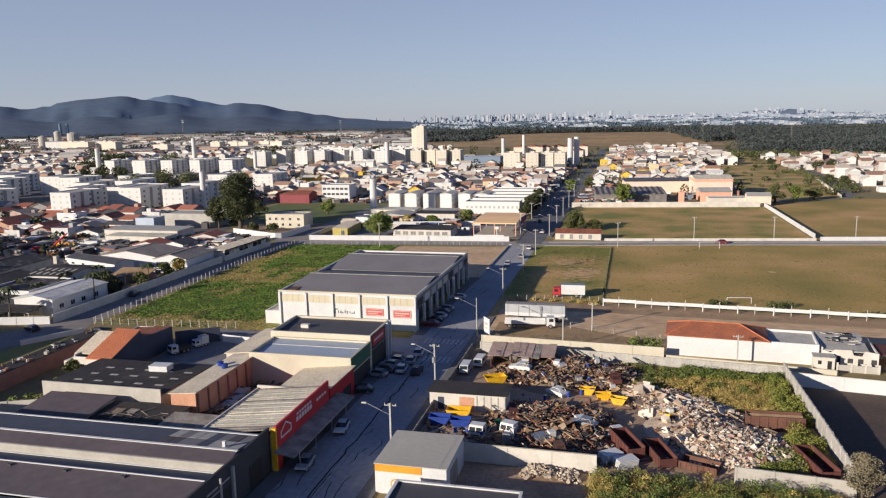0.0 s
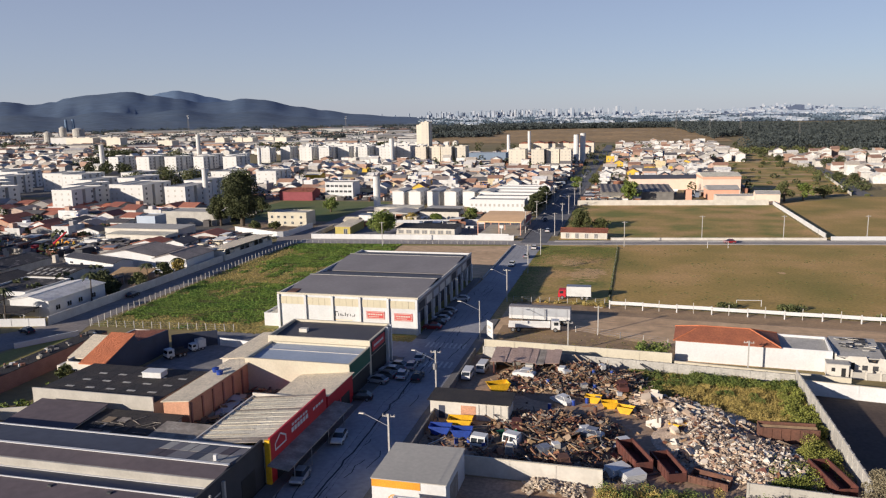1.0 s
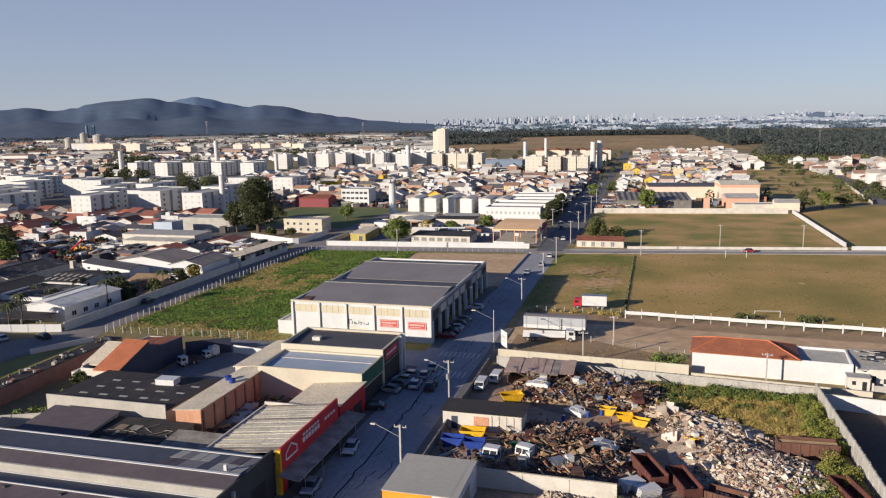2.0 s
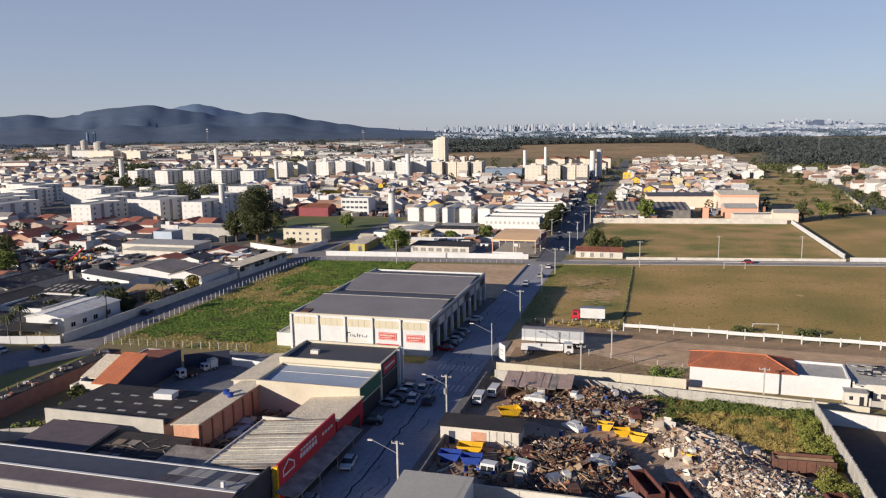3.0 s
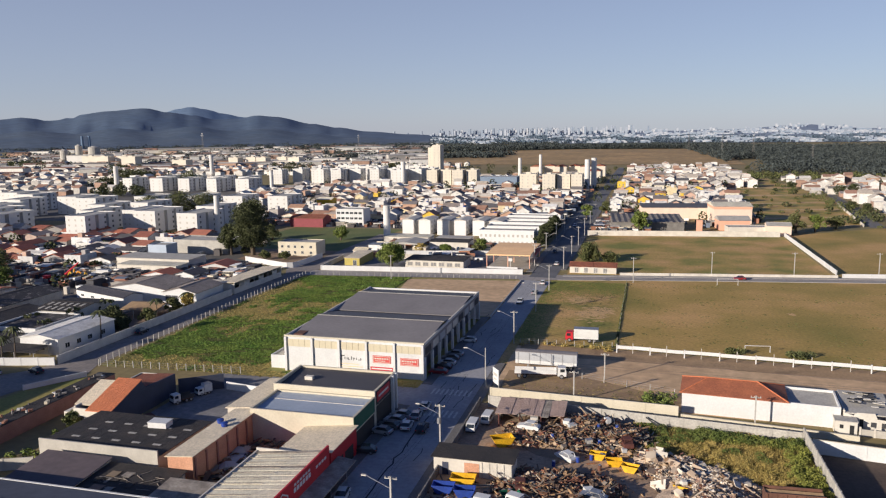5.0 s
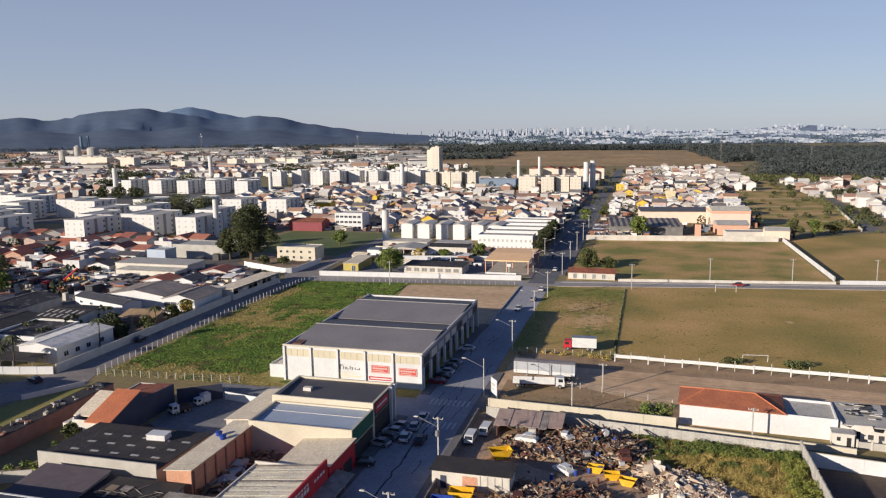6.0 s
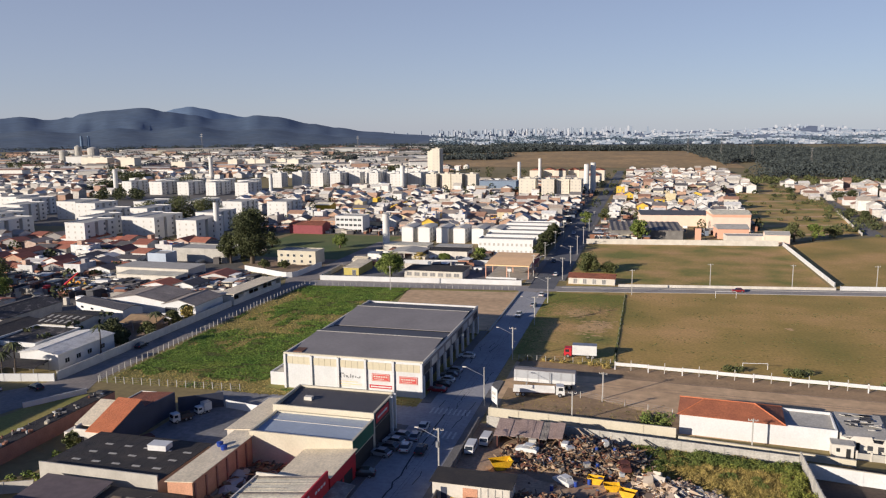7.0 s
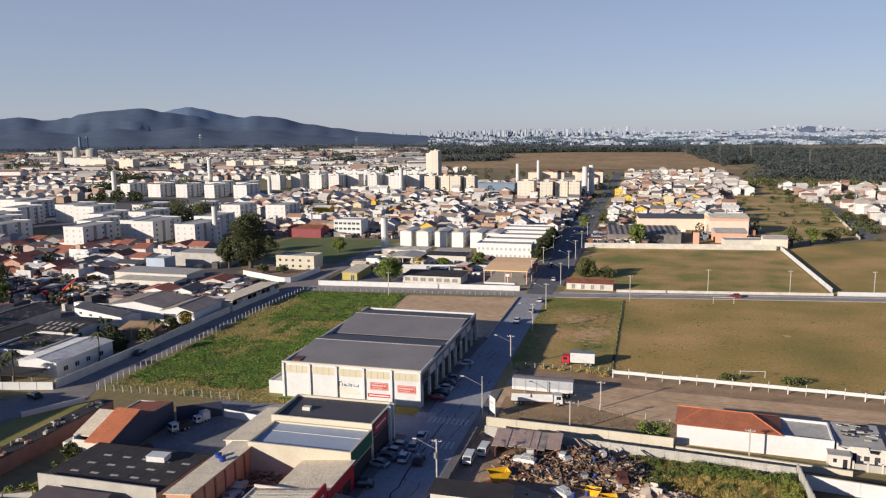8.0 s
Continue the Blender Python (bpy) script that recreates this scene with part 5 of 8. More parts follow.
def truck(label, x, y, rz, length=8.0, bed="box", bed_mat="paintwhite", cab_mat="paintwhite", z=0.03, name="truck"):
    """A cab-over truck pointing along +y with a box, tank-sided bed or bare chassis."""
    t = thing(name, label, "truck", x, y, z, rz)
    h = length / 2
    part("chassis", G().box(-0.45, 0.45, -h, h - 0.3, 0.55, 0.85), "black", t)
    part("cab", G().prism([(h - 1.9, 0.6), (h, 0.6), (h + 0.03, 1.5), (h - 0.18, 2.5), (h - 1.9, 2.55)], -1.1, 1.1, axis="x"), cab_mat, t)
    part("windscreen", G().prism([(h + 0.035, 1.55), (h - 0.15, 2.35), (h - 0.2, 2.35), (h - 0.05, 1.55)], -1.0, 1.0, axis="x"), "glass", t)
    for sx in (-1.11, 1.1):
        part("side_window", G().box(sx, sx + 0.012, h - 1.3, h - 0.35, 1.55, 2.25), "glass", t)
    part("bumper", G().box(-1.1, 1.1, h + 0.035, h + 0.16, 0.45, 0.8), "charcoal", t)
    if bed == "box":
        part("cargo_box", G().box(-1.2, 1.2, -h, h - 2.1, 0.9, 3.4), bed_mat, t)
        part("box_trim", G().box(-1.22, 1.22, -h - 0.02, h - 2.08, 3.403, 3.46), "steel", t)
    elif bed == "open":
        part("bed_floor", G().box(-1.2, 1.2, -h, h - 2.1, 0.9, 1.05), "rust", t)
        part("bed_side", G().box(-1.2, -1.14, -h, h - 2.1, 1.053, 1.9), bed_mat, t)
        part("bed_side", G().box(1.14, 1.2, -h, h - 2.1, 1.053, 1.9), bed_mat, t)
        part("headboard", G().box(-1.13, 1.13, h - 2.2, h - 2.1, 1.053, 2.2), bed_mat, t)
    for sx in (-0.95, 0.95):
        for sy in (h - 1.0, -h + 1.0, -h + 2.2):
            wheel(t, sx, sy, 0.5, 1.5)
    return t


def trailer(label, x, y, rz, length=14.0):
    t = thing("semi_trailer", label, "trailer", x, y, 0.03, rz)
    h = length / 2
    part("box", G().box(-1.28, 1.28, -h, h, 1.2, 3.85), "tarp", t)
    part("roof", G().prism([(-1.3, 3.853), (1.3, 3.853), (1.3, 3.95), (0, 4.08), (-1.3, 3.95)], -h - 0.02, h + 0.02, axis="y"), "fibre", t)
    part("side_skirt", G().box(-1.3, -1.283, -h, h, 1.2, 2.0), "paintwhite", t)
    part("chassis", G().box(-0.5, 0.5, -h, h - 0.6, 0.8, 1.197), "black", t)
    for i in range(6):
        part("rib", G().box(-1.33, -1.303, -h + 0.6 + i * (length - 1.3) / 5, -h + 0.7 + i * (length - 1.3) / 5, 1.25, 3.8), "steel", t)
    part("landing_leg", G().box(-0.7, -0.55, h - 2.8, h - 2.6, 0, 0.797).box(0.55, 0.7, h - 2.8, h - 2.6, 0, 0.797), "steel", t)
    for sx in (-1.0, 1.0):
        for sy in (-h + 1.2, -h + 2.4, -h + 3.6):
            wheel(t, sx, sy, 0.5, 1.6)
    return t


def van(label, x, y, rz, s=1.0):
    """A rounded one-box van pointing along +y."""
    v = thing("van", label, "van", x, y, 0.03, rz)
    part("body", G().prism([(-2.2, 0.35), (2.1, 0.35), (2.25, 0.7), (2.15, 1.15), (1.75, 1.85), (1.4, 1.98), (-2.0, 2.0), (-2.25, 1.7)], -0.88, 0.88, axis="x"), "paintwhite", v)
    part("windscreen", G().prism([(2.16, 1.2), (1.82, 1.8), (1.78, 1.8), (2.1, 1.2)], -0.75, 0.75, axis="x", m=Matrix.Translation((0, 0.02, 0.02))), "glass", v)
    for sx in (-0.892, 0.88):
        for a, b in ((0.7, 1.6), (-0.6, 0.5), (-1.8, -0.8)):
            part("side_window", G().box(sx, sx + 0.012, a, b, 1.2, 1.75), "glass", v)
    part("rear_window", G().box(-0.65, 0.65, -2.262, -2.2, 1.2, 1.65), "glass", v)
    part("bumper", G().box(-0.85, 0.85, 2.2, 2.34, 0.32, 0.5), "charcoal", v)
    for sx in (-0.8, 0.8):
        for sy in (-1.35, 1.35):
            wheel(v, sx, sy, 0.32)
    v.scale = (s, s, s)
    return v


for lb, x, y, rz in (("silver hatchback parked by the awning", -43.2, 87.2, 186), ("pale silver hatchback parked by the kerb", -42.7, 99.8, 188),
                     ("dark hatchback driving on the street", -38.6, 127.6, 2), ("black hatchback parked on the forecourt", -45.4, 116.0, 100),
                     ("silver car parked nose-in before the shop", -45.4, 124.5, 80), ("grey car parked nose-in before the shop", -44.9, 127.3, 84), ("white car parked nose-in before the shop", -44.6, 130.0, 82),
                     ("silver car parked nose-in before the shop", -44.3, 132.8, 84), ("white car parked beside the kerb", -41.6, 128.0, 5), ("silver car parked beside the kerb", -41.4, 133.2, 4), ("pale car parked at the corner", -41.2, 138.2, 4),
                     ("dark car parked before the warehouse", -44.4, 163, 90), ("pale car parked before the warehouse", -44.2, 166.4, 90), ("grey car parked before the warehouse", -44.4, 170, 92), ("silver car parked before the warehouse", -44.2, 173.6, 88), ("red car parked before the warehouse", -44.4, 159.5, 90),
                     ("pale car parked at the warehouse bays", -43.8, 186, 92), ("white car on the far street", -35.2, 262, 0), ("red car on the cross street", 31, 283.3, 98), ("pale car on the long street", -35.0, 300, 0), ("dark car on the long street", -39.5, 330, 180), ("pale car on the long street", -39.6, 420, 180), ("dark car parked on the narrow road", -134.5, 139.5, 70), ("pale car parked on the narrow road", -143, 136, 75), ("red car parked behind the open shed", -148, 246, 60), ("white car parked behind the open shed", -151, 252, 30), ("dark car parked beside the shaded road", -132.6, 175, 4), ("white car on the street beside the pitch", -38.2, 232, 180), ("silver car on the street beside the pitch", -35.6, 246, 0)):
    first = lb.split()[0]
    car(lb, x, y, rz, {"silver": "car_silver", "pale": "car_white", "white": "car_white", "dark": "car_dark", "black": "car_dark", "grey": "car_grey", "red": "car_red"}[first])

trailer("long grey semi-trailer parked on the dirt yard", -21.5, 168.7, 89, 13.8)
truck("white flatbed truck parked beside the trailer", -22.0, 162.4, -83, 11.2, "open", "paintwhite")
truck("white truck with a dark bed parked by the dark wall", -90.3, 130.6, 150, 5.6, "open", "charcoal").scale = (0.8, 0.8, 0.8)
truck("small white box truck parked by the dark wall", -88.6, 135.6, 150, 4.4, "box").scale = (0.72, 0.72, 0.66)
van("small white van parked in the scrap yard", -29.8, 130.0, 180, 0.9)
van("small white van parked beside another", -27.9, 134.2, 177, 0.9)
def truck_cab(label, x, y, rz):
    """A lorry cab standing on the ground without its chassis."""
    c = thing("truck_cab", label, "truck cab", x, y, 0.03, rz, group="scrapped cabs")
    part("shell", G().prism([(-0.9, 0.1), (0.85, 0.1), (0.95, 0.9), (0.7, 1.75), (0.5, 1.95), (-0.9, 1.95)], -1.1, 1.1, axis="x"), "paintwhite", c)
    for sx in (-0.52, 0.52):
        part("windscreen_pane", G().prism([(0.955, 1.0), (0.74, 1.68), (0.72, 1.68), (0.93, 1.0)], sx - 0.46, sx + 0.46, axis="x"), "glass", c)
    for sx in (-1.113, 1.103):
        part("side_window", G().box(sx, sx + 0.01, -0.1, 0.6, 1.0, 1.6), "glass", c)
    part("grille", G().box(-0.7, 0.7, 0.9, 0.99, 0.3, 0.6), "charcoal", c)


truck_cab("white lorry cab dumped among the scrap", -21.9, 101.8, 172)
truck_cab("white lorry cab dumped beside a green skip", -17.4, 103.4, 160)
bx = thing("roof_cabin", "low white metal cabin on the dark shed roof", "cabin", -80.2, 109.4, 4.06, 4)
part("body", G().box(-2.2, 2.2, -1.4, 1.4, 0.1, 1.0), "paintwhite", bx)
part("lid", G().box(-2.3, 2.3, -1.5, 1.5, 1.003, 1.09), "paintwhite", bx)
part("rail", G().box(-2.2, 2.2, -1.4, 1.4, 0, 0.097), "charcoal", bx)
bx.scale = (0.78, 0.78, 1.0)
bx = thing("red_container", "dull red steel skip in shade", "container", -90.5, 118.5, 0.03, 60)
part("body", G().box(-1.8, 1.8, -1.0, 1.0, 0.0, 1.5), "rust_red", bx)

# ---- street furniture ----
def street_lamp(label, x, y, rz, h=8.5, arm=3.6, name="street_lamp"):
    p = thing(name, label, "street lamp", x, y, 0, rz)
    part("pole", G().rod((0, 0, 0), (0, 0, h), 0.16, 0.10), "post", p)
    part("arm", G().rod((0, 0, h - 2.0), (-arm, 0, h - 0.2), 0.05), "steel", p)
    part("lamp_head", G().prism([(-0.16, 0), (0.16, 0), (0.1, 0.16), (-0.1, 0.16)], -arm - 0.7, -arm + 0.15, axis="x", m=Matrix.Translation((0, 0, h - 0.3))), "offwhite", p)
    return p


def power_pole(label, x, y, rz=0, h=9.5, transformer=True, lamp=False):
    p = thing("power_pole", label, "utility pole", x, y, 0, rz)
    part("pole", G().prism([(-0.12, -0.1), (0.12, -0.1), (0.12, 0.1), (-0.12, 0.1)], 0, h, axis="z"), "post", p)
    part("crossarm", G().box(-0.9, 0.9, 0.103, 0.21, h - 0.48, h - 0.36), "post", p)
    for i in (-0.8, -0.3, 0.3, 0.8):
        part("insulator", G().rod((i, 0.16, h - 0.357), (i, 0.16, h - 0.12), 0.06, 0.04), "offwhite", p)
    if transformer:
        part("transformer", G().rod((0, -0.45, h - 3.2), (0, -0.45, h - 2.2), 0.36, n=12), "steel", p)
    if lamp:
        part("arm", G().rod((0, 0, h - 1.8), (-3.6, 0, h - 0.2), 0.05), "steel", p)
        part("lamp_head", G().box(-4.2, -3.5, -0.16, 0.16, h - 0.3, h - 0.14), "offwhite", p)
    return p


power_pole("concrete power pole with a street light arm", -32.8, 93.6, 0, 7.6, False, True)
power_pole("concrete power pole with a transformer by the crossing", -33.0, 119.6, 0, 8.4, True, True)
street_lamp("concrete post with a flat-topped floodlight", -32.3, 153.2, 0, 8.6, 4.0)
power_pole("concrete power pole on the far pavement", -32.2, 187.0, 0, 8.5, False, True)
for i, y in enumerate((222, 252, 292, 322, 352, 385, 420, 456)):
    power_pole("concrete power pole along the long street", -31.8 if i < 2 else -31.4, y, 0, 8.8, i % 3 == 0, True)
for i, y in enumerate((296, 330, 366, 402)):
    power_pole("concrete power pole along the long street", -43.2, y, 180, 8.8, i % 2 == 0, True)
for x in (-90, -5, 22, 50, 78):
    power_pole("concrete power pole beside the cross street", x, cross_y(x) + (6.9 if x > 0 else -6.6), 8, 9.0, False, False)
power_pole("concrete pole beside the scrap yard wall", -13.4, 148.4, 0, 6.5, False, False)
power_pole("concrete pole behind the wall", 19.6, 142.9, 0, 6.0, False, False)
power_pole("concrete pole on the dirt yard", -8.3, 163.5, 0, 6.0, False, False)
ys = [20, 94, 126.4, 187, 222, 252, 292]
for a, b in zip(ys, ys[1:]):
    for dx in (-0.8, 0.3, 0.8):
        wire = G()
        prev = None
        for k in range(9):
            t = k / 8
            q = (-32.6 + dx, a + (b - a) * t, 9.1 - 0.9 * 4 * t * (1 - t))
            base = len(wire.v)
            wire.v += [(q[0] - 0.013, q[1], q[2]), (q[0] + 0.013, q[1], q[2]), (q[0], q[1], q[2] + 0.022)]
            if prev is not None:
                wire.f += [(prev + i, prev + (i + 1) % 3, base + (i + 1) % 3, base + i) for i in range(3)]
            prev = base
        solo("power_line", wire, "black", "thin black power line between street poles", "cable", group="power lines")
for x0_, y0_ in ((-46.8, 70),):
    wl = thing("wall_column_post", "short concrete post at the factory wall", "post", x0_ + 0.9, y0_)
    part("post", G().rod((0, 0, 0), (0, 0, 6.4), 0.18, 0.14), "post", wl)

# box truck in the meadow and the advertising panel
truck("white box truck with a red cab parked in the meadow", -15.7, 192.9, 92, 8.2, "box", cab_mat="red")
ad = thing("ad_panel", "white advertising panel at the street corner", "sign", -30.2, 153.5, 0, -55)
part("board", G().box(-1.6, 1.6, -0.07, 0.07, 0.9, 4.2), "white", ad)
part("lettering", G().box(-0.9, 0.9, -0.09, -0.073, 2.6, 3.2).box(-0.6, 0.6, -0.09, -0.073, 1.8, 2.1), "concrete", ad)
part("post", G().box(-1.4, -1.25, 0.073, 0.2, 0, 4.0).box(1.25, 1.4, 0.073, 0.2, 0, 4.0), "post", ad)


def goal(x, y, rz, w=7.0, h=2.3):
    g_ = thing("football_goal", "white metal football goal without a net", "goal", x, y, 0.02, rz, group="goals")
    part("post", G().rod((-w / 2, 0, 0), (-w / 2, 0, h), 0.075), "white", g_)
    part("post", G().rod((w / 2, 0, 0), (w / 2, 0, h), 0.075), "white", g_)
    part("crossbar", G().rod((-w / 2, 0, h - 0.05), (w / 2, 0, h - 0.05), 0.075), "white", g_)


goal(26.1, 272.4, 8, 6.8)
goal(26.0, 192.4, 8, 5.8, 1.6)

# ---- small building by the street ----
kiosk = shed("corner_workshop", "white workshop with a grey sheet roof and orange band", -31.3, -21.9, 82.2, 92.2, 4.0, "white", "sheet_grey", "flat", over=0.12)
part("band", G().box(0.003, 6.2, -0.05, -0.003, 3.0, 3.95), "orange", kiosk, "orange painted band")
mark = G()
for i in range(20):
    a, b = 2 * math.pi * i / 20, 2 * math.pi * (i + 1) / 20
    mark.poly([(2.8 + r * math.cos(t), -0.02, 1.4 + r * math.sin(t)) for r, t in ((0.75, a), (0.75, b), (0.6, b), (0.6, a))])
mark.box(2.55, 2.65, -0.03, -0.02, 0.9, 1.9).box(2.95, 3.05, -0.03, -0.02, 0.9, 1.9)
part("wall_mark", mark, "orange", kiosk, "round orange mark")
part("gate", G().box(9.403, 9.45, 2.0, 6.0, 0, 3.0), "sheet_old", kiosk)
shed("low_roof_front", "low building with a dark roof and white parapet", -27.5, -12, 70, 79.6, 3.4, "white", "sheet_charcoal", parapet=0.3)

# ---- scrap yard ----
def skip(label, x, y, rz, mat="yellow", s=1.0, tilt=0):
    k = thing("skip", label, "skip", x, y, 0.03, rz, group="skips in the scrap yard")
    t = 0.08
    lo, hi, w = 0.9, 1.55, 0.85
    for sgn in (-1, 1):
        part("side", G().prism([(-lo, 0.1), (lo, 0.1), (hi, 1.25), (-hi, 1.25)], sgn * w - t / 2, sgn * w + t / 2, axis="y"), mat, k)
        part("end", G().prism([(sgn * lo, 0.1), (sgn * (lo + t), 0.1), (sgn * (hi + t), 1.25), (sgn * hi, 1.25)], -w, w, axis="y"), mat, k)
    part("floor", G().box(-lo, lo, -w, w, 0, 0.1), mat, k)
    part("rim", G().box(-hi - 0.1, hi + 0.1, -w - 0.08, -w + 0.02, 1.25, 1.33).box(-hi - 0.1, hi + 0.1, w - 0.02, w + 0.08, 1.25, 1.33), mat, k)
    k.scale = (s, s, s)
    return k


for x, y, rz in ((-23.2, 124.6, 28), (-6.9, 122.8, -4), (-4.2, 120.8, 10), (-1.6, 119.2, -14), (6.2, 114.0, -18), (-26.2, 108.2, 5)):
    skip("yellow steel skip standing on the yard", x, y, rz, "yellow", 1.2 if x < -20 else 0.82)
skip("blue steel skip beside the shed", -28.6, 105.4, 4, "blue", 1.05)
skip("blue steel skip beside the shed", -25.2, 105.0, 8, "blue", 1.0)
skip("faded green skip among the scrap", -18.4, 105.6, 30, "green", 0.9)


def rolloff(label, x, y, rz, mat, length=6.0, h=2.2, full=False):
    """A long open-topped roll-off container with ribs."""
    c = thing("rolloff_container", label, "container", x, y, 0.03, rz)
    w = 1.2
    part("floor", G().box(-w, w, -length / 2, length / 2, 0.15, 0.25), mat, c)
    part("skid", G().box(-0.6, -0.45, -length / 2, length / 2, 0, 0.147), mat, c)
    part("skid", G().box(0.45, 0.6, -length / 2, length / 2, 0, 0.147), mat, c)
    for s in (-1, 1):
        part("side", G().box(s * w - 0.04, s * w + 0.04, -length / 2, length / 2, 0.253, h), mat, c)
        part("top_rail", G().box(s * w - 0.09, s * w + 0.09, -length / 2, length / 2, h + 0.003, h + 0.12), mat, c)
        for i in range(7):
            yy = -length / 2 + 0.2 + i * (length - 0.5) / 6
            part("rib", G().box(min(s * (w + 0.043), s * (w + 0.12)), max(s * (w + 0.043), s * (w + 0.12)), yy, yy + 0.1, 0.25, h), mat, c)
    if full:
        part("load", G().prism([(-w + 0.06, 0.253), (w - 0.06, 0.253), (w - 0.06, h * 0.8), (0.35, h * 0.98), (-0.4, h * 0.86), (-w + 0.06, h * 0.7)], -length / 2 + 0.1, length / 2 - 0.1, axis="y"), "soil_brown", c, "load of brown soil and chips")
    part("end", G().box(-w + 0.05, w - 0.05, length / 2 - 0.08, length / 2, 0.253, h), mat, c)
    part("end", G().box(-w + 0.05, w - 0.05, -length / 2, -length / 2 + 0.08, 0.253, h * 0.9), mat, c)
    return c


rolloff("rusty red open roll-off container", -0.2, 101.6, 23, "rust_red", 7.0, 1.8)
rolloff("rusty red open roll-off container", 4.2, 99.6, 20, "rust_red", 6.6, 1.5)
rolloff("dark rusty roll-off container among rubble", 21.3, 113.0, 93, "rust", 8.0, 2.3, full=True)
rolloff("dark rusty container half hidden by shrubs", 24.4, 100.4, 14, "rust_red", 8.0, 1.6)
rolloff("rusty low container near the wall", 9.4, 97.2, 70, "rust", 5.0, 1.0)
for lb, x, y, rz in (("stacked white cabin panels", -2.4, 97.6, 40), ("stacked white cabin panels", -0.4, 96.2, 30)):
    pl = thing("panel_stack", lb, "panels", x, y, 0.03, rz)
    for i in range(6):
        part("sheet", G().box(-1.5 + 0.05 * i, 1.5 + 0.03 * i, -1.0, 1.0, i * 0.2, i * 0.2 + 0.14), "paintwhite", pl)
sh = shed("yard_shed", "low pale shed with a dark flat roof", -31.8, -19.2, 111.4, 116.0, 2.9, "offwhite", "sheet_dark", "flat", over=0.4)
part("door", G().box(1.4, 2.4, -0.05, -0.003, 0, 2.1), "navy", sh)
part("gate", G().box(5.0, 7.4, -0.05, -0.003, 0, 2.3), "brickpale", sh)
for i in range(5):
    part("pilaster", G().box(7.8 + i * 1.15, 7.95 + i * 1.15, -0.07, -0.003, 0, 2.6), "concrete", sh)
rsd = thing("rusty_lean_to", "open-fronted sagging shelter with a rusty brown sheet roof", "shed", -25.8, 132.6)
part("wall_back", G().box(0, 12, 5.5, 5.75, 0, 3.5), "concrete_dark", rsd)
part("wall_side", G().box(0, 0.22, 2.4, 5.497, 0, 3.2), "concrete_dark", rsd)
re_ = random.Random(4)
for i in range(9):
    dz, d0_ = re_.uniform(-0.12, 0.12), re_.uniform(-0.8, 0.2)
    part("roof_sheet", G().prism([(d0_, 2.85 + dz), (5.9, 3.62 + dz), (5.9, 3.68 + dz), (d0_, 2.91 + dz)], -0.2 + i * 1.38, 1.22 + i * 1.38, axis="x"), "sheet_old" if i == 6 else "sheet_rose", rsd)
for x in (0.3, 4.2, 8.0, 11.7):
    part("post", G().box(x - 0.1, x + 0.1, 0.2, 0.4, 0, 2.74), "rust_red", rsd)
part("beam", G().box(-0.1, 12.1, 0.22, 0.38, 2.743, 2.83), "rust", rsd)
lb_ = thing("leaning_beam", "dark steel beam leaning on the yard wall", "beam", 0.6, 138.6, 0, 0)
part("bar", G().rod((0, 0.0, 1.85), (3.6, -2.2, 0.1), 0.14, n=6), "charcoal", lb_)

rq = random.Random(11)


def heap_z(x, y, mounds):
    z = 0.03
    for mx, my, mr, mh in mounds:
        d = math.hypot(x - mx, y - my) / mr
        if d < 1:
            z = max(z, mh * (1 - d * d))
    return z


def scatter(name, label, mat, n, boxes, mounds, size, long=0.35, flat=0.3, holes=()):
    """Loose pieces: bars, sheets and lumps thrown over mounds."""
    g_ = G()
    for _ in range(n):
        x0_, x1_, y0_, y1_ = rq.choice(boxes)
        x, y = rq.uniform(x0_, x1_), rq.uniform(y0_, y1_)
        if any(a < x < b and c < y < d for a, b, c, d in holes):
            continue
        z = heap_z(x, y, mounds)
        kind = rq.random()
        s = size[0] + (size[1] - size[0]) * rq.random() ** 2.2
        m = Matrix.Translation((x, y, z + s * 0.2)) @ Euler((rq.uniform(-0.6, 0.6), rq.uniform(-0.6, 0.6), rq.uniform(0, 6.28))).to_matrix().to_4x4()
        if kind < long:
            l_ = s * rq.uniform(2.0, 4.2)
            g_.box(-l_ / 2, l_ / 2, -0.08, 0.08, -0.08, 0.08, m)
        elif kind < long + flat:
            g_.box(-s, s, -s * rq.uniform(0.4, 0.9), s * rq.uniform(0.4, 0.9), -0.04, 0.04, m)
        else:
            a = s * rq.uniform(0.4, 0.8)
            b = s * rq.uniform(0.3, 0.7)
            g_.prism([(-a, -b), (a * 0.8, -b * 1.1), (a, b * 0.6), (a * 0.1, b), (-a * 0.9, b * 0.7)], -s * 0.3, s * rq.uniform(0.2, 0.5), axis="z", m=m)
    return solo(name, g_, mat, label, "scrap", kind="stuff")


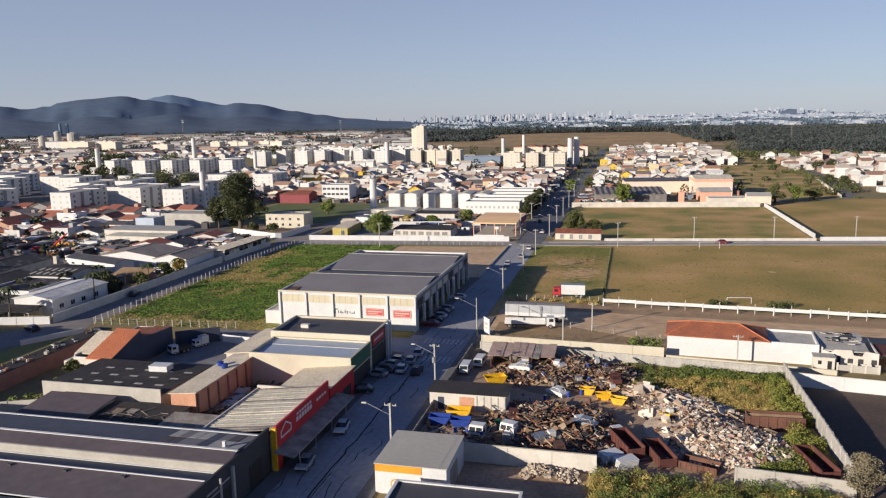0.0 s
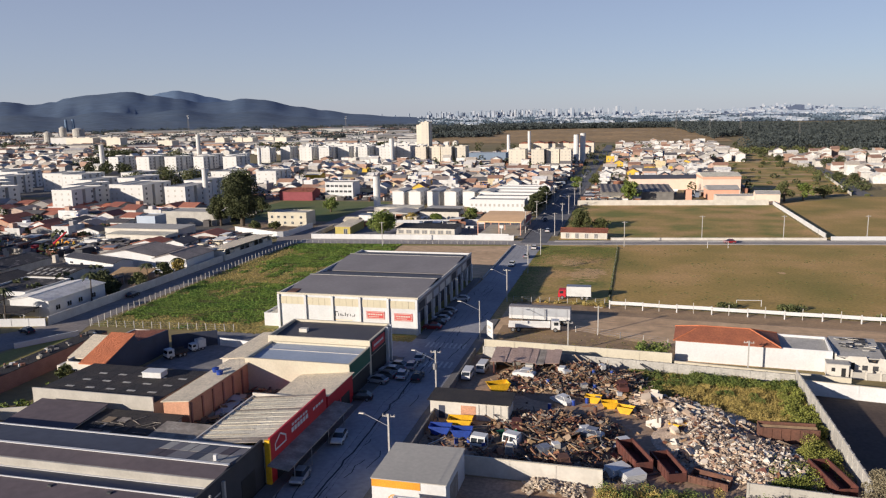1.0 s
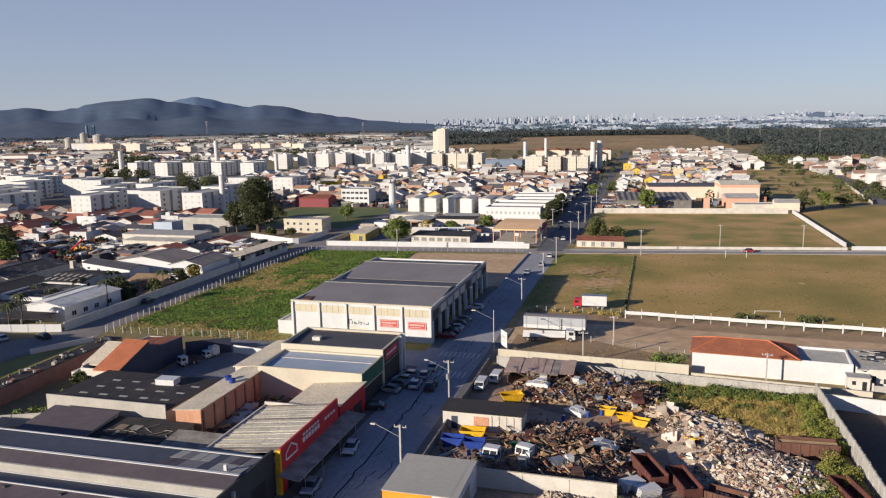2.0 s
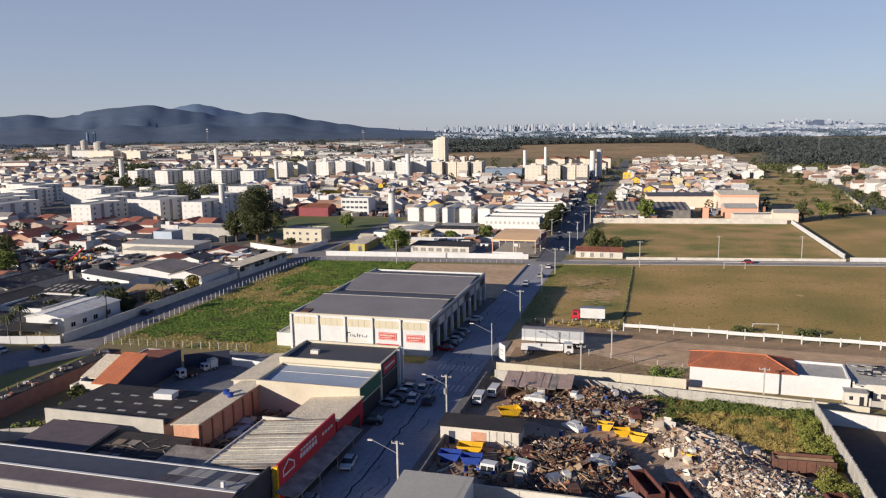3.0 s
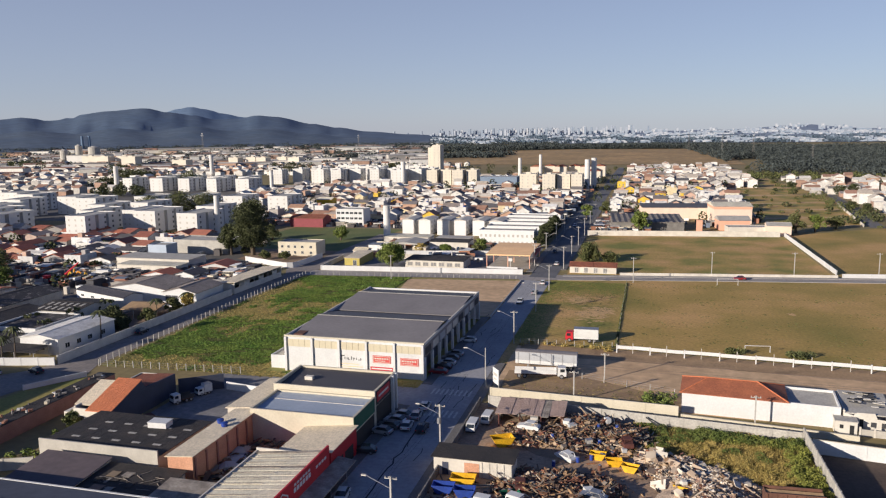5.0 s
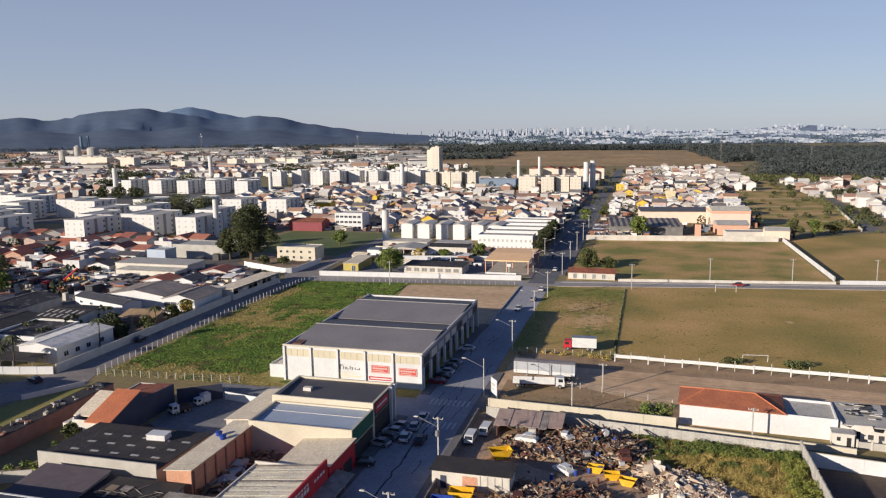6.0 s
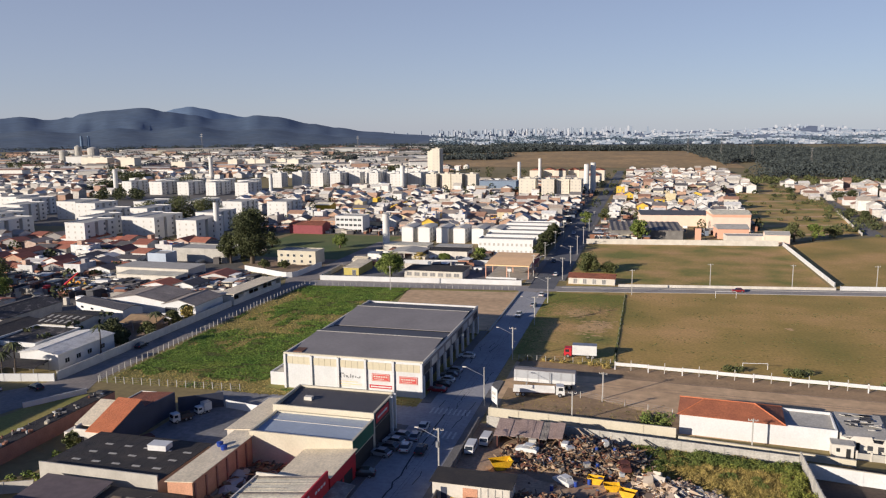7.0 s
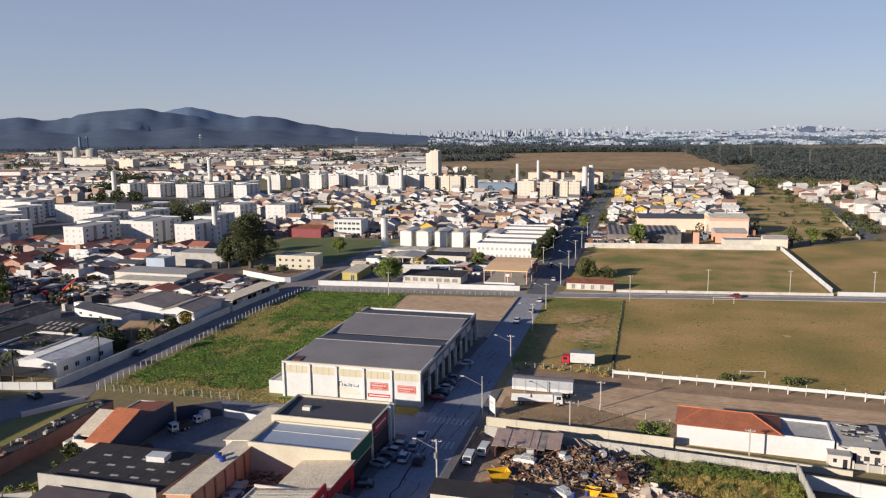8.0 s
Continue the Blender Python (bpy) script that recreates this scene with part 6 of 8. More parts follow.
m1 = [(-18, 133, 7, 1.6), (-10, 134, 7, 1.9), (-3, 131, 6, 1.5), (-20, 127, 4, 0.7), (-14, 127, 6, 1.1)]
scatter("scrap_heap", "mixed rusty scrap metal and timber heaps", "scrap", 3400, [(-24, 0, 124, 132.4), (-14, 3, 124, 137), (-13.6, 2, 130, 138)], m1, (0.12, 0.95), long=0.5, flat=0.2)
m2 = [(-14, 107, 6, 1.1), (-8, 104, 6, 1.4), (-12, 111, 6, 1.2), (-5, 110, 5, 0.9), (-18, 99, 5, 0.8), (-10, 98, 5, 1.0)]
scatter("scrap_heap", "tangled scrap metal, bars and sheets", "scrap", 3000, [(-22, -2, 95.5, 113), (-19, -4, 108, 116)], m2, (0.12, 0.95), long=0.5, flat=0.2, holes=((-24, -15.5, 99.5, 107),))
scatter("scrap_beams", "long rusty beams and pipes lying across the scrap", "scrap", 260, [(-22, -3, 95.5, 114), (-22, 0, 124, 137)], m1 + m2, (0.7, 1.5), long=0.95, flat=0.03)
scatter("scrap_heap", "scrap pieces scattered on the yard", "scrap", 320, [(-31, 10, 95, 125), (-30, -20, 95, 110)], [], (0.2, 0.7), holes=((-33, -18, 116, 137),))
m3 = [(10, 110, 8, 1.6), (15, 105, 9, 1.7), (8, 116, 6, 1.3), (12, 118, 6, 1.2), (19, 103, 6, 1.1), (2, 124, 4, 1.2), (6, 122, 5, 1.2)]
scatter("rubble_heap", "pale rubble of broken concrete and plaster", "rubble_mix", 6500, [(5, 20, 98, 117), (8, 23, 97, 111), (2, 13, 113, 124)], m3, (0.07, 0.52), long=0.05, flat=0.15, holes=((-2, 7.5, 106, 115),))
scatter("rubble_panels", "broken plaster boards and panels on the rubble", "rubble_mix", 90, [(5, 21, 98, 117), (2, 12, 114, 124), (-1, 5, 119, 126)], m3, (0.5, 1.5), long=0.10, flat=0.55)
scatter("rubble_mixed", "mixed waste in the pale rubble", "scrap", 500, [(4, 22, 97, 118), (-1, 9, 117, 126)], m3, (0.25, 0.7))
scatter("plaster_heap", "small heap of pale rubble by the wall", "rubble_white", 260, [(-14, -6, 89.5, 92.6)], [(-11, 91.3, 3, 0.9), (-8, 91.3, 2.5, 0.6)], (0.15, 0.5), long=0.1)
for nm, mat, mm in (("rubble_mound", "rubble_ground", m3), ("scrap_mound", "darkdirt", m1 + m2)):
    for mx, my, mr, mh in mm:
        g_ = G()
        rings, seg_ = 14, 44
        for i in range(rings + 1):
            r_ = mr * 0.98 * i / rings
            for j in range(seg_):
                t_ = 2 * math.pi * j / seg_
                x, y = mx + r_ * math.cos(t_), my + r_ * math.sin(t_)
                g_.v.append((x, y, max(0.028, mh * (1 - (r_ / mr) ** 2) * 0.9 + (0.3 * noise.noise((x * 0.5, y * 0.5, 1.0)) + 0.35 * noise.noise((x * 1.6, y * 1.6, 4.0))) * (1 - r_ / mr))))
        for i in range(rings):
            for j in range(seg_):
                a = i * seg_ + j
                b = i * seg_ + (j + 1) % seg_
                g_.f.append((a, b, b + seg_, a + seg_))
        solo(nm, g_, mat, "low mound of dirt and waste under the heaps", "soil", kind="stuff")

# single pieces lying on the yard
DRUM = (G().rod((0, 0, 0), (0, 0, 0.9), 0.3, n=12).mesh("drum_shell", "blue"), G().rod((0, 0, 0.903), (0, 0, 0.93), 0.27, n=12).mesh("drum_lid", "steel"), G().rod((0, 0, 0), (0, 0, 0.9), 0.3, n=12).mesh("drum_shell", "rust"))
ALLM = m1 + m2 + m3


def clear_spot(zones):
    x0_, x1_, y0_, y1_ = rq.choice(zones)
    x, y = rq.uniform(x0_, x1_), rq.uniform(y0_, y1_)
    return x, y, heap_z(x, y, ALLM) + 0.03


YARD = [(-30, -20, 97, 110), (-20, -2, 96, 117), (-24, 2, 124, 132), (2, 12, 114, 124)]
for i in range(26):
    x, y, z = clear_spot([(-30, -18, 96.5, 110), (-14, -4, 118, 124), (-22, -4, 126, 136)])
    d = thing("oil_drum", ("blue" if i % 2 else "rusty") + " steel drum standing among scrap", "drum", x, y, z, rq.uniform(0, 360), group="drums")
    part("shell", DRUM[0 if i % 2 else 2], None, d)
    part("lid", DRUM[1], None, d)
for i in range(10):
    x, y, z = clear_spot([(-20, -4, 96, 112), (-20, -2, 125, 136)])
    w_, d_, h_ = rq.uniform(0.35, 0.7), rq.uniform(0.35, 0.6), rq.uniform(0.8, 1.6)
    a = thing("appliance", "discarded pale metal appliance lying in the yard", "appliance", x, y, z, rq.uniform(0, 360), group="appliances")
    part("case", G().box(-w_, w_, -d_, d_, 0, h_), rq.choice(("paintwhite", "paintwhite", "tarp", "steel")), a)
    part("door", G().box(-w_ * 0.9, w_ * 0.9, -d_ - 0.05, -d_ - 0.003, 0.1, h_ - 0.1), rq.choice(("paintwhite", "offwhite")), a)
TYRE = Geo()
for k in range(16):
    t0_, t1_ = 2 * math.pi * k / 16, 2 * math.pi * (k + 1) / 16
    for (r0, z0_), (r1, z1_) in (((0.33, 0.0), (0.33, 0.2)), ((0.33, 0.2), (0.18, 0.2)), ((0.18, 0.2), (0.18, 0.0)), ((0.18, 0.0), (0.33, 0.0))):
        TYRE.poly([(r0 * math.cos(t0_), r0 * math.sin(t0_), z0_), (r0 * math.cos(t1_), r0 * math.sin(t1_), z0_), (r1 * math.cos(t1_), r1 * math.sin(t1_), z1_), (r1 * math.cos(t0_), r1 * math.sin(t0_), z1_)])
TYRE_MESH = TYRE.mesh("tyre", "rubber")
for i in range(24):
    x, y, z = clear_spot(YARD)
    t = tagged(new("tyre", TYRE_MESH), "worn black tyre lying on the ground", "tyre", "loose tyres")
    t.matrix_basis = pose(x, y, z, rq.uniform(-12, 12), rq.uniform(-12, 12), 0)
for i in range(16):
    x, y, z = clear_spot(YARD)
    b = thing("timber_stack", "stack of weathered timber beams", "timber", x, y, z, rq.uniform(0, 360), group="timber")
    l_ = rq.uniform(2.2, 4.5)
    for k in range(5):
        part("beam", G().box(-l_ / 2 + rq.uniform(-0.3, 0.3), l_ / 2, -0.5 + k * 0.22, -0.36 + k * 0.22, 0.0 if k != 2 else 0.16, 0.15 if k != 2 else 0.3), rq.choice(("tan", "sheet_old", "offwhite", "rust")), b)
for i, (x, y, rz) in enumerate(((-12.5, 101.0, 35), (-9.5, 97.2, 20), (-6.5, 106.5, 70), (-17.5, 108.8, 10), (-2.0, 106.0, 120), (-12, 121.5, 50), (-19.5, 130, 80), (-2.5, 127.5, 15))):
    w = thing("wrecked_car", "stripped rusty car body without wheels", "wreck", x, y, heap_z(x, y, ALLM) + 0.03, rz, group="wrecks")
    mt = rq.choice(("rust", "steel", "paintwhite", "rust_red"))
    part("body", G().prism([(-2.0, 0.1), (1.9, 0.1), (2.0, 0.5), (1.0, 0.75), (-1.8, 0.8), (-2.05, 0.6)], -0.8, 0.8, axis="x"), mt, w)
    for sx in (-0.68, 0.62):
        part("pillar", G().prism([(0.9, 0.75), (0.98, 0.75), (0.35, 1.3), (0.27, 1.3)], sx, sx + 0.06, axis="x"), mt, w)
        part("pillar", G().prism([(-1.5, 0.8), (-1.4, 0.8), (-1.1, 1.3), (-1.2, 1.3)], sx, sx + 0.06, axis="x"), mt, w)
    part("roof", G().box(-0.68, 0.68, -1.2, 0.35, 1.3, 1.36), mt, w)
for i in range(6):
    x, y, z = clear_spot([(8, 21, 98, 112), (3, 12, 114, 122)])
    s_ = rq.uniform(0.35, 0.6)
    bag = tagged(new("waste_bag", Geo().prism([(-s_, -s_ * 0.8), (s_ * 0.9, -s_), (s_, s_ * 0.7), (-s_ * 0.7, s_)], 0, s_ * 1.1, axis="z").mesh("waste_bag", "offwhite")), "bulging pale waste bag on the rubble", "bag", "waste bags")
    bag.matrix_basis = pose(x, y, z, 0, 0, rq.uniform(0, 360))
    bv = bag.modifiers.new("round", "BEVEL")
    bv.width, bv.segments = s_ * 0.35, 3
# debris of the sheds west of the street
sc = G()
for _ in range(420):
    x, y = rq.uniform(-66, -58.6), rq.uniform(93, 115)
    s_ = 0.2 + 1.1 * rq.random() ** 2
    m = Matrix.Translation((x, y, rq.uniform(0.1, 1.4))) @ Euler((rq.uniform(-0.4, 0.4), rq.uniform(-0.4, 0.4), rq.uniform(0, 6.28))).to_matrix().to_4x4()
    sc.box(-s_ * 1.4, s_ * 1.4, -s_ * rq.uniform(0.1, 0.7), s_ * 0.4, -0.05, 0.06, m)
solo("shed_debris", sc, "scrap", "loose sheets and timber between the sheds", "scrap", kind="stuff")
for i in range(5):
    x, y = rq.uniform(-65, -60), rq.uniform(98, 113)
    tp = thing("tarp_sheet", "crumpled pale blue tarp over debris", "tarp", x, y, 1.2, rq.uniform(0, 180))
    part("sheet", G().prism([(-1.6, 0), (-0.6, 0.5), (0.3, 0.35), (1.5, 0.05), (1.5, -0.02), (0.3, 0.28), (-0.6, 0.42), (-1.6, -0.08)], -1.2, 1.2, axis="y"), "tarp", tp)

# ---- white house east of the lane ----
wh = thing("hip_roof_house", "long white house with a terracotta hipped roof", "house", 7.1, 147.8, 0, -4.4)
part("wall", ring(0, 18.2, 0, 9.4, 0, 4.1), "white", wh)
hip = [(-0.4, -0.4, 4.05), (18.6, -0.4, 4.05), (18.6, 9.8, 4.05), (-0.4, 9.8, 4.05)]
top_w, top_e = (4.5, 4.7, 5.85), (13.4, 4.7, 5.85)
for nm_, pts_ in (("roof_south", (hip[0], hip[1], top_e, top_w)), ("roof_north", (hip[2], hip[3], top_w, top_e)), ("roof_west", (hip[3], hip[0], top_w)), ("roof_east", (hip[1], hip[2], top_e))):
    low = [(x, y, z - 0.12) for x, y, z in pts_]
    n_ = len(pts_)
    sl = G().poly(pts_).poly(low[::-1])
    for i in range(n_):
        sl.poly([pts_[i], low[i], low[(i + 1) % n_], pts_[(i + 1) % n_]])
    part(nm_, sl, "tile_worn", wh)
for a_, b_ in ((top_w, top_e), (hip[0], top_w), (hip[1], top_e), (hip[2], top_e), (hip[3], top_w)):
    part("ridge_tiles", G().rod(a_, b_, 0.13, n=6), "terracotta", wh, "row of orange ridge tiles")
part("wing_wall", ring(18.203, 27.2, 0, 9.4, 0, 4.0), "white", wh)
part("wing_roof", G().prism([(0.26, 3.0), (9.1, 3.55), (9.1, 3.45), (0.26, 2.9)], 18.5, 26.9, axis="x"), "concrete", wh)
rn = thing("ruined_house", "roofless pale ruin with broken wall tops", "ruin", 34.6, 145.4, 0, -4.4)
part("wall_front", G().prism([(0, 0), (9.5, 0), (9.5, 3.1), (7.2, 3.4), (6.8, 2.4), (5.4, 2.5), (5.0, 3.5), (2.2, 3.4), (1.6, 2.8), (0, 3.3)], 0, 0.25, axis="y"), "offwhite", rn)
part("wall_side", G().box(0, 0.25, 0.253, 11, 0, 3.6), "offwhite", rn)
part("wall_side", G().box(9.25, 9.5, 0.253, 11, 0, 3.1), "offwhite", rn)
part("slab", G().prism([(0.3, 3.2), (10.8, 3.9), (10.8, 3.7), (0.3, 3.0)], 0.26, 8.0, axis="x"), "concrete", rn, "cracked concrete roof slab")
part("doorway", G().box(2.6, 3.2, -0.03, -0.003, 0, 2.3), "black", rn)
part("hut_wall", ring(-1.6, 1.9, -2.6, -0.05, 0, 2.5, 0.2), "offwhite", rn, "small weathered hut at the corner")
part("hut_roof", G().box(-1.75, 2.05, -2.75, 0.0, 2.503, 2.62), "concrete", rn)
part("hut_opening", G().box(-0.9, -0.3, -2.64, -2.603, 1.2, 1.9).box(0.7, 1.4, -2.64, -2.603, 0, 1.9), "black", rn)
part("front_wall", G().box(2.4, 9.4, -2.4, -2.2, 0, 1.3), "blockwork", rn, "low stained front wall")
for x in (2.4, 4.7, 7.0, 9.2):
    part("gate_pillar", G().box(x - 0.15, x + 0.15, -2.5, -2.1, 0, 1.7), "offwhite", rn)
for x in (4.4, 6.1, 8.3):
    part("window_hole", G().box(x, x + 0.9, -0.03, -0.003, 1.0, 1.9), "charcoal", rn, "dark window hole")
for i in range(26):
    part("debris", G().box(0, rq.uniform(0.6, 2.2), 0, rq.uniform(0.3, 0.8), 0, 0.1, Matrix.Translation((rq.uniform(0.5, 6.5), rq.uniform(2, 9.5), 3.95)) @ Matrix.Rotation(rq.uniform(-0.4, 0.4), 4, "Z")), "charcoal" if i % 2 else "offwhite", rn)
part("lean_to_roof", G().box(10, 16, 1, 8, 2.6, 2.75), "rust_red", rn)
part("lean_to_wall", G().box(10, 16, 7.7, 8, 0, 2.597).box(15.75, 16, 1, 7.697, 0, 2.597), "offwhite", rn)


# ---- town north of the cross street ----
def add_windows(b, xs, zs, face, at, w=1.2, h=1.2, mat="dullpane"):
    key = ("win", w, h, mat)
    if key not in SHARED:
        SHARED[key] = G().box(-w / 2, w / 2, -0.05, 0.02, 0, h).mesh("window", mat)
    for z in zs:
        for x in xs:
            o = part("window", SHARED[key], None, b)
            o.matrix_basis = pose(x, at, z) if face == "S" else pose(at, x, z, 0, 0, 90)


def apartment(label, x, y, w, d, floors, mat="block_white", rz=0, south=4, east=5, name="apartment_block", group="", gable=False, recess=True):
    """A block of flats: walls, a recessed stair bay, parapet and windows storey by storey."""
    b = thing(name, label, "apartment block", x, y, 0, rz, group=group)
    h = floors * 2.75 + 0.4
    key = ("apartment", w, d, floors, mat, recess, gable)
    if key not in SHARED:
        wall = G()
        if recess:
            wall.box(0, w, 0, d * 0.32, 0, h).box(0, w - 2.6, d * 0.32, d * 0.42, 0, h).box(0, w, d * 0.42, d * 0.66, 0, h).box(0, w - 2.6, d * 0.66, d * 0.74, 0, h).box(0, w, d * 0.74, d, 0, h)
        else:
            wall.box(0, w, 0, d, 0, h)
        par = ring(-0.1, w + 0.1, -0.1, d + 0.1, h + 0.003, h + 0.5, 0.3)
        room = G().box(w * 0.3, w * 0.6, d * 0.4, d * 0.6, h + 0.13, h + 1.5)
        top = G().box(0.25, w - 0.25, 0.25, d - 0.25, h + 0.003, h + 0.12)
        if gable:
            top = G().prism([(-0.4, h), (w + 0.4, h), (w / 2, h + 2.0)], -0.4, d + 0.4, axis="y")
            par = None
        SHARED[key] = (wall.mesh("wall", mat), par and par.mesh("parapet", mat), top.mesh("roof", "terracotta_dark" if gable else "concrete"), room.mesh("roof_tank_room", mat))
    a, p, t, r = SHARED[key]
    part("wall", a, None, b)
    part("roof", t, None, b)
    if p:
        part("parapet", p, None, b)
        if floors > 4:
            part("roof_tank_room", r, None, b)
    zs = [0.9 + 2.75 * i for i in range(floors)]
    # paler south panes and darker east panes put sun and shade into the colour
    if south:
        add_windows(b, [w * (i + 0.5) / south for i in range(south)], zs, "S", 0, 0.9, 1.0, "palepane")
    if east:
        ys = [d * (i + 0.5) / east for i in range(east)]
        add_windows(b, [q for q in ys if not recess or not d * 0.34 < q < d * 0.52], zs, "E", w, 1.3, 1.2, "darkpane")
    return b


flats = "white four-storey apartment block with small windows"
for x, y, w, d in ((-239, 349, 12, 26), (-280, 359, 9, 26), (-270.6, 356, 13.5, 26), (-291, 329, 12, 24), (-303, 353, 9.5, 24), (-345, 322, 13, 30), (-372, 348, 14, 26), (-390, 366, 14, 26), (-322, 383, 12, 24), (-250, 384, 12, 24), (-304, 398, 12, 24),
                   (-362, 420, 15, 22), (-384, 428, 15, 22), (-405, 404, 14, 22), (-330, 436, 14, 22), (-300, 448, 14, 22), (-270, 446, 14, 22), (-430, 440, 15, 22), (-455, 452, 15, 22), (-240, 450, 14, 22)):
    apartment(flats, x, y, w, d, 4, "block_white", group="white flats", south=3, east=4)
for i in range(13):
    apartment("white apartment block in a long staggered row", -366 + i * 12.4, 700 + (i * 7 % 5) * 9, 9.5 + (i * 5 % 4) * 1.2, 14 + (i % 3) * 5, 5, "block_white", group="row of flats", south=3, east=3)
for i in range(8):
    apartment("white apartment block behind a long row of flats", -352 + i * 17, 762 + (i * 3 % 4) * 10, 13, 16, 5, "block_white", group="row of flats", south=3, east=3)
for i in range(9):
    apartment("white apartment block with dark window bays", -470 + i * 14.5, 606 + (i % 2) * 30, 10 + (i % 3) * 1.5, 24, 4, "block_white", group="white flats behind", south=2, east=5)
for i in range(4):
    apartment("cream apartment block with a flat roof", -206 + i * 12.4, 700 + (i % 2) * 5, 10.2, 15, 5, "block_cream", group="cream flats", south=3, east=3)
for x, y, w in ((-108, 646, 14), (-88, 640, 10.5), (-76.2, 646, 10.5), (-64.4, 642, 9)):
    apartment("cream apartment block with a flat roof", x, y, w, 17, 5, "block_cream", group="cream flats", south=3, east=3)
for i in range(6):
    apartment("cream low block with a red tiled roof", -126 + i * 13.2, 822 + (i % 2) * 12, 12, 14, 4, "block_cream", group="red-roofed flats", south=0, east=0, gable=True, recess=False)
apartment("cream low block with a red tiled roof", -61, 742, 14, 16, 4, "block_cream", group="red-roofed flats", south=0, east=0, gable=True, recess=False)
apartment("tall cream apartment tower", -223.0, 764, 5.2, 14, 12, "block_cream", name="apartment_tower", group="towers", south=1, east=3)
apartment("tall cream apartment tower", -217.2, 760, 8.2, 14, 13, "block_cream", name="apartment_tower", group="towers", south=2, east=3)
apartment("wide pale blue hall with a flat roof", -152, 690, 34, 16, 3, "blue_wall", name="blue_hall", south=0, east=0, recess=False)
# three bright blocks and the terraced rows nearer the street
for i in range(3):
    bw = thing("apartment_block", "bright white three-storey block with a shaded stair bay", "apartment block", -123.5 + i * 18.6, 375, group="bright blocks")
    part("wing", G().box(0, 6.0, 0, 16, 0, 7.6), "block_bright", bw)
    part("wing", G().box(9.0, 15.0, 0, 16, 0, 7.6), "block_bright", bw)
    # greyer than the white wings: the recess shade is put into its colour
    part("stair_bay", G().box(6.003, 8.997, 2.2, 14, 0, 7.2), "concrete", bw, "recessed stair bay, greyed for shade")
    part("roof", G().prism([(-0.3, 7.603), (3, 8.2), (6.2, 7.603)], -0.3, 16.3, axis="y"), "offwhite", bw)
    part("roof", G().prism([(8.8, 7.603), (12, 8.2), (15.3, 7.603)], -0.3, 16.3, axis="y"), "offwhite", bw)
    add_windows(bw, [3, 8, 13], [0.9, 3.3, 5.6], "E", 15.0, 1.4, 1.3)
for i in range(5):
    row = apartment("white three-storey terrace row with small windows", -76.2 + i * 0.6, 344.5 + i * 15, 25.5, 9.5, 2, "block_bright", group="terrace rows", south=12 if i == 0 else 0, east=3, recess=False)
    row.scale.z = 1.16


def water_tower(label, x, y, h, r):
    t = thing("water_tower", label, "water tower", x, y)
    part("shaft", G().rod((0, 0, 0), (0, 0, h), r, r * 0.96, 16), "block_white", t)
    part("cap", G().rod((0, 0, h + 0.003), (0, 0, h + 0.25), r * 1.06, r * 0.7, 16), "concrete", t)


for x, y, h, r in ((-122.8, 349, 17.5, 1.7), (-223.0, 362, 20, 1.5), (-490, 623, 22, 2.2), (-495, 796, 26, 2.4), (-226, 690, 23, 2.2), (-54.6, 684, 25, 2.4), (-49.4, 690, 26, 2.4), (-132, 790, 22, 1.8), (-112, 800, 25, 1.6), (-322, 612, 19, 1.6)):
    water_tower("tall slim white water tower", x, y, h, r)

cn = thing("orange_canopy", "large orange canopy roof on thin red posts", "canopy", -61.2, 289.2)
part("roof", G().prism([(0, 5.3), (14, 5.95), (28, 5.75), (28, 5.9), (14, 6.12), (0, 5.45)], 0, 17.4, axis="x"), "tan", cn)
part("edge_beam", G().box(0, 17.4, -0.12, -0.003, 5.05, 5.46), "tan", cn)
part("gable_panel", G().prism([(8, 3.2), (28, 3.2), (28, 5.73), (14, 5.93), (8, 5.65)], 17.403, 17.5, axis="x"), "maroon", cn, "dark red side panel")
for x in (0.3, 8.6, 17.0):
    for y in (0.4, 14, 27.6):
        part("column", G().box(x - 0.13, x + 0.13, y - 0.13, y + 0.13, 0, 5.25 + (0.045 * y if y < 20 else 0.48)), "salmon", cn)
part("kerb_wall", G().box(0.5, 12.5, -0.5, -0.25, 0, 0.7), "white", cn, "low white kerb wall")
part("court_floor", G().box(0.2, 17.2, 0.2, 27.8, 0.03, 0.06), "concrete", cn, "grey court floor")
part("backboard", G().box(8.2, 9.8, 3.2, 3.3, 2.4, 3.5).box(8.9, 9.1, 3.302, 3.45, 0.06, 3.0), "white", cn, "white board on a post")
br = shed("corner_bar", "small white bar with a red tiled roof", -28.4, -11.4, 285.4, 292, 2.5, "offwhite", "terracotta_dark", "gable", 1.1, ridge="x", category="shop")
for x in (2.5, 6, 9.5, 13):
    opening(br, x, 0, 0.2, 1.4, 1.9, "S", "door", "dullpane")
yh = shed("yellow_house", "pale yellow two-storey house with white frames", -156.5, -138.5, 301.5, 311, 6.0, "cream", "concrete", parapet=0.5, category="house")
for z in (0.9, 3.4):
    for x in (2, 5, 8, 11.5, 15.5):
        opening(yh, x, 0, z, 1.2, 1.2, "S")
shed("red_building", "red painted building with a tiled roof", -196, -176, 393, 404, 5.0, "maroon", "terracotta_dark", "gable", 1.6)
wb3 = shed("white_office", "white three-storey office with banded windows", -171.5, -155, 401, 412, 9.6, "white", "concrete", parapet=0.5)
for z in (0.8, 3.8, 6.8):
    for x in (1.6, 4.2, 6.8, 9.4, 12, 14.6):
        opening(wb3, x, 0, z, 2.0, 1.3, "S")
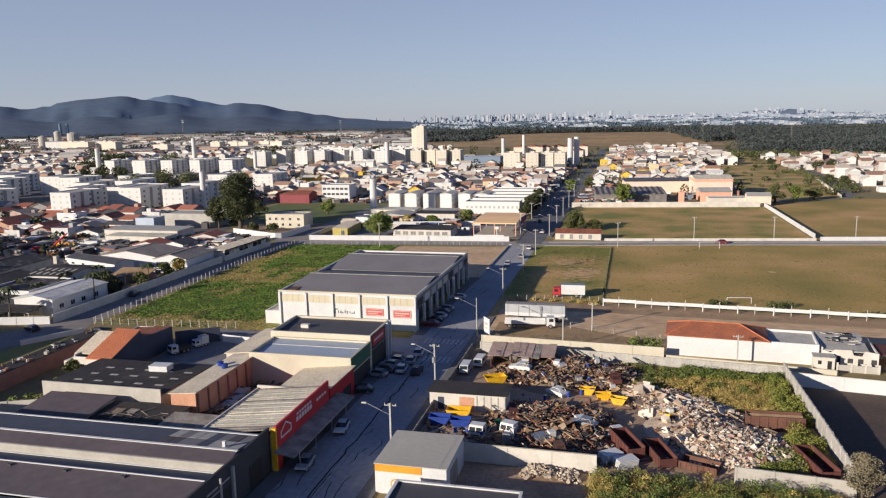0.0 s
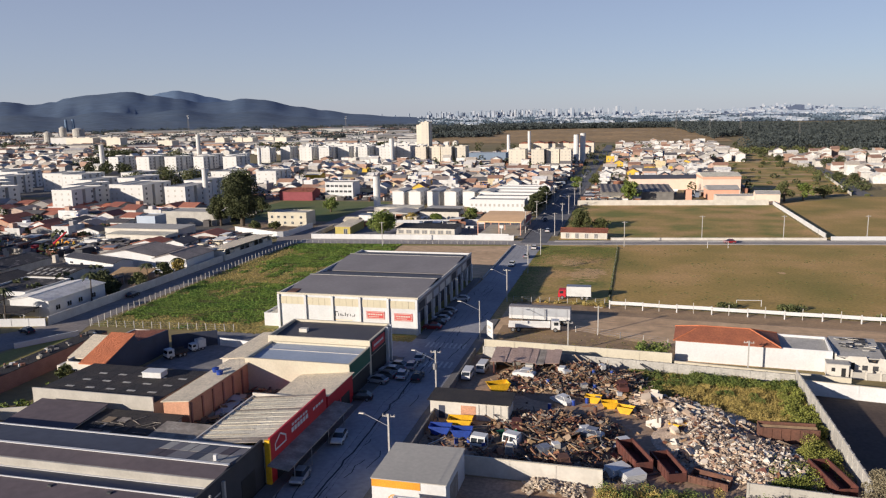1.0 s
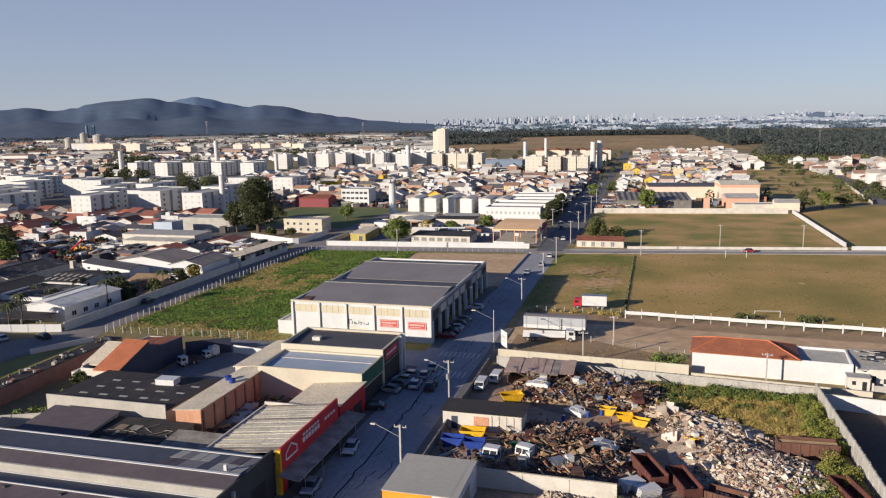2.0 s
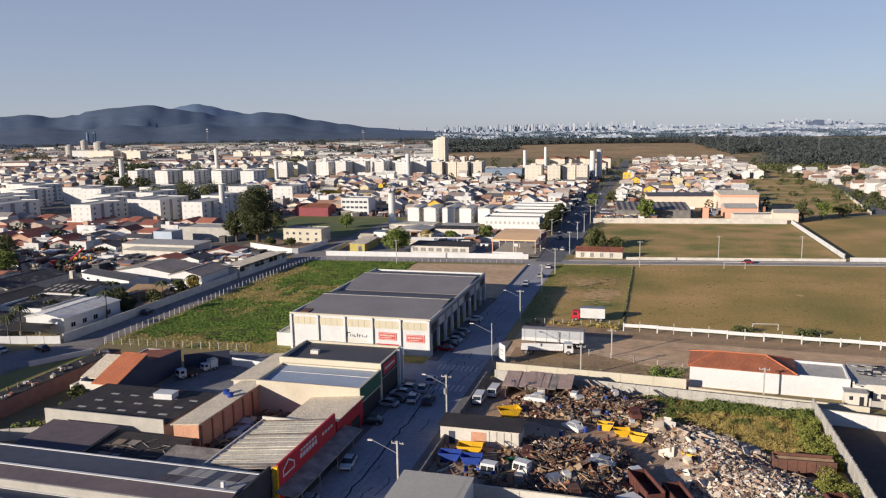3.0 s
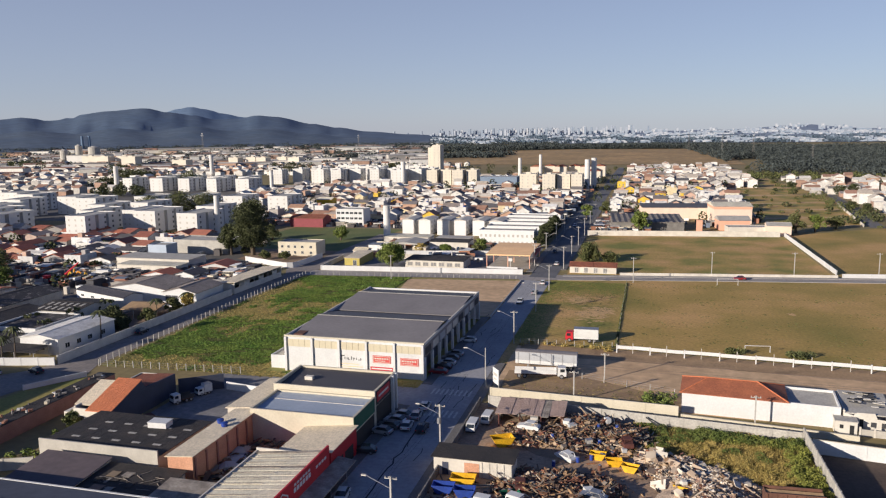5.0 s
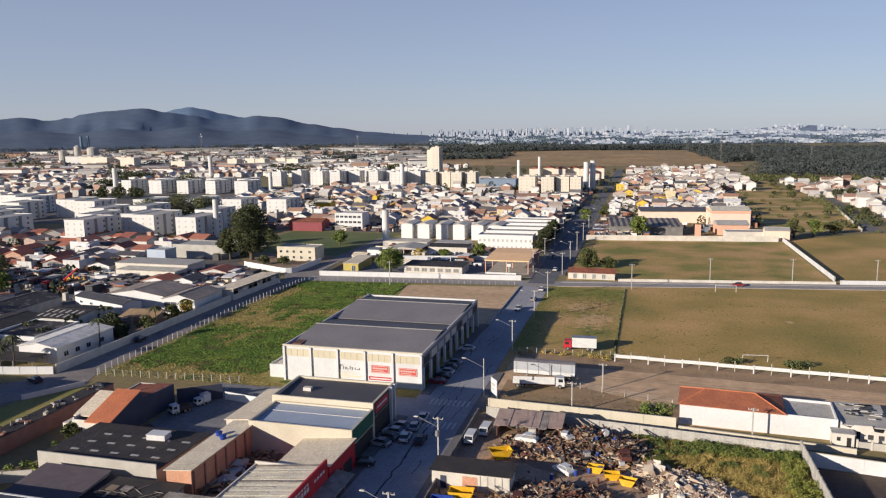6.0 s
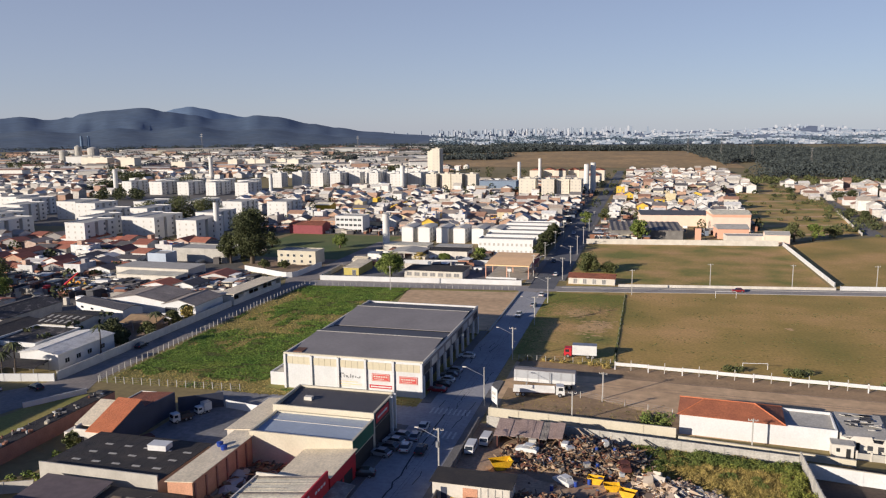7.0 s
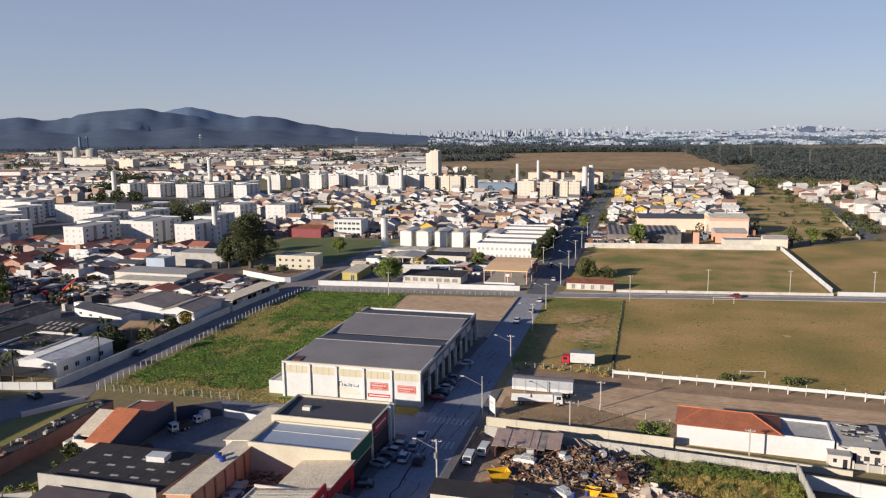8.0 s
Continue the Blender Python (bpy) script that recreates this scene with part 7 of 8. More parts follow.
shed("green_grey_shed", "long grey-green shed with a pale roof", -207, -180, 299, 312, 6.0, "concrete", "concrete", parapet=0.4)
shed("teal_house", "pale teal block house with a flat roof", -208, -199, 282, 290, 6.2, "sheet_blue", "concrete", parapet=0.4, category="house")
area("park_grass", [(-192, 318), (-135, 318), (-128, 392), (-192, 392)], 0.02, "park_lawn", "small green park between houses", "grass")
dh = shed("dark_roof_hall", "low hall with a dark roof and cream-framed windows", -92.6, -69, 284.2, 296, 3.0, "offwhite", "sheet_dark", "flat")
for x in (2, 5.2, 8.4, 11.6, 14.8, 18, 21.2):
    opening(dh, x, 0, 0.8, 2.2, 1.5, "S", "window", "dullpane", "cream")
pv = thing("open_pavilion", "grey roofed open pavilion on posts", "pavilion", -112, 320)
part("roof", G().prism([(0, 3.4), (15, 3.4), (15, 3.6), (7.5, 4.4), (0, 3.6)], 0, 16, axis="y"), "concrete", pv)
for x in (0.6, 7.5, 14.4):
    for y in (0.6, 15.4):
        part("post", G().box(x - 0.15, x + 0.15, y - 0.15, y + 0.15, 0, 3.397), "offwhite", pv)
for a, b, c, d, h, rf in ((-96, -78, 330, 340, 3.4, "sheet_dark"), (-122, -100, 342, 352, 3.4, "sheet_pale"), (-96, -80, 342, 350, 3.4, "concrete")):
    shed("low_hall", "low pale hall with a flat grey roof", a, b, c, d, h, "offwhite", rf, "flat")
ys = shed("yellow_shed", "small olive-yellow shed with a sloping tan roof", -118.2, -111.8, 284, 300, 3.0, "yellow_dull", "sheet_tan", "mono", 0.6)
opening(ys, 4.4, 0, 0, 1.6, 2.2, "S", "door", "darkpane")
shed("yard_hut", "small tan roofed hut in a yard", -122, -116, 303, 309, 2.8, "offwhite", "sheet_tan", "gable", 0.9)
wall_run("wall_hall_yard", "white wall behind the dark-roofed hall", (-102, 312), (-64, 318.5), 2.0, 0.22, "white", 7)

# salmon gymnasium and sheds behind the upper field
gy_ = thing("salmon_gym", "salmon and peach sports hall with stepped roofs", "gymnasium", -18, 398, 0, 6)
part("long_hall_wall", ring(20, 62, 62, 88, 0, 6.6), "peach", gy_)
part("long_hall_roof", G().prism([(61.5, 6.603), (75, 7.7), (88.5, 6.603)], 19.5, 62.5, axis="x"), "fibre_dark", gy_)
part("tower_wall", ring(56, 76, 40, 60, 0, 9.6), "peach", gy_)
part("tower_band", G().box(55.9, 76.1, 39.9, 60.1, 8.0, 9.3), "salmon", gy_)
part("tower_roof", G().prism([(39.5, 9.603), (50, 11.2), (60.5, 9.603)], 55.5, 76.5, axis="x"), "sheet_pale", gy_)
part("hall_wall", ring(54, 69, 12, 26, 0, 5.2), "salmon", gy_)
part("hall_roof", G().prism([(11.5, 5.203), (19, 7.0), (26.5, 5.203)], 53.5, 69.5, axis="x"), "concrete", gy_)
part("front_wall", ring(56, 80, 0, 9.5, 0, 3.4), "offwhite", gy_)
part("front_roof", G().box(56.3, 79.7, 0.3, 9.2, 3.0, 3.15), "concrete", gy_)
part("pillar_block", G().box(42, 44.6, 6, 9, 0, 6.0), "salmon", gy_)
part("court_frame", ring(0, 36, 8, 30, 0, 4.5), "concrete_dark", gy_)
part("court_roof", G().prism([(7.6, 4.503), (30.4, 6.4), (30.4, 6.5), (7.6, 4.62)], -0.3, 36.3, axis="x"), "sheet_old", gy_)
for i in range(12):
    part("roof_rib", G().prism([(7.6, 4.625), (30.4, 6.505), (30.4, 6.6), (7.6, 4.72)], i * 3.0 + 0.2, i * 3.0 + 1.5, axis="x"), "sheet_charcoal", gy_)
shed("field_house", "pale peach house with a grey roof behind the wall", 55, 66, 399, 408, 5, "peach", "concrete", "gable", 1.2, category="house")


# ---- houses ----
def house_proto(w, d, h, kind, rise):
    wall = G().box(0, w, 0, d, 0, h)
    if kind == "gx":
        wall.prism([(0, h), (d, h), (d / 2, h + rise)], 0.01, w - 0.01, axis="x")
        o = 0.5
        k = rise / (d / 2)
        roof = G().prism([(-o, h - o * k), (d / 2, h + rise), (d / 2, h + rise + 0.18), (-o, h + 0.18 - o * k)], -o, w + o, axis="x").prism([(d / 2, h + rise), (d + o, h - o * k), (d + o, h + 0.18 - o * k), (d / 2, h + rise + 0.18)], -o, w + o, axis="x")
    elif kind == "gy":
        wall.prism([(0, h), (w, h), (w / 2, h + rise)], 0.01, d - 0.01, axis="y")
        o = 0.5
        k = rise / (w / 2)
        roof = G().prism([(-o, h - o * k), (w / 2, h + rise), (w / 2, h + rise + 0.18), (-o, h + 0.18 - o * k)], -o, d + o, axis="y").prism([(w / 2, h + rise), (w + o, h - o * k), (w + o, h + 0.18 - o * k), (w / 2, h + rise + 0.18)], -o, d + o, axis="y")
    else:
        wall = ring(0, w, 0, d, 0, h + 0.5).box(0.2, w - 0.2, 0.2, d - 0.2, 0, h - 0.1)
        roof = G().box(0.25, w - 0.25, 0.25, d - 0.25, h - 0.097, h + 0.05)
    return wall, roof


PROTOS = []
for i, (w, d, h, kind, rise) in enumerate(((9.5, 9, 3.4, "gx", 1.4), (9.5, 9, 3.6, "gy", 1.7), (8, 9, 6.0, "flat", 0), (9, 8, 5.8, "gx", 1.2), (9.5, 8, 3.4, "flat", 0), (8.5, 9, 5.6, "gy", 1.6), (10.5, 8, 3.5, "gx", 1.2), (9, 10, 4.0, "gy", 1.6))):
    wall, roof = house_proto(w, d, h, kind, rise)
    PROTOS.append((wall.mesh("wall", "house_wall"), roof.mesh("roof", "house_roof"), w, d, h, kind))
OLD = []
for w, d, h, kind, rise in ((10, 11, 2.9, "gx", 1.1), (11, 9, 3.0, "gy", 1.2), (9, 8, 3.0, "flat", 0), (8, 12, 3.2, "gx", 1.3), (12, 8, 2.8, "gx", 0.9), (9, 13, 3.2, "gy", 1.2), (10, 9, 4.4, "flat", 0), (11, 10, 3.0, "gy", 1.4)):
    wall, roof = house_proto(w, d, h, kind, rise)
    OLD.append((wall.mesh("wall", "old_wall"), roof.mesh("roof", "old_roof"), w, d, h, kind))
TANK = G().rod((0, 0, 0), (0, 0, 1.0), 0.65, 0.75, 10).mesh("water_tank", "blue")
STAIR = G().box(0, 2.4, 0, 2.6, 0, 1.9).mesh("roof_room", "old_wall")
HOUSE_LABELS = {"gx": "small rendered house with a pitched tile roof", "gy": "small gabled house with a tile roof", "flat": "boxy rendered house with a flat roof"}


def house(x, y, k, rz=0, old=False):
    wall, roof, w, d, h, kind = (OLD if old else PROTOS)[k]
    o = thing("house", HOUSE_LABELS[kind] + (", two storeys" if h > 5 else ", one storey"), "house", x, y, 0, rz, group="houses of the town")
    part("wall", wall, None, o)
    part("roof", roof, None, o)
    o.scale = (rh.uniform(0.72, 1.08), rh.uniform(0.75, 1.1), rh.uniform(0.8, 1.3))
    zs = [0.9, 3.7] if h > 5 else [1.0]
    if rh.random() < 0.55:
        add_windows(o, [w * 0.27, w * 0.72], zs[-1:], "S", 0, 1.3, 1.1)
    if rh.random() < 0.3:
        add_windows(o, [d * 0.3, d * 0.7], zs[-1:], "E", w, 1.4, 1.3)
    if kind == "flat":
        q = part("roof_room", STAIR, None, o)
        q.location = (rh.uniform(0.5, w - 3), rh.uniform(0.5, d - 3.2), h + 0.053)
        if rh.random() < 0.4:
            part("water_tank", TANK, None, o).location = (w - 1.3, 1.3, h + 0.053)
    return o


rh = random.Random(21)
TAKEN = [(-226, -208, 482, 498), (-46, -29, 0, 2000), (-80, -47, 340, 425), (-128, -66, 366, 396), (-200, -150, 388, 416), (-232, -112, 684, 722), (-110, -46, 636, 668), (-132, -34, 815, 855), (-372, -196, 694, 815)]
WALLS_FAR, ROOFS_FAR = G(), G()
n_house = 0


def town(x0, x1, y0, y1, sx, sy, detailed, skip_p=0.06, old=False):
    global n_house
    y = y0
    row = 0
    while y < y1:
        x = x0 + rh.uniform(0, 3)
        while x < x1:
            dx, dy = rh.uniform(-1.0, 1.0), rh.uniform(-1.3, 1.3)
            if rh.random() > skip_p and not any(a - 9 < x + dx < b and c - 9 < y + dy < d for a, b, c, d in TAKEN):
                k = rh.randrange(8)
                if detailed and n_house < 600:
                    house(x + dx, y + dy, k, rh.uniform(-3, 3), old)
                    n_house += 1
                else:
                    w, d, h, kind = PROTOS[k][2:]
                    ww, rf = FAR[k]
                    m = pose(x + dx, y + dy, hill(x, y), 0, 0, rh.uniform(-5, 5)) @ Matrix.Diagonal((rh.uniform(0.7, 1.1), rh.uniform(0.75, 1.1), rh.uniform(0.75, 1.25), 1))
                    for src, dst in ((ww, WALLS_FAR), (rf, ROOFS_FAR)):
                        o = len(dst.v)
                        dst.v += [tuple(m @ Vector(v)) for v in src.v]
                        dst.f += [tuple(o + i for i in f) for f in src.f]
            x += sx
        row += 1
        y += sy + (7.0 if row % 2 == 0 else 0.0)


FAR = [house_proto(w, d, h, kind, {"gx": 1.5, "gy": 1.6, "flat": 0}[kind]) for _, _, w, d, h, kind in PROTOS]
TAKEN += [(-250, -214, 212, 242), (-200, -136, 150, 208), (-178, -136, 195, 230), (-153, -136, 214, 256), (-226, -190, 223, 247), (-208, -170, 247, 273), (-210, -178, 278, 314), (-182, -132, 276, 330)]
town(-262, -152, 166, 335, 10.6, 11.6, True, 0.04, True)
town(-340, -262, 210, 335, 10.8, 11.8, True, 0.04, True)
town(-130, -48, 400, 520, 9.2, 11.6, True, 0.05)
town(-225, -130, 418, 540, 9.2, 11.6, True, 0.05)
town(-130, -48, 520, 546, 10.8, 13.4, False, 0.05)
town(-320, -212, 480, 590, 10.8, 13.6, False)
town(-320, -48, 546, 684, 10.8, 13.8, False)
town(-196, -50, 726, 810, 11, 14, False, 0.15)
town(-28, 50, 500, 700, 9.4, 11.8, True, 0.1)
town(-28, 84, 700, 1000, 9.6, 12, False, 0.1)
town(118, 330, 640, 800, 12, 15, False, 0.25)
town(132, 300, 455, 640, 12.5, 15, False, 0.25)
town(-420, -330, 180, 340, 12, 14, False, 0.15)
town(-760, -480, 420, 900, 13, 17, False, 0.22)
town(-900, -250, 840, 1050, 15, 20, False, 0.35)
town(-1300, -420, 1060, 1500, 24, 34, False, 0.45)
# long halls and yards between the far houses
rf_ = random.Random(52)
for _ in range(260):
    b_, d_ = radians(rf_.uniform(-46, -17)), rf_.uniform(1050, 2250)
    w_, dd_, h_ = rf_.uniform(14, 60), rf_.uniform(10, 20), rf_.uniform(4, 9)
    m = pose(math.sin(b_) * d_, math.cos(b_) * d_, 0, 0, 0, rf_.choice((10, 25, 32)) + rf_.uniform(-4, 4))
    WALLS_FAR.box(0, w_, 0, dd_, 0, h_, m)
    ROOFS_FAR.prism([(-0.6, h_ + 0.01), (dd_ + 0.6, h_ + 0.01), (dd_ / 2, h_ + dd_ * 0.08)], -0.6, w_ + 0.6, axis="x", m=m)
yl = shed("yellow_house", "bright yellow painted house among grey roofs", -222, -211, 486, 495, 6.4, "yellow", "sheet_pale", "gable", 1.2, category="house")
solo("distant_house_walls", WALLS_FAR, "far_wall", "carpet of pale rendered houses in the distance", "houses", kind="stuff")
solo("distant_house_roofs", ROOFS_FAR, "far_roof", "red-brown and grey roofs of distant houses", "houses", kind="stuff")
for x, y, w in ((-600, 1010, 15), (-578, 1022, 15), (-556, 1012, 15), (-532, 1030, 15), (-505, 1010, 18), (-850, 1004, 24), (-822, 996, 26), (-792, 1010, 20), (-768, 990, 24), (-640, 930, 22)):
    apartment("distant pale apartment block", x, y, w, 16, 6 if x < -700 else 5, "block_cream", south=0, east=0, recess=False)
fh = thing("factory_hall", "very long low white factory hall in the distance", "factory", -1165, 1640, 0, 33)
part("wall", G().box(0, 150, 0, 40, 0, 10), "block_cream", fh)
part("roof", G().prism([(-1, 10.003), (41, 10.003), (20, 12)], -1, 151, axis="x"), "concrete", fh)
fh = thing("factory_hall", "long white factory hall in the distance", "factory", -746, 1748, 0, 21)
part("wall", G().box(0, 140, 0, 40, 0, 9), "block_white", fh)
part("roof", G().prism([(-1, 9.003), (41, 9.003), (20, 11)], -1, 141, axis="x"), "concrete", fh)
wh_ = thing("factory_hall", "large white hall with a flat roof in the distance", "factory", -955, 1092, 0, 8)
part("wall", G().box(0, 66, 0, 30, 0, 15), "block_white", wh_)
part("roof", G().box(-0.5, 66.5, -0.5, 30.5, 15.003, 15.6), "concrete", wh_)
for x, y, h, r in ((-1010, 1150, 22, 7), (-985, 1158, 30, 6), (-958, 1164, 27, 10)):
    tk = thing("storage_silo", "pale grey cylindrical silo in the distance", "silo", x, y)
    part("shell", G().rod((0, 0, 0), (0, 0, h), r, r, 16), "concrete", tk)
    part("dome", G().rod((0, 0, h + 0.003), (0, 0, h + 2.5), r, r * 0.3, 16), "concrete", tk)
for x, y in ((-1613, 1912), (-1600, 1926)):
    c = thing("chimney", "tall factory chimney in the distance, coloured pale for haze", "chimney", x, y)
    # chimney takes the far mountain colour with its painted haze
    part("shaft", G().rod((0, 0, 0), (0, 0, 42), 4.5, 3.4, 12), "hill_haze_far", c)
for x, y, h in ((-639, 1630, 40), (63, 1495, 34), (108, 1330, 34), (205, 1120, 26), (290, 1010, 30), (-1080, 1700, 48), (145, 1240, 34)):
    p = thing("pylon", "thin grey lattice mast", "mast", x, y, hill(x, y))
    g_ = G()
    for sx in (-1, 1):
        for sy in (-1, 1):
            g_.rod((sx * h * 0.045, sy * h * 0.045, 0), (sx * 0.2, sy * 0.2, h), 0.15, 0.10, 4)
    for i in range(6):
        s = h * 0.05 * (1 - i / 6) + 0.3
        z = h * i / 6
        g_.rod((-s, -s, z), (s, -s, z + h / 6), 0.08, n=4).rod((s, s, z), (-s, s, z + h / 6), 0.08, n=4)
    part("lattice", g_, "concrete_dark", p)
    part("crossarm", G().box(-h * 0.07, h * 0.07, -0.12, 0.12, h * 0.85, h * 0.862).box(-h * 0.06, h * 0.06, -0.12, 0.12, h * 0.95, h * 0.962), "steel", p)

# digger yard in the old quarter
def excavator(label, x, y, rz, mat):
    e = thing("excavator", label, "excavator", x, y, 0.03, rz)
    for sx in (-1.1, 1.1):
        part("track", G().prism([(-1.8, 0.15), (-1.5, 0), (1.5, 0), (1.8, 0.15), (1.8, 0.6), (1.5, 0.8), (-1.5, 0.8), (-1.8, 0.6)], sx - 0.28, sx + 0.28, axis="x"), "rubber", e)
    part("body", G().prism([(-2.0, 0.95), (1.4, 0.95), (1.4, 1.5), (-0.6, 2.1), (-2.0, 2.0)], -1.3, 1.3, axis="x"), mat, e)
    part("cab", G().box(-1.25, -0.2, 0.2, 1.7, 1.5, 2.9), "glass", e)
    part("boom", G().rod((0.3, 1.2, 1.6), (0.3, 3.4, 3.3), 0.36, 0.3, 6), mat, e)
    part("stick", G().rod((0.3, 3.4, 3.3), (0.3, 5.2, 1.6), 0.3, 0.2, 6), mat, e)
    part("bucket", G().prism([(4.8, 0.6), (5.8, 0.8), (5.6, 1.7), (5.0, 1.6)], -0.3, 0.9, axis="x"), "charcoal", e)


area("digger_yard", rect(-226, -190, 223, 247), 0.03, "yard_shade", "dirt yard for machines", "soil")
for x, y, rz, mt in ((-204, 233, 70, "yellow"), (-201, 236, 100, "orange"), (-197.5, 232.5, 60, "yellow"), (-207, 236, 40, "orange")):
    excavator(("yellow" if mt == "yellow" else "orange") + " tracked excavator parked in the yard", x, y, rz, mt)
crane = thing("red_crane_truck", "red crane truck with a raised boom", "truck", -209, 229, 0.03, 100)
part("chassis", G().box(-1.2, 1.2, -4, 4, 0.6, 1.3), "red", crane)
part("cab", G().box(-1.1, 1.1, 2.2, 3.9, 1.303, 2.8), "red", crane)
part("boom", G().rod((0, -2, 1.6), (0, -9.5, 7.6), 0.4, 0.25, 6), "red", crane)
for sx in (-1.0, 1.0):
    for sy in (-2.8, -1.4, 2.8):
        wheel(crane, sx, sy, 0.5, 1.5)
truck("white truck parked in the machine yard", -198, 240, 100, 7, "box")
truck("white truck parked in the machine yard", -196, 235, 80, 7, "open")

ru = random.Random(5)


def clutter(name, label, zones, n):
    g_ = G()
    for _ in range(n):
        x0_, x1_, y0_, y1_ = ru.choice(zones)
        x, y = ru.uniform(x0_, x1_), ru.uniform(y0_, y1_)
        w, d, h = ru.uniform(0.6, 3.2), ru.uniform(0.6, 3.2), ru.uniform(0.5, 2.8)
        m = pose(x, y, 0.0, 0, 0, ru.choice((0, 90)) + ru.uniform(-8, 8))
        if ru.random() < 0.35:
            g_.box(-w * 1.6, w * 1.6, -0.1, 0.1, 0, 2.1, m)
        elif ru.random() < 0.5:
            g_.prism([(-w, h), (w, h * 1.1), (w, h * 1.1 + 0.1), (-w, h + 0.1)], -d, d, axis="y", m=m)
            g_.box(-w * 0.9, w * 0.9, -d * 0.9, d * 0.9, 0, h * 0.97, m)
        else:
            g_.box(-w / 2, w / 2, -d / 2, d / 2, 0, h, m)
    return solo(name, g_, "clutter", label, "yard clutter", kind="stuff")


clutter("yard_clutter_west", "sheds, walls and lean-to roofs between old houses", [(-340, -178, 160, 335), (-262, -150, 228, 268), (-200, -143, 226, 268)], 1400)
clutter("yard_clutter_town", "walls, lean-to roofs and small sheds between houses", [(-330, -48, 396, 690), (-230, -48, 398, 560)], 4600)
clutter("yard_clutter_east", "walls and sheds between the eastern houses", [(-28, 60, 420, 900), (-28, -2, 400, 440)], 1300)
clutter("yard_clutter_road", "small sheds and parked clutter beside the halls", [(-122, -66, 300, 345)], 90)

# ---- plants ----
rt = random.Random(33)


def leaves(g_, c, r, n, s, squash=1.0):
    """Small bent leaf sprays spread through a rounded clump."""
    for _ in range(n):
        d = Vector((rt.gauss(0, 1), rt.gauss(0, 1), rt.gauss(0, 1))).normalized() * r * rt.uniform(0.55, 1.0)
        p = Vector(c) + Vector((d.x, d.y, d.z * squash))
        u = Vector((rt.gauss(0, 1), rt.gauss(0, 1), rt.gauss(0, 0.6))).normalized()
        w = u.cross(Vector((rt.gauss(0, 1), rt.gauss(0, 1), rt.gauss(0, 1)))).normalized()
        a, b = u * s * rt.uniform(0.6, 1.2), w * s * rt.uniform(0.4, 0.8)
        g_.poly([p - a - b * 0.4, p + b, p + a - b * 0.3, p - b * 0.9])


def tree(label, x, y, h, r, leaf="leaf_dark", clumps=28, per=55, s=0.5, name="tree", z=0.0, low=0.3):
    t = thing(name, label, "tree", x, y, z)
    tr = G().rod((0, 0, -0.1), (0, 0, h * 0.45), r * 0.10, r * 0.06, 10)
    cr = G()
    for i in range(clumps):
        a = rt.uniform(0, 6.28)
        q = rt.uniform(0, 1) ** 0.6
        zz = rt.uniform(low, 0.95)
        lim = r * (1.0 - 0.75 * abs(zz - 0.55) / 0.45 * 0.8)
        c = (math.cos(a) * lim * q * 0.8, math.sin(a) * lim * q * 0.8, h * zz)
        if i % 3 == 0:
            tr.rod((0, 0, h * rt.uniform(0.28, 0.45)), c, r * 0.035, r * 0.012, 5)
        leaves(cr, c, r * rt.uniform(0.22, 0.36), per, s, 0.8)
    part("trunk", tr, "bark", t)
    part("crown", cr, leaf, t)
    return t


tree("very large dark green tree with a broad crown", -168.0, 300, 23.4, 11.0, "leaf_deep", 130, 190, 0.42, low=0.22)
tree("dark leafy tree with a low crown", -178, 299, 13.0, 6.0, "leaf_deep", 44, 110, 0.42)
tree("bright green street tree beside the wall", -98.5, 284.5, 8.6, 7.0, "leaf_green", 60, 130, 0.36)
tree("bright green bushy tree by the hall", -5, 402, 10.0, 7.0, "leaf_green", 28, 70, 0.6)
tree("dark green shrub tree at the street corner", -23.2, 311, 7.2, 6.2, "leaf_dark", 40, 120, 0.36, low=0.15)
tree("dark green shrub beside the street corner", -15.0, 311, 3.6, 4.4, "leaf_dark", 26, 90, 0.32, low=0.15)
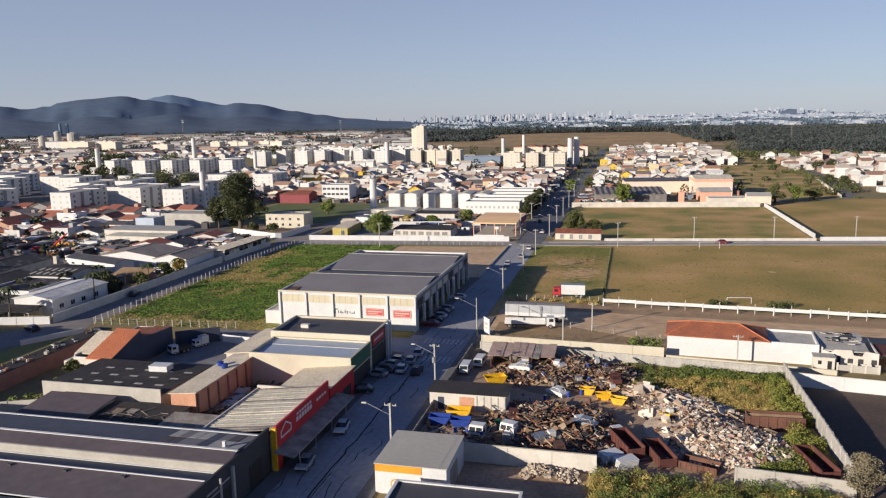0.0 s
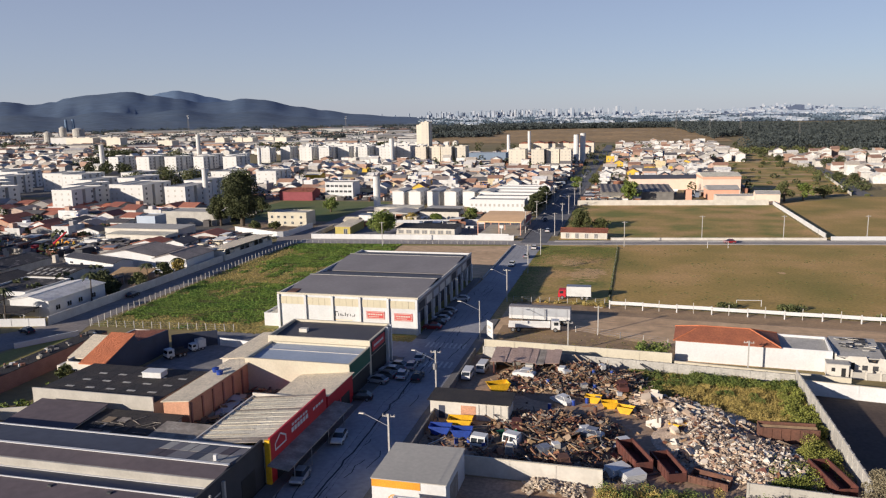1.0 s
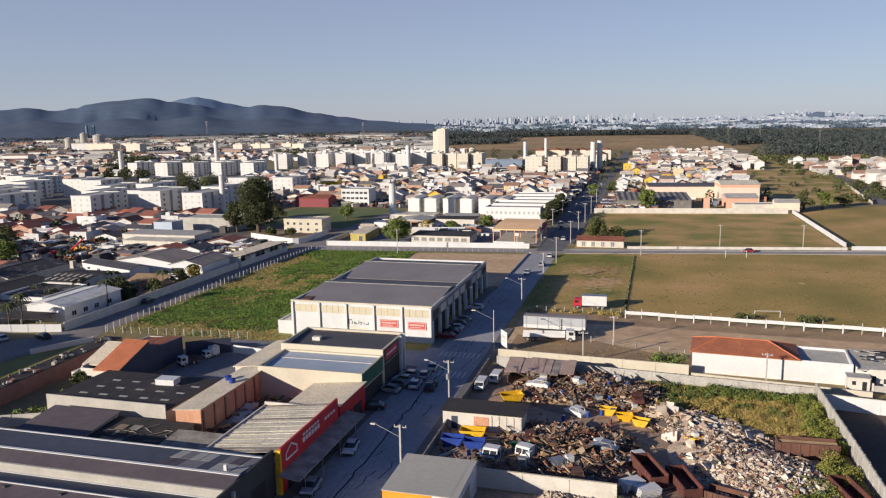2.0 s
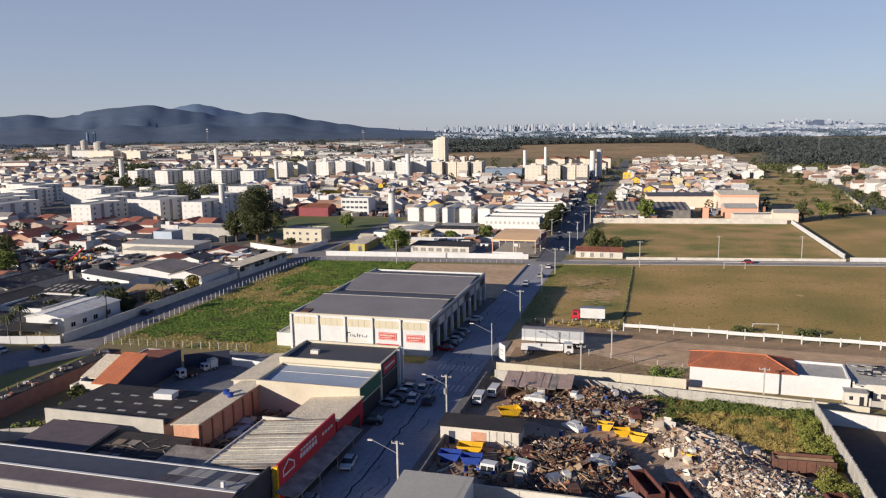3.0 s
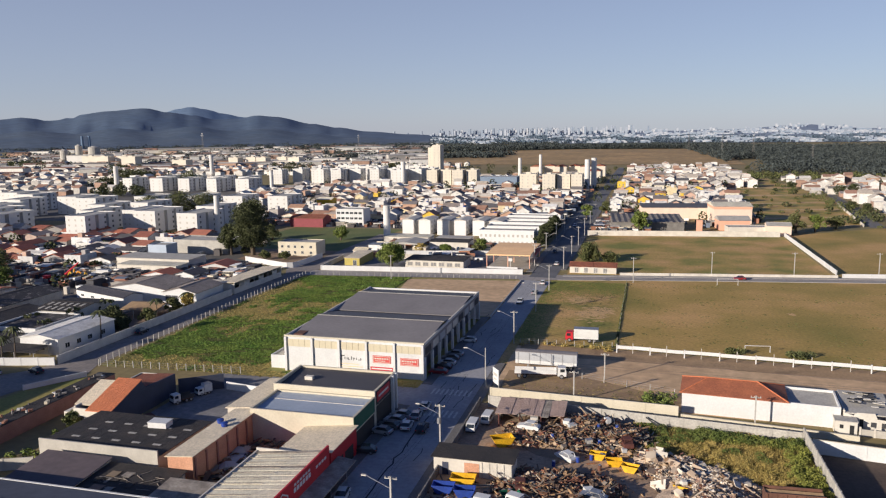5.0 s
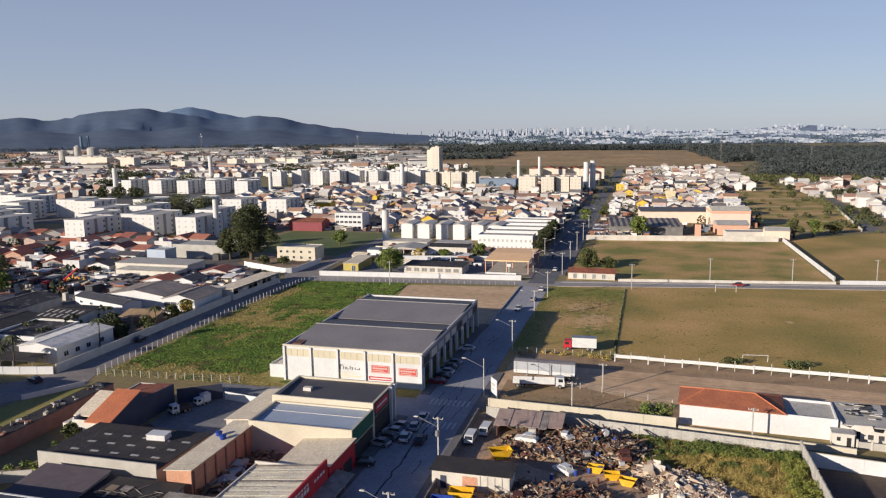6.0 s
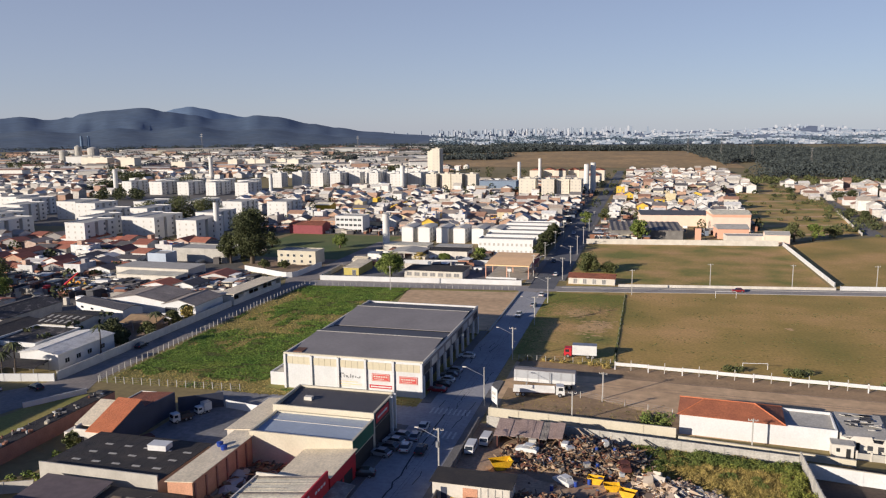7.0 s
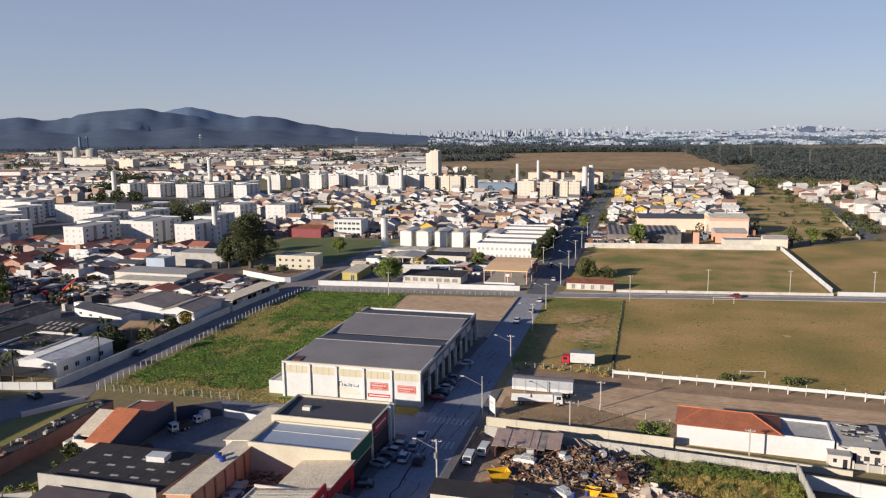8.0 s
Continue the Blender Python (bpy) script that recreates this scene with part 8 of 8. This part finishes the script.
for x, y, h, r, lf in ((70, 412, 9, 7, "leaf_dark"), (80, 418, 8, 6, "leaf_green"), (92, 430, 6, 6, "leaf_dark"), (-72, 330, 5, 4, "leaf_green"), (-185, 158, 8, 7, "leaf_dark"), (-228, 220, 9, 8, "leaf_dark"), (-238, 230, 10, 8, "leaf_dark"), (-219, 214, 8, 7, "leaf_green"), (-247, 240, 9, 7, "leaf_dark"), (-196, 170, 9, 8, "leaf_dark"),
                       (-300, 440, 14, 15, "leaf_dark"), (-283, 446, 13, 13, "leaf_dark"), (-318, 432, 12, 12, "leaf_dark"), (-420, 640, 16, 18, "leaf_dark"), (-147, 349, 7, 5.5, "leaf_green"), (-182, 345, 7, 6, "leaf_dark"), (-97, 320, 3.6, 3.4, "leaf_olive"), (-86.5, 322, 3.4, 3.2, "leaf_green"), (-72, 321, 3.6, 4.0, "leaf_dark"), (-149, 292, 3.2, 3.0, "leaf_dark"), (-157, 290, 3.4, 3.2, "leaf_dark"), (-136.4, 203, 4.6, 2.6, "leaf_olive"), (-136.6, 196, 5, 3.0, "leaf_dark"), (-137, 184, 4.4, 3.0, "leaf_dark"), (-143, 179, 4.2, 3.6, "leaf_deep"), (-149, 184, 4.4, 3.6, "leaf_deep"), (-140, 176, 3.2, 2.6, "leaf_deep"), (-173, 150, 9, 7, "leaf_deep"), (-102, 113.5, 3.2, 2.2, "leaf_dark"), (-36, 452, 9, 5, "leaf_green"), (-27, 478, 8, 5, "leaf_dark"), (124, 505, 6, 5, "leaf_deep"), (121, 528, 5, 4.5, "leaf_deep"), (138, 640, 7, 6, "leaf_deep"), (150, 655, 7, 6, "leaf_deep"), (176, 690, 7, 6, "leaf_deep"), (206, 700, 8, 7, "leaf_deep"), (112, 690, 6, 5, "leaf_deep")):
    tree("leafy tree standing among the buildings", x, y, h, r, lf, 26, 70, 0.26 + r * 0.025)


for k in range(9):
    tree("dark shady tree in the row beside the long street", -47.6 + (k % 2) * 0.8, 341 + k * 7.4, 8.2 + (k * 3 % 4) * 0.5, 3.4, "leaf_deep", 24, 90, 0.36, low=0.15)


def palm(x, y, h):
    p = thing("palm", "slim palm tree with drooping fronds", "palm", x, y)
    part("trunk", G().rod((0, 0, 0), (0.2, 0, h * 0.5), 0.2, 0.15).rod((0.2, 0, h * 0.5), (0.25, 0, h), 0.15, 0.12), "bark", p)
    fr = G()
    for i in range(26):
        a = 6.28 * i / 26 + rt.uniform(-0.2, 0.2)
        l_, up = rt.uniform(1.8, 2.6), rt.uniform(-0.2, 0.9)
        pts = [(0.25 + math.cos(a) * l_ * k / 4, math.sin(a) * l_ * k / 4, h + up * k / 4 - 1.6 * (k / 4) ** 2) for k in range(5)]
        for k in range(4):
            wv = 0.42 * (1 - k / 5)
            ox, oy = -math.sin(a) * wv, math.cos(a) * wv
            q0, q1 = pts[k], pts[k + 1]
            fr.poly([(q0[0] - ox, q0[1] - oy, q0[2] - 0.15), q0, q1, (q1[0] - ox * 0.8, q1[1] - oy * 0.8, q1[2] - 0.15)])
            fr.poly([q0, (q0[0] + ox, q0[1] + oy, q0[2] - 0.15), (q1[0] + ox * 0.8, q1[1] + oy * 0.8, q1[2] - 0.15), q1])
    part("frond_crown", fr, "leaf_deep", p)


for x, y, h in ((-139.2, 167, 8.0), (-146.5, 146, 8.5), (-148.5, 144, 6.5), (-138.6, 190, 6.0), (-138.2, 204, 5.0)):
    palm(x, y, h)


def bushes(name, label, mat, spots, s, per=60):
    g_ = G()
    for x, y, r, h in spots:
        leaves(g_, (x, y, h * 0.45), r, per, s, h / r * 0.55)
    return solo(name, g_, mat, label, "bushes", kind="stuff")


area("scrub_ground", [(-1, 124), (12, 119), (22, 115.5), (27.0, 104), (26.4, 136), (-1, 139)], 0.04, "weeds_ground", "weedy ground under dry scrub", "soil")


def tall_grass(name, label, mat, n, place, h, w=0.16):
    """Tufts of upright blades."""
    g_ = G()
    for _ in range(n):
        x, y = place()
        hh = rt.uniform(*h)
        for _ in range(4):
            a = rt.uniform(0, 6.28)
            ux, uy = math.cos(a) * w, math.sin(a) * w
            ox, oy = rt.uniform(-0.45, 0.45), rt.uniform(-0.45, 0.45)
            g_.poly([(x + ox - ux, y + oy - uy, 0.04), (x + ox + ux, y + oy + uy, 0.04), (x + ox * 1.8 + ux * 0.5, y + oy * 1.8 + uy * 0.5, hh * 0.75), (x + ox * 2.2, y + oy * 2.2, hh)])
    return solo(name, g_, mat, label, "grass", kind="stuff")


def bank():
    while True:
        x, y = rt.uniform(-1, 26.6), rt.uniform(115.5, 139)
        if 123.5 - x * 0.27 < y < 138.6 - x * 0.1:
            return x, y


tall_grass("dry_scrub", "bank of tall dry yellow grass in the yard", "leaf_dry", 9000, bank, (0.3, 0.9), 0.06)
tall_grass("olive_scrub", "half-dry olive grass mixed into the bank", "leaf_olive", 6000, bank, (0.3, 1.0), 0.06)
hum = [(*bank(), rt.uniform(0.6, 1.5), rt.uniform(0.6, 1.5)) for _ in range(230)]
patch_ = [noise.noise((h_[0] * 0.13, h_[1] * 0.16, 6.0)) + 0.05 * (h_[1] - 134) for h_ in hum]
bushes("dry_hummocks", "rounded hummocks of dry yellow grass", "leaf_olive", [h_ for h_, p_ in zip(hum, patch_) if p_ < 0.0], 0.10, 300)
bushes("green_hummocks", "low green creepers over the bank", "leaf_mid", [h_ for h_, p_ in zip(hum, patch_) if p_ >= 0.0], 0.12, 300)
bushes("shrub_bank_green", "green shrubs along the yard wall", "leaf_mid", [(x_, rt.uniform(133, 137.4 - x_ * 0.1), rt.uniform(0.7, 1.4), rt.uniform(1.2, 2.2)) for x_ in [rt.uniform(9, 26) for _ in range(70)]], 0.13, 330)
bushes("shrub_bank_dark", "dark green shrubs climbing along the wall", "weed", [(rt.uniform(22.8, 26.6), rt.uniform(106, 135), rt.uniform(0.8, 1.4), rt.uniform(1.3, 2.3)) for _ in range(60)] + [(rt.uniform(14, 25), rt.uniform(132, 135), rt.uniform(0.7, 1.2), rt.uniform(1.2, 2.0)) for _ in range(20)], 0.14, 330)
bushes("shrub_thicket", "dense green shrubs in the rubble corner", "weed", [(x_, rt.uniform(95.2, 104), rt.uniform(0.9, 1.6), rt.uniform(1.2, 2.0)) for x_ in [rt.uniform(16.5, 26.8) for _ in range(50)] if not 22.4 < x_ < 26.2] + [(rt.uniform(22, 26.8), rt.uniform(104, 108), 1.1, 1.6) for _ in range(12)], 0.13, 340)
strip = lambda: (rt.uniform(-4.4, 13.6), rt.uniform(80, 92.0)) if rt.random() < 0.62 else (rt.uniform(13.6, 27), rt.uniform(80, 91.4))
bushes("roadside_scrub", "tall green and yellow scrub before the wall", "leaf_olive", [(*strip(), rt.uniform(0.7, 1.6), rt.uniform(1.2, 2.6)) for _ in range(70)], 0.11, 380)
bushes("roadside_scrub_green", "bright green bushes before the wall", "leaf_mid", [(*strip(), rt.uniform(0.8, 1.7), rt.uniform(1.4, 2.8)) for _ in range(120)], 0.11, 380)
tall_grass("roadside_grass", "tall yellow-green grass before the wall", "leaf_olive", 2600, strip, (0.6, 1.5), 0.05)
for q_ in range(3):
    tree("small grey-brown tree with thin stems beside the concrete wall", 27.7 + (q_ % 2) * 0.9, 91.6 + q_ * 0.8, 5.2 + 0.4 * q_, 2.3, "leaf_grey", 26, 90, 0.13, low=0.35)
bushes("pitch_shrubs", "dark shrubs along the pitch fence", "leaf_dark", [(21 + rt.uniform(-2, 2), 189.5, 1.3, 1.6) for _ in range(7)] + [(36 + rt.uniform(-3.5, 3.5), 189 + rt.uniform(-1.5, 2), 1.3, 1.5) for _ in range(12)] + [(55 + rt.uniform(-3, 3), 184.5, 1.2, 1.4) for _ in range(6)], 0.3, 60)
bushes("lane_shrubs", "scrubby green bushes beside the white house", "leaf_mid", [(rt.uniform(0.5, 5.6), rt.uniform(147.5, 156), 1.2, 1.5) for _ in range(16)], 0.3, 60)
tall_grass("meadow_green_grass", "short green grass at the street end of the meadow", "weed", 2600, lambda: (rt.uniform(-32.5, -7.6), 268.5 - abs(rt.gauss(0, 11))), (0.03, 0.10), 0.22)
tall_grass("meadow_edge_grass", "short green grass beside the street", "weed", 1100, lambda: (-33.0 + abs(rt.gauss(0, 3.0)), rt.uniform(192, 262)), (0.03, 0.10), 0.22)
tall_grass("meadow_dark_grass", "dark brown tufts in the dry meadow", "leaf_dark", 260, lambda: (rt.gauss(-17, 4.0), rt.gauss(236, 8)), (0.03, 0.10), 0.16)
tall_grass("lane_weeds", "scruffy brown and green weeds on dark soil", "leaf_dark", 90, lambda: (rt.uniform(-29, 5), rt.uniform(148.5, 157)), (0.06, 0.25), 0.1)
tall_grass("lane_weeds_dry", "dry trampled grass on dark soil", "leaf_dry", 300, lambda: (rt.uniform(-29, 5), rt.uniform(148.5, 162)), (0.05, 0.18), 0.1)
bushes("meadow_shrubs", "low weeds along the fence of the meadow", "leaf_dry", [(rt.uniform(-30, -8), rt.uniform(185, 188.6), 0.7, 0.8) for _ in range(20)], 0.2, 60)
bushes("triangle_shrubs", "scrubby weeds by the brick wall", "leaf_green", [(rt.uniform(-103, -96.5), rt.uniform(99, 112), 0.9, 1.2) for _ in range(14)], 0.3, 50)

# weeds of the vacant lot
wd, wdeep, wdry = G(), G(), G()


def lot_spot():
    """A place on the vacant lot clear of the warehouse and the bare soil."""
    while True:
        x, y = rt.uniform(-125.5, -46.5), rt.uniform(148.6, 268)
        if not (x < -123.0 - (y - 148) * 0.02 or y > 260.4 + (x + 124) * 0.095 or (-84 < x and 153 < y < 211) or (x > -84 and y > 212)):
            return x, y


for _ in range(105000):
    x, y = lot_spot()
    v = noise.noise((x * 0.05 + y * 0.02, y * 0.05 - x * 0.02, 2.0)) + 0.45 * noise.noise((x * 0.22, y * 0.16, 5.0))
    edge = x + 123.0 + (y - 148) * 0.02
    lush = v - (-0.12 + max(0.0, (164 - y) * 0.05) + max(0.0, (7 - edge) * 0.04) + (-0.12 if y > 246 else 0.0) + (0.24 if 196 < y < 226 and x > -112 else 0.0))
    dst = wdry if lush + rt.gauss(0, 0.10) < 0 else wdeep if noise.noise((x * 0.16, y * 0.6, 9.0)) < -0.26 else wd
    if dst is wdry and rt.random() < 0.4:
        continue
    hgt = rt.uniform(0.05, 0.16) if dst is wdry else rt.uniform(0.08, 0.2) if dst is wdeep else rt.uniform(0.12, 0.34)
    a = rt.uniform(0, 6.28)
    s = rt.uniform(0.08, 0.2) if dst is wdry else rt.uniform(0.12, 0.34)
    ux, uy = math.cos(a) * s, math.sin(a) * s
    lx, ly = rt.uniform(-.3, .3), rt.uniform(-.3, .3)
    dst.poly([(x - ux, y - uy, 0.02), (x + ux, y + uy, 0.02), (x + ux * 0.7 + lx, y + uy * 0.7 + ly, hgt), (x - ux * 0.6 + lx, y - uy * 0.6 + ly, hgt * rt.uniform(0.6, 1))])
    if dst is not wdry:
        dst.poly([(x - ux, y - uy, hgt * 0.7), (x + uy, y - ux, hgt), (x + ux + lx, y + uy + ly, hgt * 0.75), (x - uy, y + ux, hgt * 0.85)])
tuft = G()
for _ in range(5200):
    x, y = rt.uniform(-6, 110), rt.uniform(176, 290)
    if y < 190.5 - (x + 7) * 0.082 or y > cross_y(x) - 8 or noise.noise((x * 0.07, y * 0.16, 8.0)) + 0.5 * noise.noise((x * 0.4, y * 0.4, 3.0)) < 0.10:
        continue
    a, s = rt.uniform(0, 6.28), rt.uniform(0.15, 0.5)
    ux, uy = math.cos(a) * s, math.sin(a) * s
    hgt = rt.uniform(0.04, 0.16)
    tuft.poly([(x - ux, y - uy, 0.02), (x + ux, y + uy, 0.02), (x + ux * 0.6, y + uy * 0.6, hgt), (x - ux * 0.7, y - uy * 0.7, hgt * 0.7)])
    tuft.poly([(x + uy, y - ux, 0.02), (x - uy, y + ux, 0.02), (x - uy * 0.6, y + ux * 0.6, hgt), (x + uy * 0.7, y - ux * 0.7, hgt * 0.8)])
solo("pitch_tufts", tuft, "leaf_dark", "darker weed tufts scattered over the pitch", "weeds", kind="stuff")
solo("deep_green_weeds", wdeep, "weed_deep", "low darker weeds between lush clumps", "weeds", kind="stuff")
solo("green_weeds", wd, "weed_lush", "lush green weeds covering the vacant lot", "weeds", kind="stuff")
solo("dry_weeds", wdry, "leaf_dry", "dry yellowed grass tufts in the vacant lot", "weeds", kind="stuff")


def woodland(name, label, spots, s, mat="woods", per=9):
    g_ = G()
    for x, y, r, h in spots:
        z = hill(x, y)
        for _ in range(per):
            d = Vector((rt.gauss(0, 1), rt.gauss(0, 1), rt.gauss(0, 1))).normalized()
            p = Vector((x + d.x * r, y + d.y * r, z + h * 0.55 + d.z * h * 0.42))
            u = Vector((rt.gauss(0, 1), rt.gauss(0, 1), rt.gauss(0, 0.5))).normalized()
            w = u.cross(Vector((rt.gauss(0, 1), rt.gauss(0, 1), rt.gauss(0, 1)))).normalized()
            g_.poly([p - u * s, p + w * s * 0.8, p + u * s, p - w * s * 0.9])
    return solo(name, g_, mat, label, "woods", kind="stuff")


def wood_spot():
    """A place in the woods behind the eastern houses, whose edge runs askew and frays."""
    while True:
        x, y = rt.uniform(62, 720), rt.uniform(820, 1760)
        edge = 108 - max(0.0, y - 1050) * 0.09 + 14 * noise.noise((y * 0.02, 3.0, 1.0))
        near = 868 + 50 * noise.noise((x * 0.02, 7.0, 1.0)) + max(0.0, 190 - x) * 0.4
        if x > edge and y > near and noise.noise((x * 0.012, y * 0.006, 2.0)) > -0.38:
            return x, y


woodland("dark_woods", "dark eucalyptus woods behind the fields", [(*wood_spot(), rt.uniform(3.5, 8), rt.uniform(6, 13) + (4 if rt.random() < 0.08 else 0)) for _ in range(4200)], 1.0, per=62)
woodland("ridge_woods", "belt of dark trees along the ridge", [(x_, rt.uniform(1640, 1740), rt.uniform(5, 9), rt.uniform(5, 11) * (1.15 + 0.4 * noise.noise((x_ * 0.02, 1.0, 5.0)))) for x_ in [rt.uniform(-460, 110) for _ in range(1500)]], 1.2, per=42)
woodland("valley_woods", "dark trees between distant houses", [(rt.uniform(-560, -250), rt.uniform(1280, 1420), rt.uniform(4, 8), rt.uniform(5, 9)) for _ in range(300)] + [(rt.uniform(-1500, -300), rt.uniform(900, 2000), rt.uniform(5, 11), rt.uniform(6, 11)) for _ in range(620)] + [(rt.uniform(-2100, -250), rt.uniform(1750, 2350), rt.uniform(5, 12), rt.uniform(6, 11)) for _ in range(900)], 1.6, per=32)
woodland("wood_edge", "low green scrub at the edge of the woods", [(rt.uniform(70, 330), rt.uniform(790, 880), rt.uniform(2, 5), rt.uniform(1.5, 4.5)) for _ in range(200)], 0.8, "leaf_dark", 40)
woodland("scattered_trees", "scattered small trees among the houses", [(rt.uniform(-330, 60), rt.uniform(430, 1000), rt.uniform(1.8, 3.4), rt.uniform(4, 8)) for _ in range(190)] + [(rt.uniform(80, 330), rt.uniform(430, 1100), rt.uniform(1.8, 3.6), rt.uniform(2.5, 5)) for _ in range(120)] + [(rt.uniform(-420, -150), rt.uniform(150, 340), rt.uniform(2, 3), rt.uniform(3, 6)) for _ in range(40)], 0.7, "leaf_deep", 60)
woodland("town_groves", "dark groves between the distant houses", [(cx + rt.gauss(0, 14), cy + rt.gauss(0, 9), rt.uniform(3, 5), rt.uniform(6, 11)) for cx, cy in ((-430, 560), (-520, 640), (-556, 752), (-575, 760), (-610, 800), (-380, 850), (-430, 880), (-700, 900), (-900, 965), (-870, 950), (-940, 985), (-320, 940), (-470, 960), (-1000, 1040)) for _ in range(22)], 0.8, "leaf_deep", 70)
area("slope_field", [(70, 430), (112, 452), (130, 560), (122, 640), (96, 1000), (72, 760), (60, 480)], 0.02, "meadow", "green-brown slope between the houses", "grass")
for pts in ([(60, 470), (112, 486), (113, 489), (60, 473)], [(66, 560), (129, 575), (129, 579), (66, 564)], [(72, 690), (120, 700), (119, 706), (72, 696)], [(62, 436), (108, 446), (108, 449), (62, 439.5)], [(64, 516), (120, 530), (120, 533.5), (64, 519.5)], [(70, 620), (124, 634), (124, 639), (70, 625)], [(76, 800), (110, 806), (110, 814), (76, 808)]):
    area("slope_track", pts, 0.05, "dirt", "bare dirt track across the slope", "path")
wall_run("wall_slope_path", "pale low wall beside the sloping path", (107.5, 441), (119.5, 560), 1.6, 0.25, "offwhite", 9)
woodland("slope_bushes", "dark bushes scattered over the slope", [(rt.uniform(64, 128), rt.uniform(436, 900), rt.uniform(0.8, 2.2), rt.uniform(1, 2.6)) for _ in range(64)] + [(rt.uniform(112, 124), rt.uniform(470, 640), rt.uniform(1.5, 3), rt.uniform(2, 4)) for _ in range(30)], 0.42, "leaf_dark", 60)
area("slope_path", [(110, 440), (118, 440), (128, 560), (140, 700), (135, 700), (121, 560)], 0.05, "paving", "pale dirt path along the slope", "path")

# ---- distance ----
EAST_HILL = [(-22, 0), (-10, 6), (-4.9, 14), (-0.9, 17), (2.2, 16), (3.3, 22), (5.2, 18), (6.7, 27), (8.1, 37), (10.2, 43), (11.9, 29), (13.6, 20), (15.8, 11), (25, 8), (60, 8)]


def crest(profile, b):
    """Height of a range's crest at the bearing b, eased between the profile's points."""
    for (p, hp), (q, hq) in zip(profile, profile[1:]):
        if p <= b <= q:
            t = (b - p) / (q - p)
            return hp + (hq - hp) * t * t * (3 - 2 * t)
    return 0.0


rc = random.Random(8)
city = G()


def city_block(b, d, w, h):
    x, y = math.sin(radians(b)) * d, math.cos(radians(b)) * d
    z = crest(EAST_HILL, b) * max(0.0, (d - 2500) / 2200) ** 1.3
    city.box(x - w / 2, x + w / 2, y - 6, y + 6, z - 3, z + h)


for _ in range(620):
    b = rc.choice([rc.gauss(-13, 2.6), rc.gauss(-9.5, 1.6), rc.gauss(-5, 3), rc.uniform(-16, 15)])
    tall = rc.random()
    city_block(b, rc.uniform(3900, 4600), rc.uniform(7, 13), rc.uniform(22, 40) if tall < 0.3 and b < 0 else rc.uniform(7, 17))
for _ in range(4200):
    b, d = rc.uniform(-16, 19), rc.uniform(2400, 4150)
    if noise.noise((b * 0.45, d * 0.0028, 4.0)) < -0.02:
        continue
    city_block(b, d, rc.uniform(6, 16), rc.uniform(3, 8))
for _ in range(26):
    city_block(rc.uniform(4, 18), rc.uniform(3600, 4450), rc.uniform(40, 90), rc.uniform(6, 10))
spots = []
for _ in range(2600):
    a = radians(rc.uniform(-16, 18))
    d = rc.uniform(2350, 4300)
    x, y = math.sin(a) * d, math.cos(a) * d
    if noise.noise((math.degrees(a) * 0.45, d * 0.0028, 4.0)) < 0.02:
        spots.append((x, y, rc.uniform(8, 18), rc.uniform(6, 12)))
woodland("far_woods", "hazy wooded patches between distant houses", spots, 3.0, "woods_haze_far", 20)
solo("distant_city", city, "city", "city skyline on the horizon, coloured pale grey-blue for haze", "city", kind="stuff")


def ridge(name, label, profile, d0, d1, mat, wob):
    """A long hill range: rises from d0 to its crest at d1, crest heights by bearing."""
    g_ = G()
    cols, rows_ = 140, 8
    b0, b1 = profile[0][0], profile[-1][0]
    for i in range(cols + 1):
        b = b0 + (b1 - b0) * i / cols
        h = crest(profile, b)
        for j in range(rows_ + 1):
            s = j / rows_
            d = d0 + (d1 - d0) * s
            n_ = noise.noise((b * 0.9, s * 3, 3.0)) * wob * math.sin(math.pi * s) + noise.noise((b * 2.4, s * 5, 9.0)) * wob * 0.25 * s
            z = max(-2.0, h * (s ** 1.3) + n_ * h / 120)
            g_.v.append((math.sin(radians(b)) * d, math.cos(radians(b)) * d, z))
    for i in range(cols):
        for j in range(rows_):
            k = i * (rows_ + 1) + j
            g_.f.append((k, k + rows_ + 1, k + rows_ + 2, k + 1))
    ob = solo(name, g_, mat, label, "hills", kind="structure")
    for f in ob.data.polygons:
        f.use_smooth = True
    return ob


# the ranges carry their haze in the base colour
ridge("backdrop_mountains", "mountain peak behind the wooded range, coloured pale blue for haze",
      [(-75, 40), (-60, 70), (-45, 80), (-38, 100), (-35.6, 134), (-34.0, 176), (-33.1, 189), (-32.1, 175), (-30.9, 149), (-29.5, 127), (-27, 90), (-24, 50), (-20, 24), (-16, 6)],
      4150, 4750, "hill_haze_far", 5)
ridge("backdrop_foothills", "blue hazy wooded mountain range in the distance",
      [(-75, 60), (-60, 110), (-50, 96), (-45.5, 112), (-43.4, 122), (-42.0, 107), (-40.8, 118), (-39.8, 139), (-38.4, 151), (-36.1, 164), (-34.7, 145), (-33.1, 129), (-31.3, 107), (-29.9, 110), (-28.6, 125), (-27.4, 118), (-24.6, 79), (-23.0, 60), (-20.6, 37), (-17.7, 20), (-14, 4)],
      3000, 4050, "hill_haze_blue", 12)
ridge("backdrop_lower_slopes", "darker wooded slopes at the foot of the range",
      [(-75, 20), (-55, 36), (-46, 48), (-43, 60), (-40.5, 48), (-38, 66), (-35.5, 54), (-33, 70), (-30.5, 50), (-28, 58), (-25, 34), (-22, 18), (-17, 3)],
      2500, 3300, "hill_haze_near", 8)
ridge("backdrop_east_hill", "low hazy hill covered by the far city", EAST_HILL, 2500, 4700, "hill_haze_pale", 0)
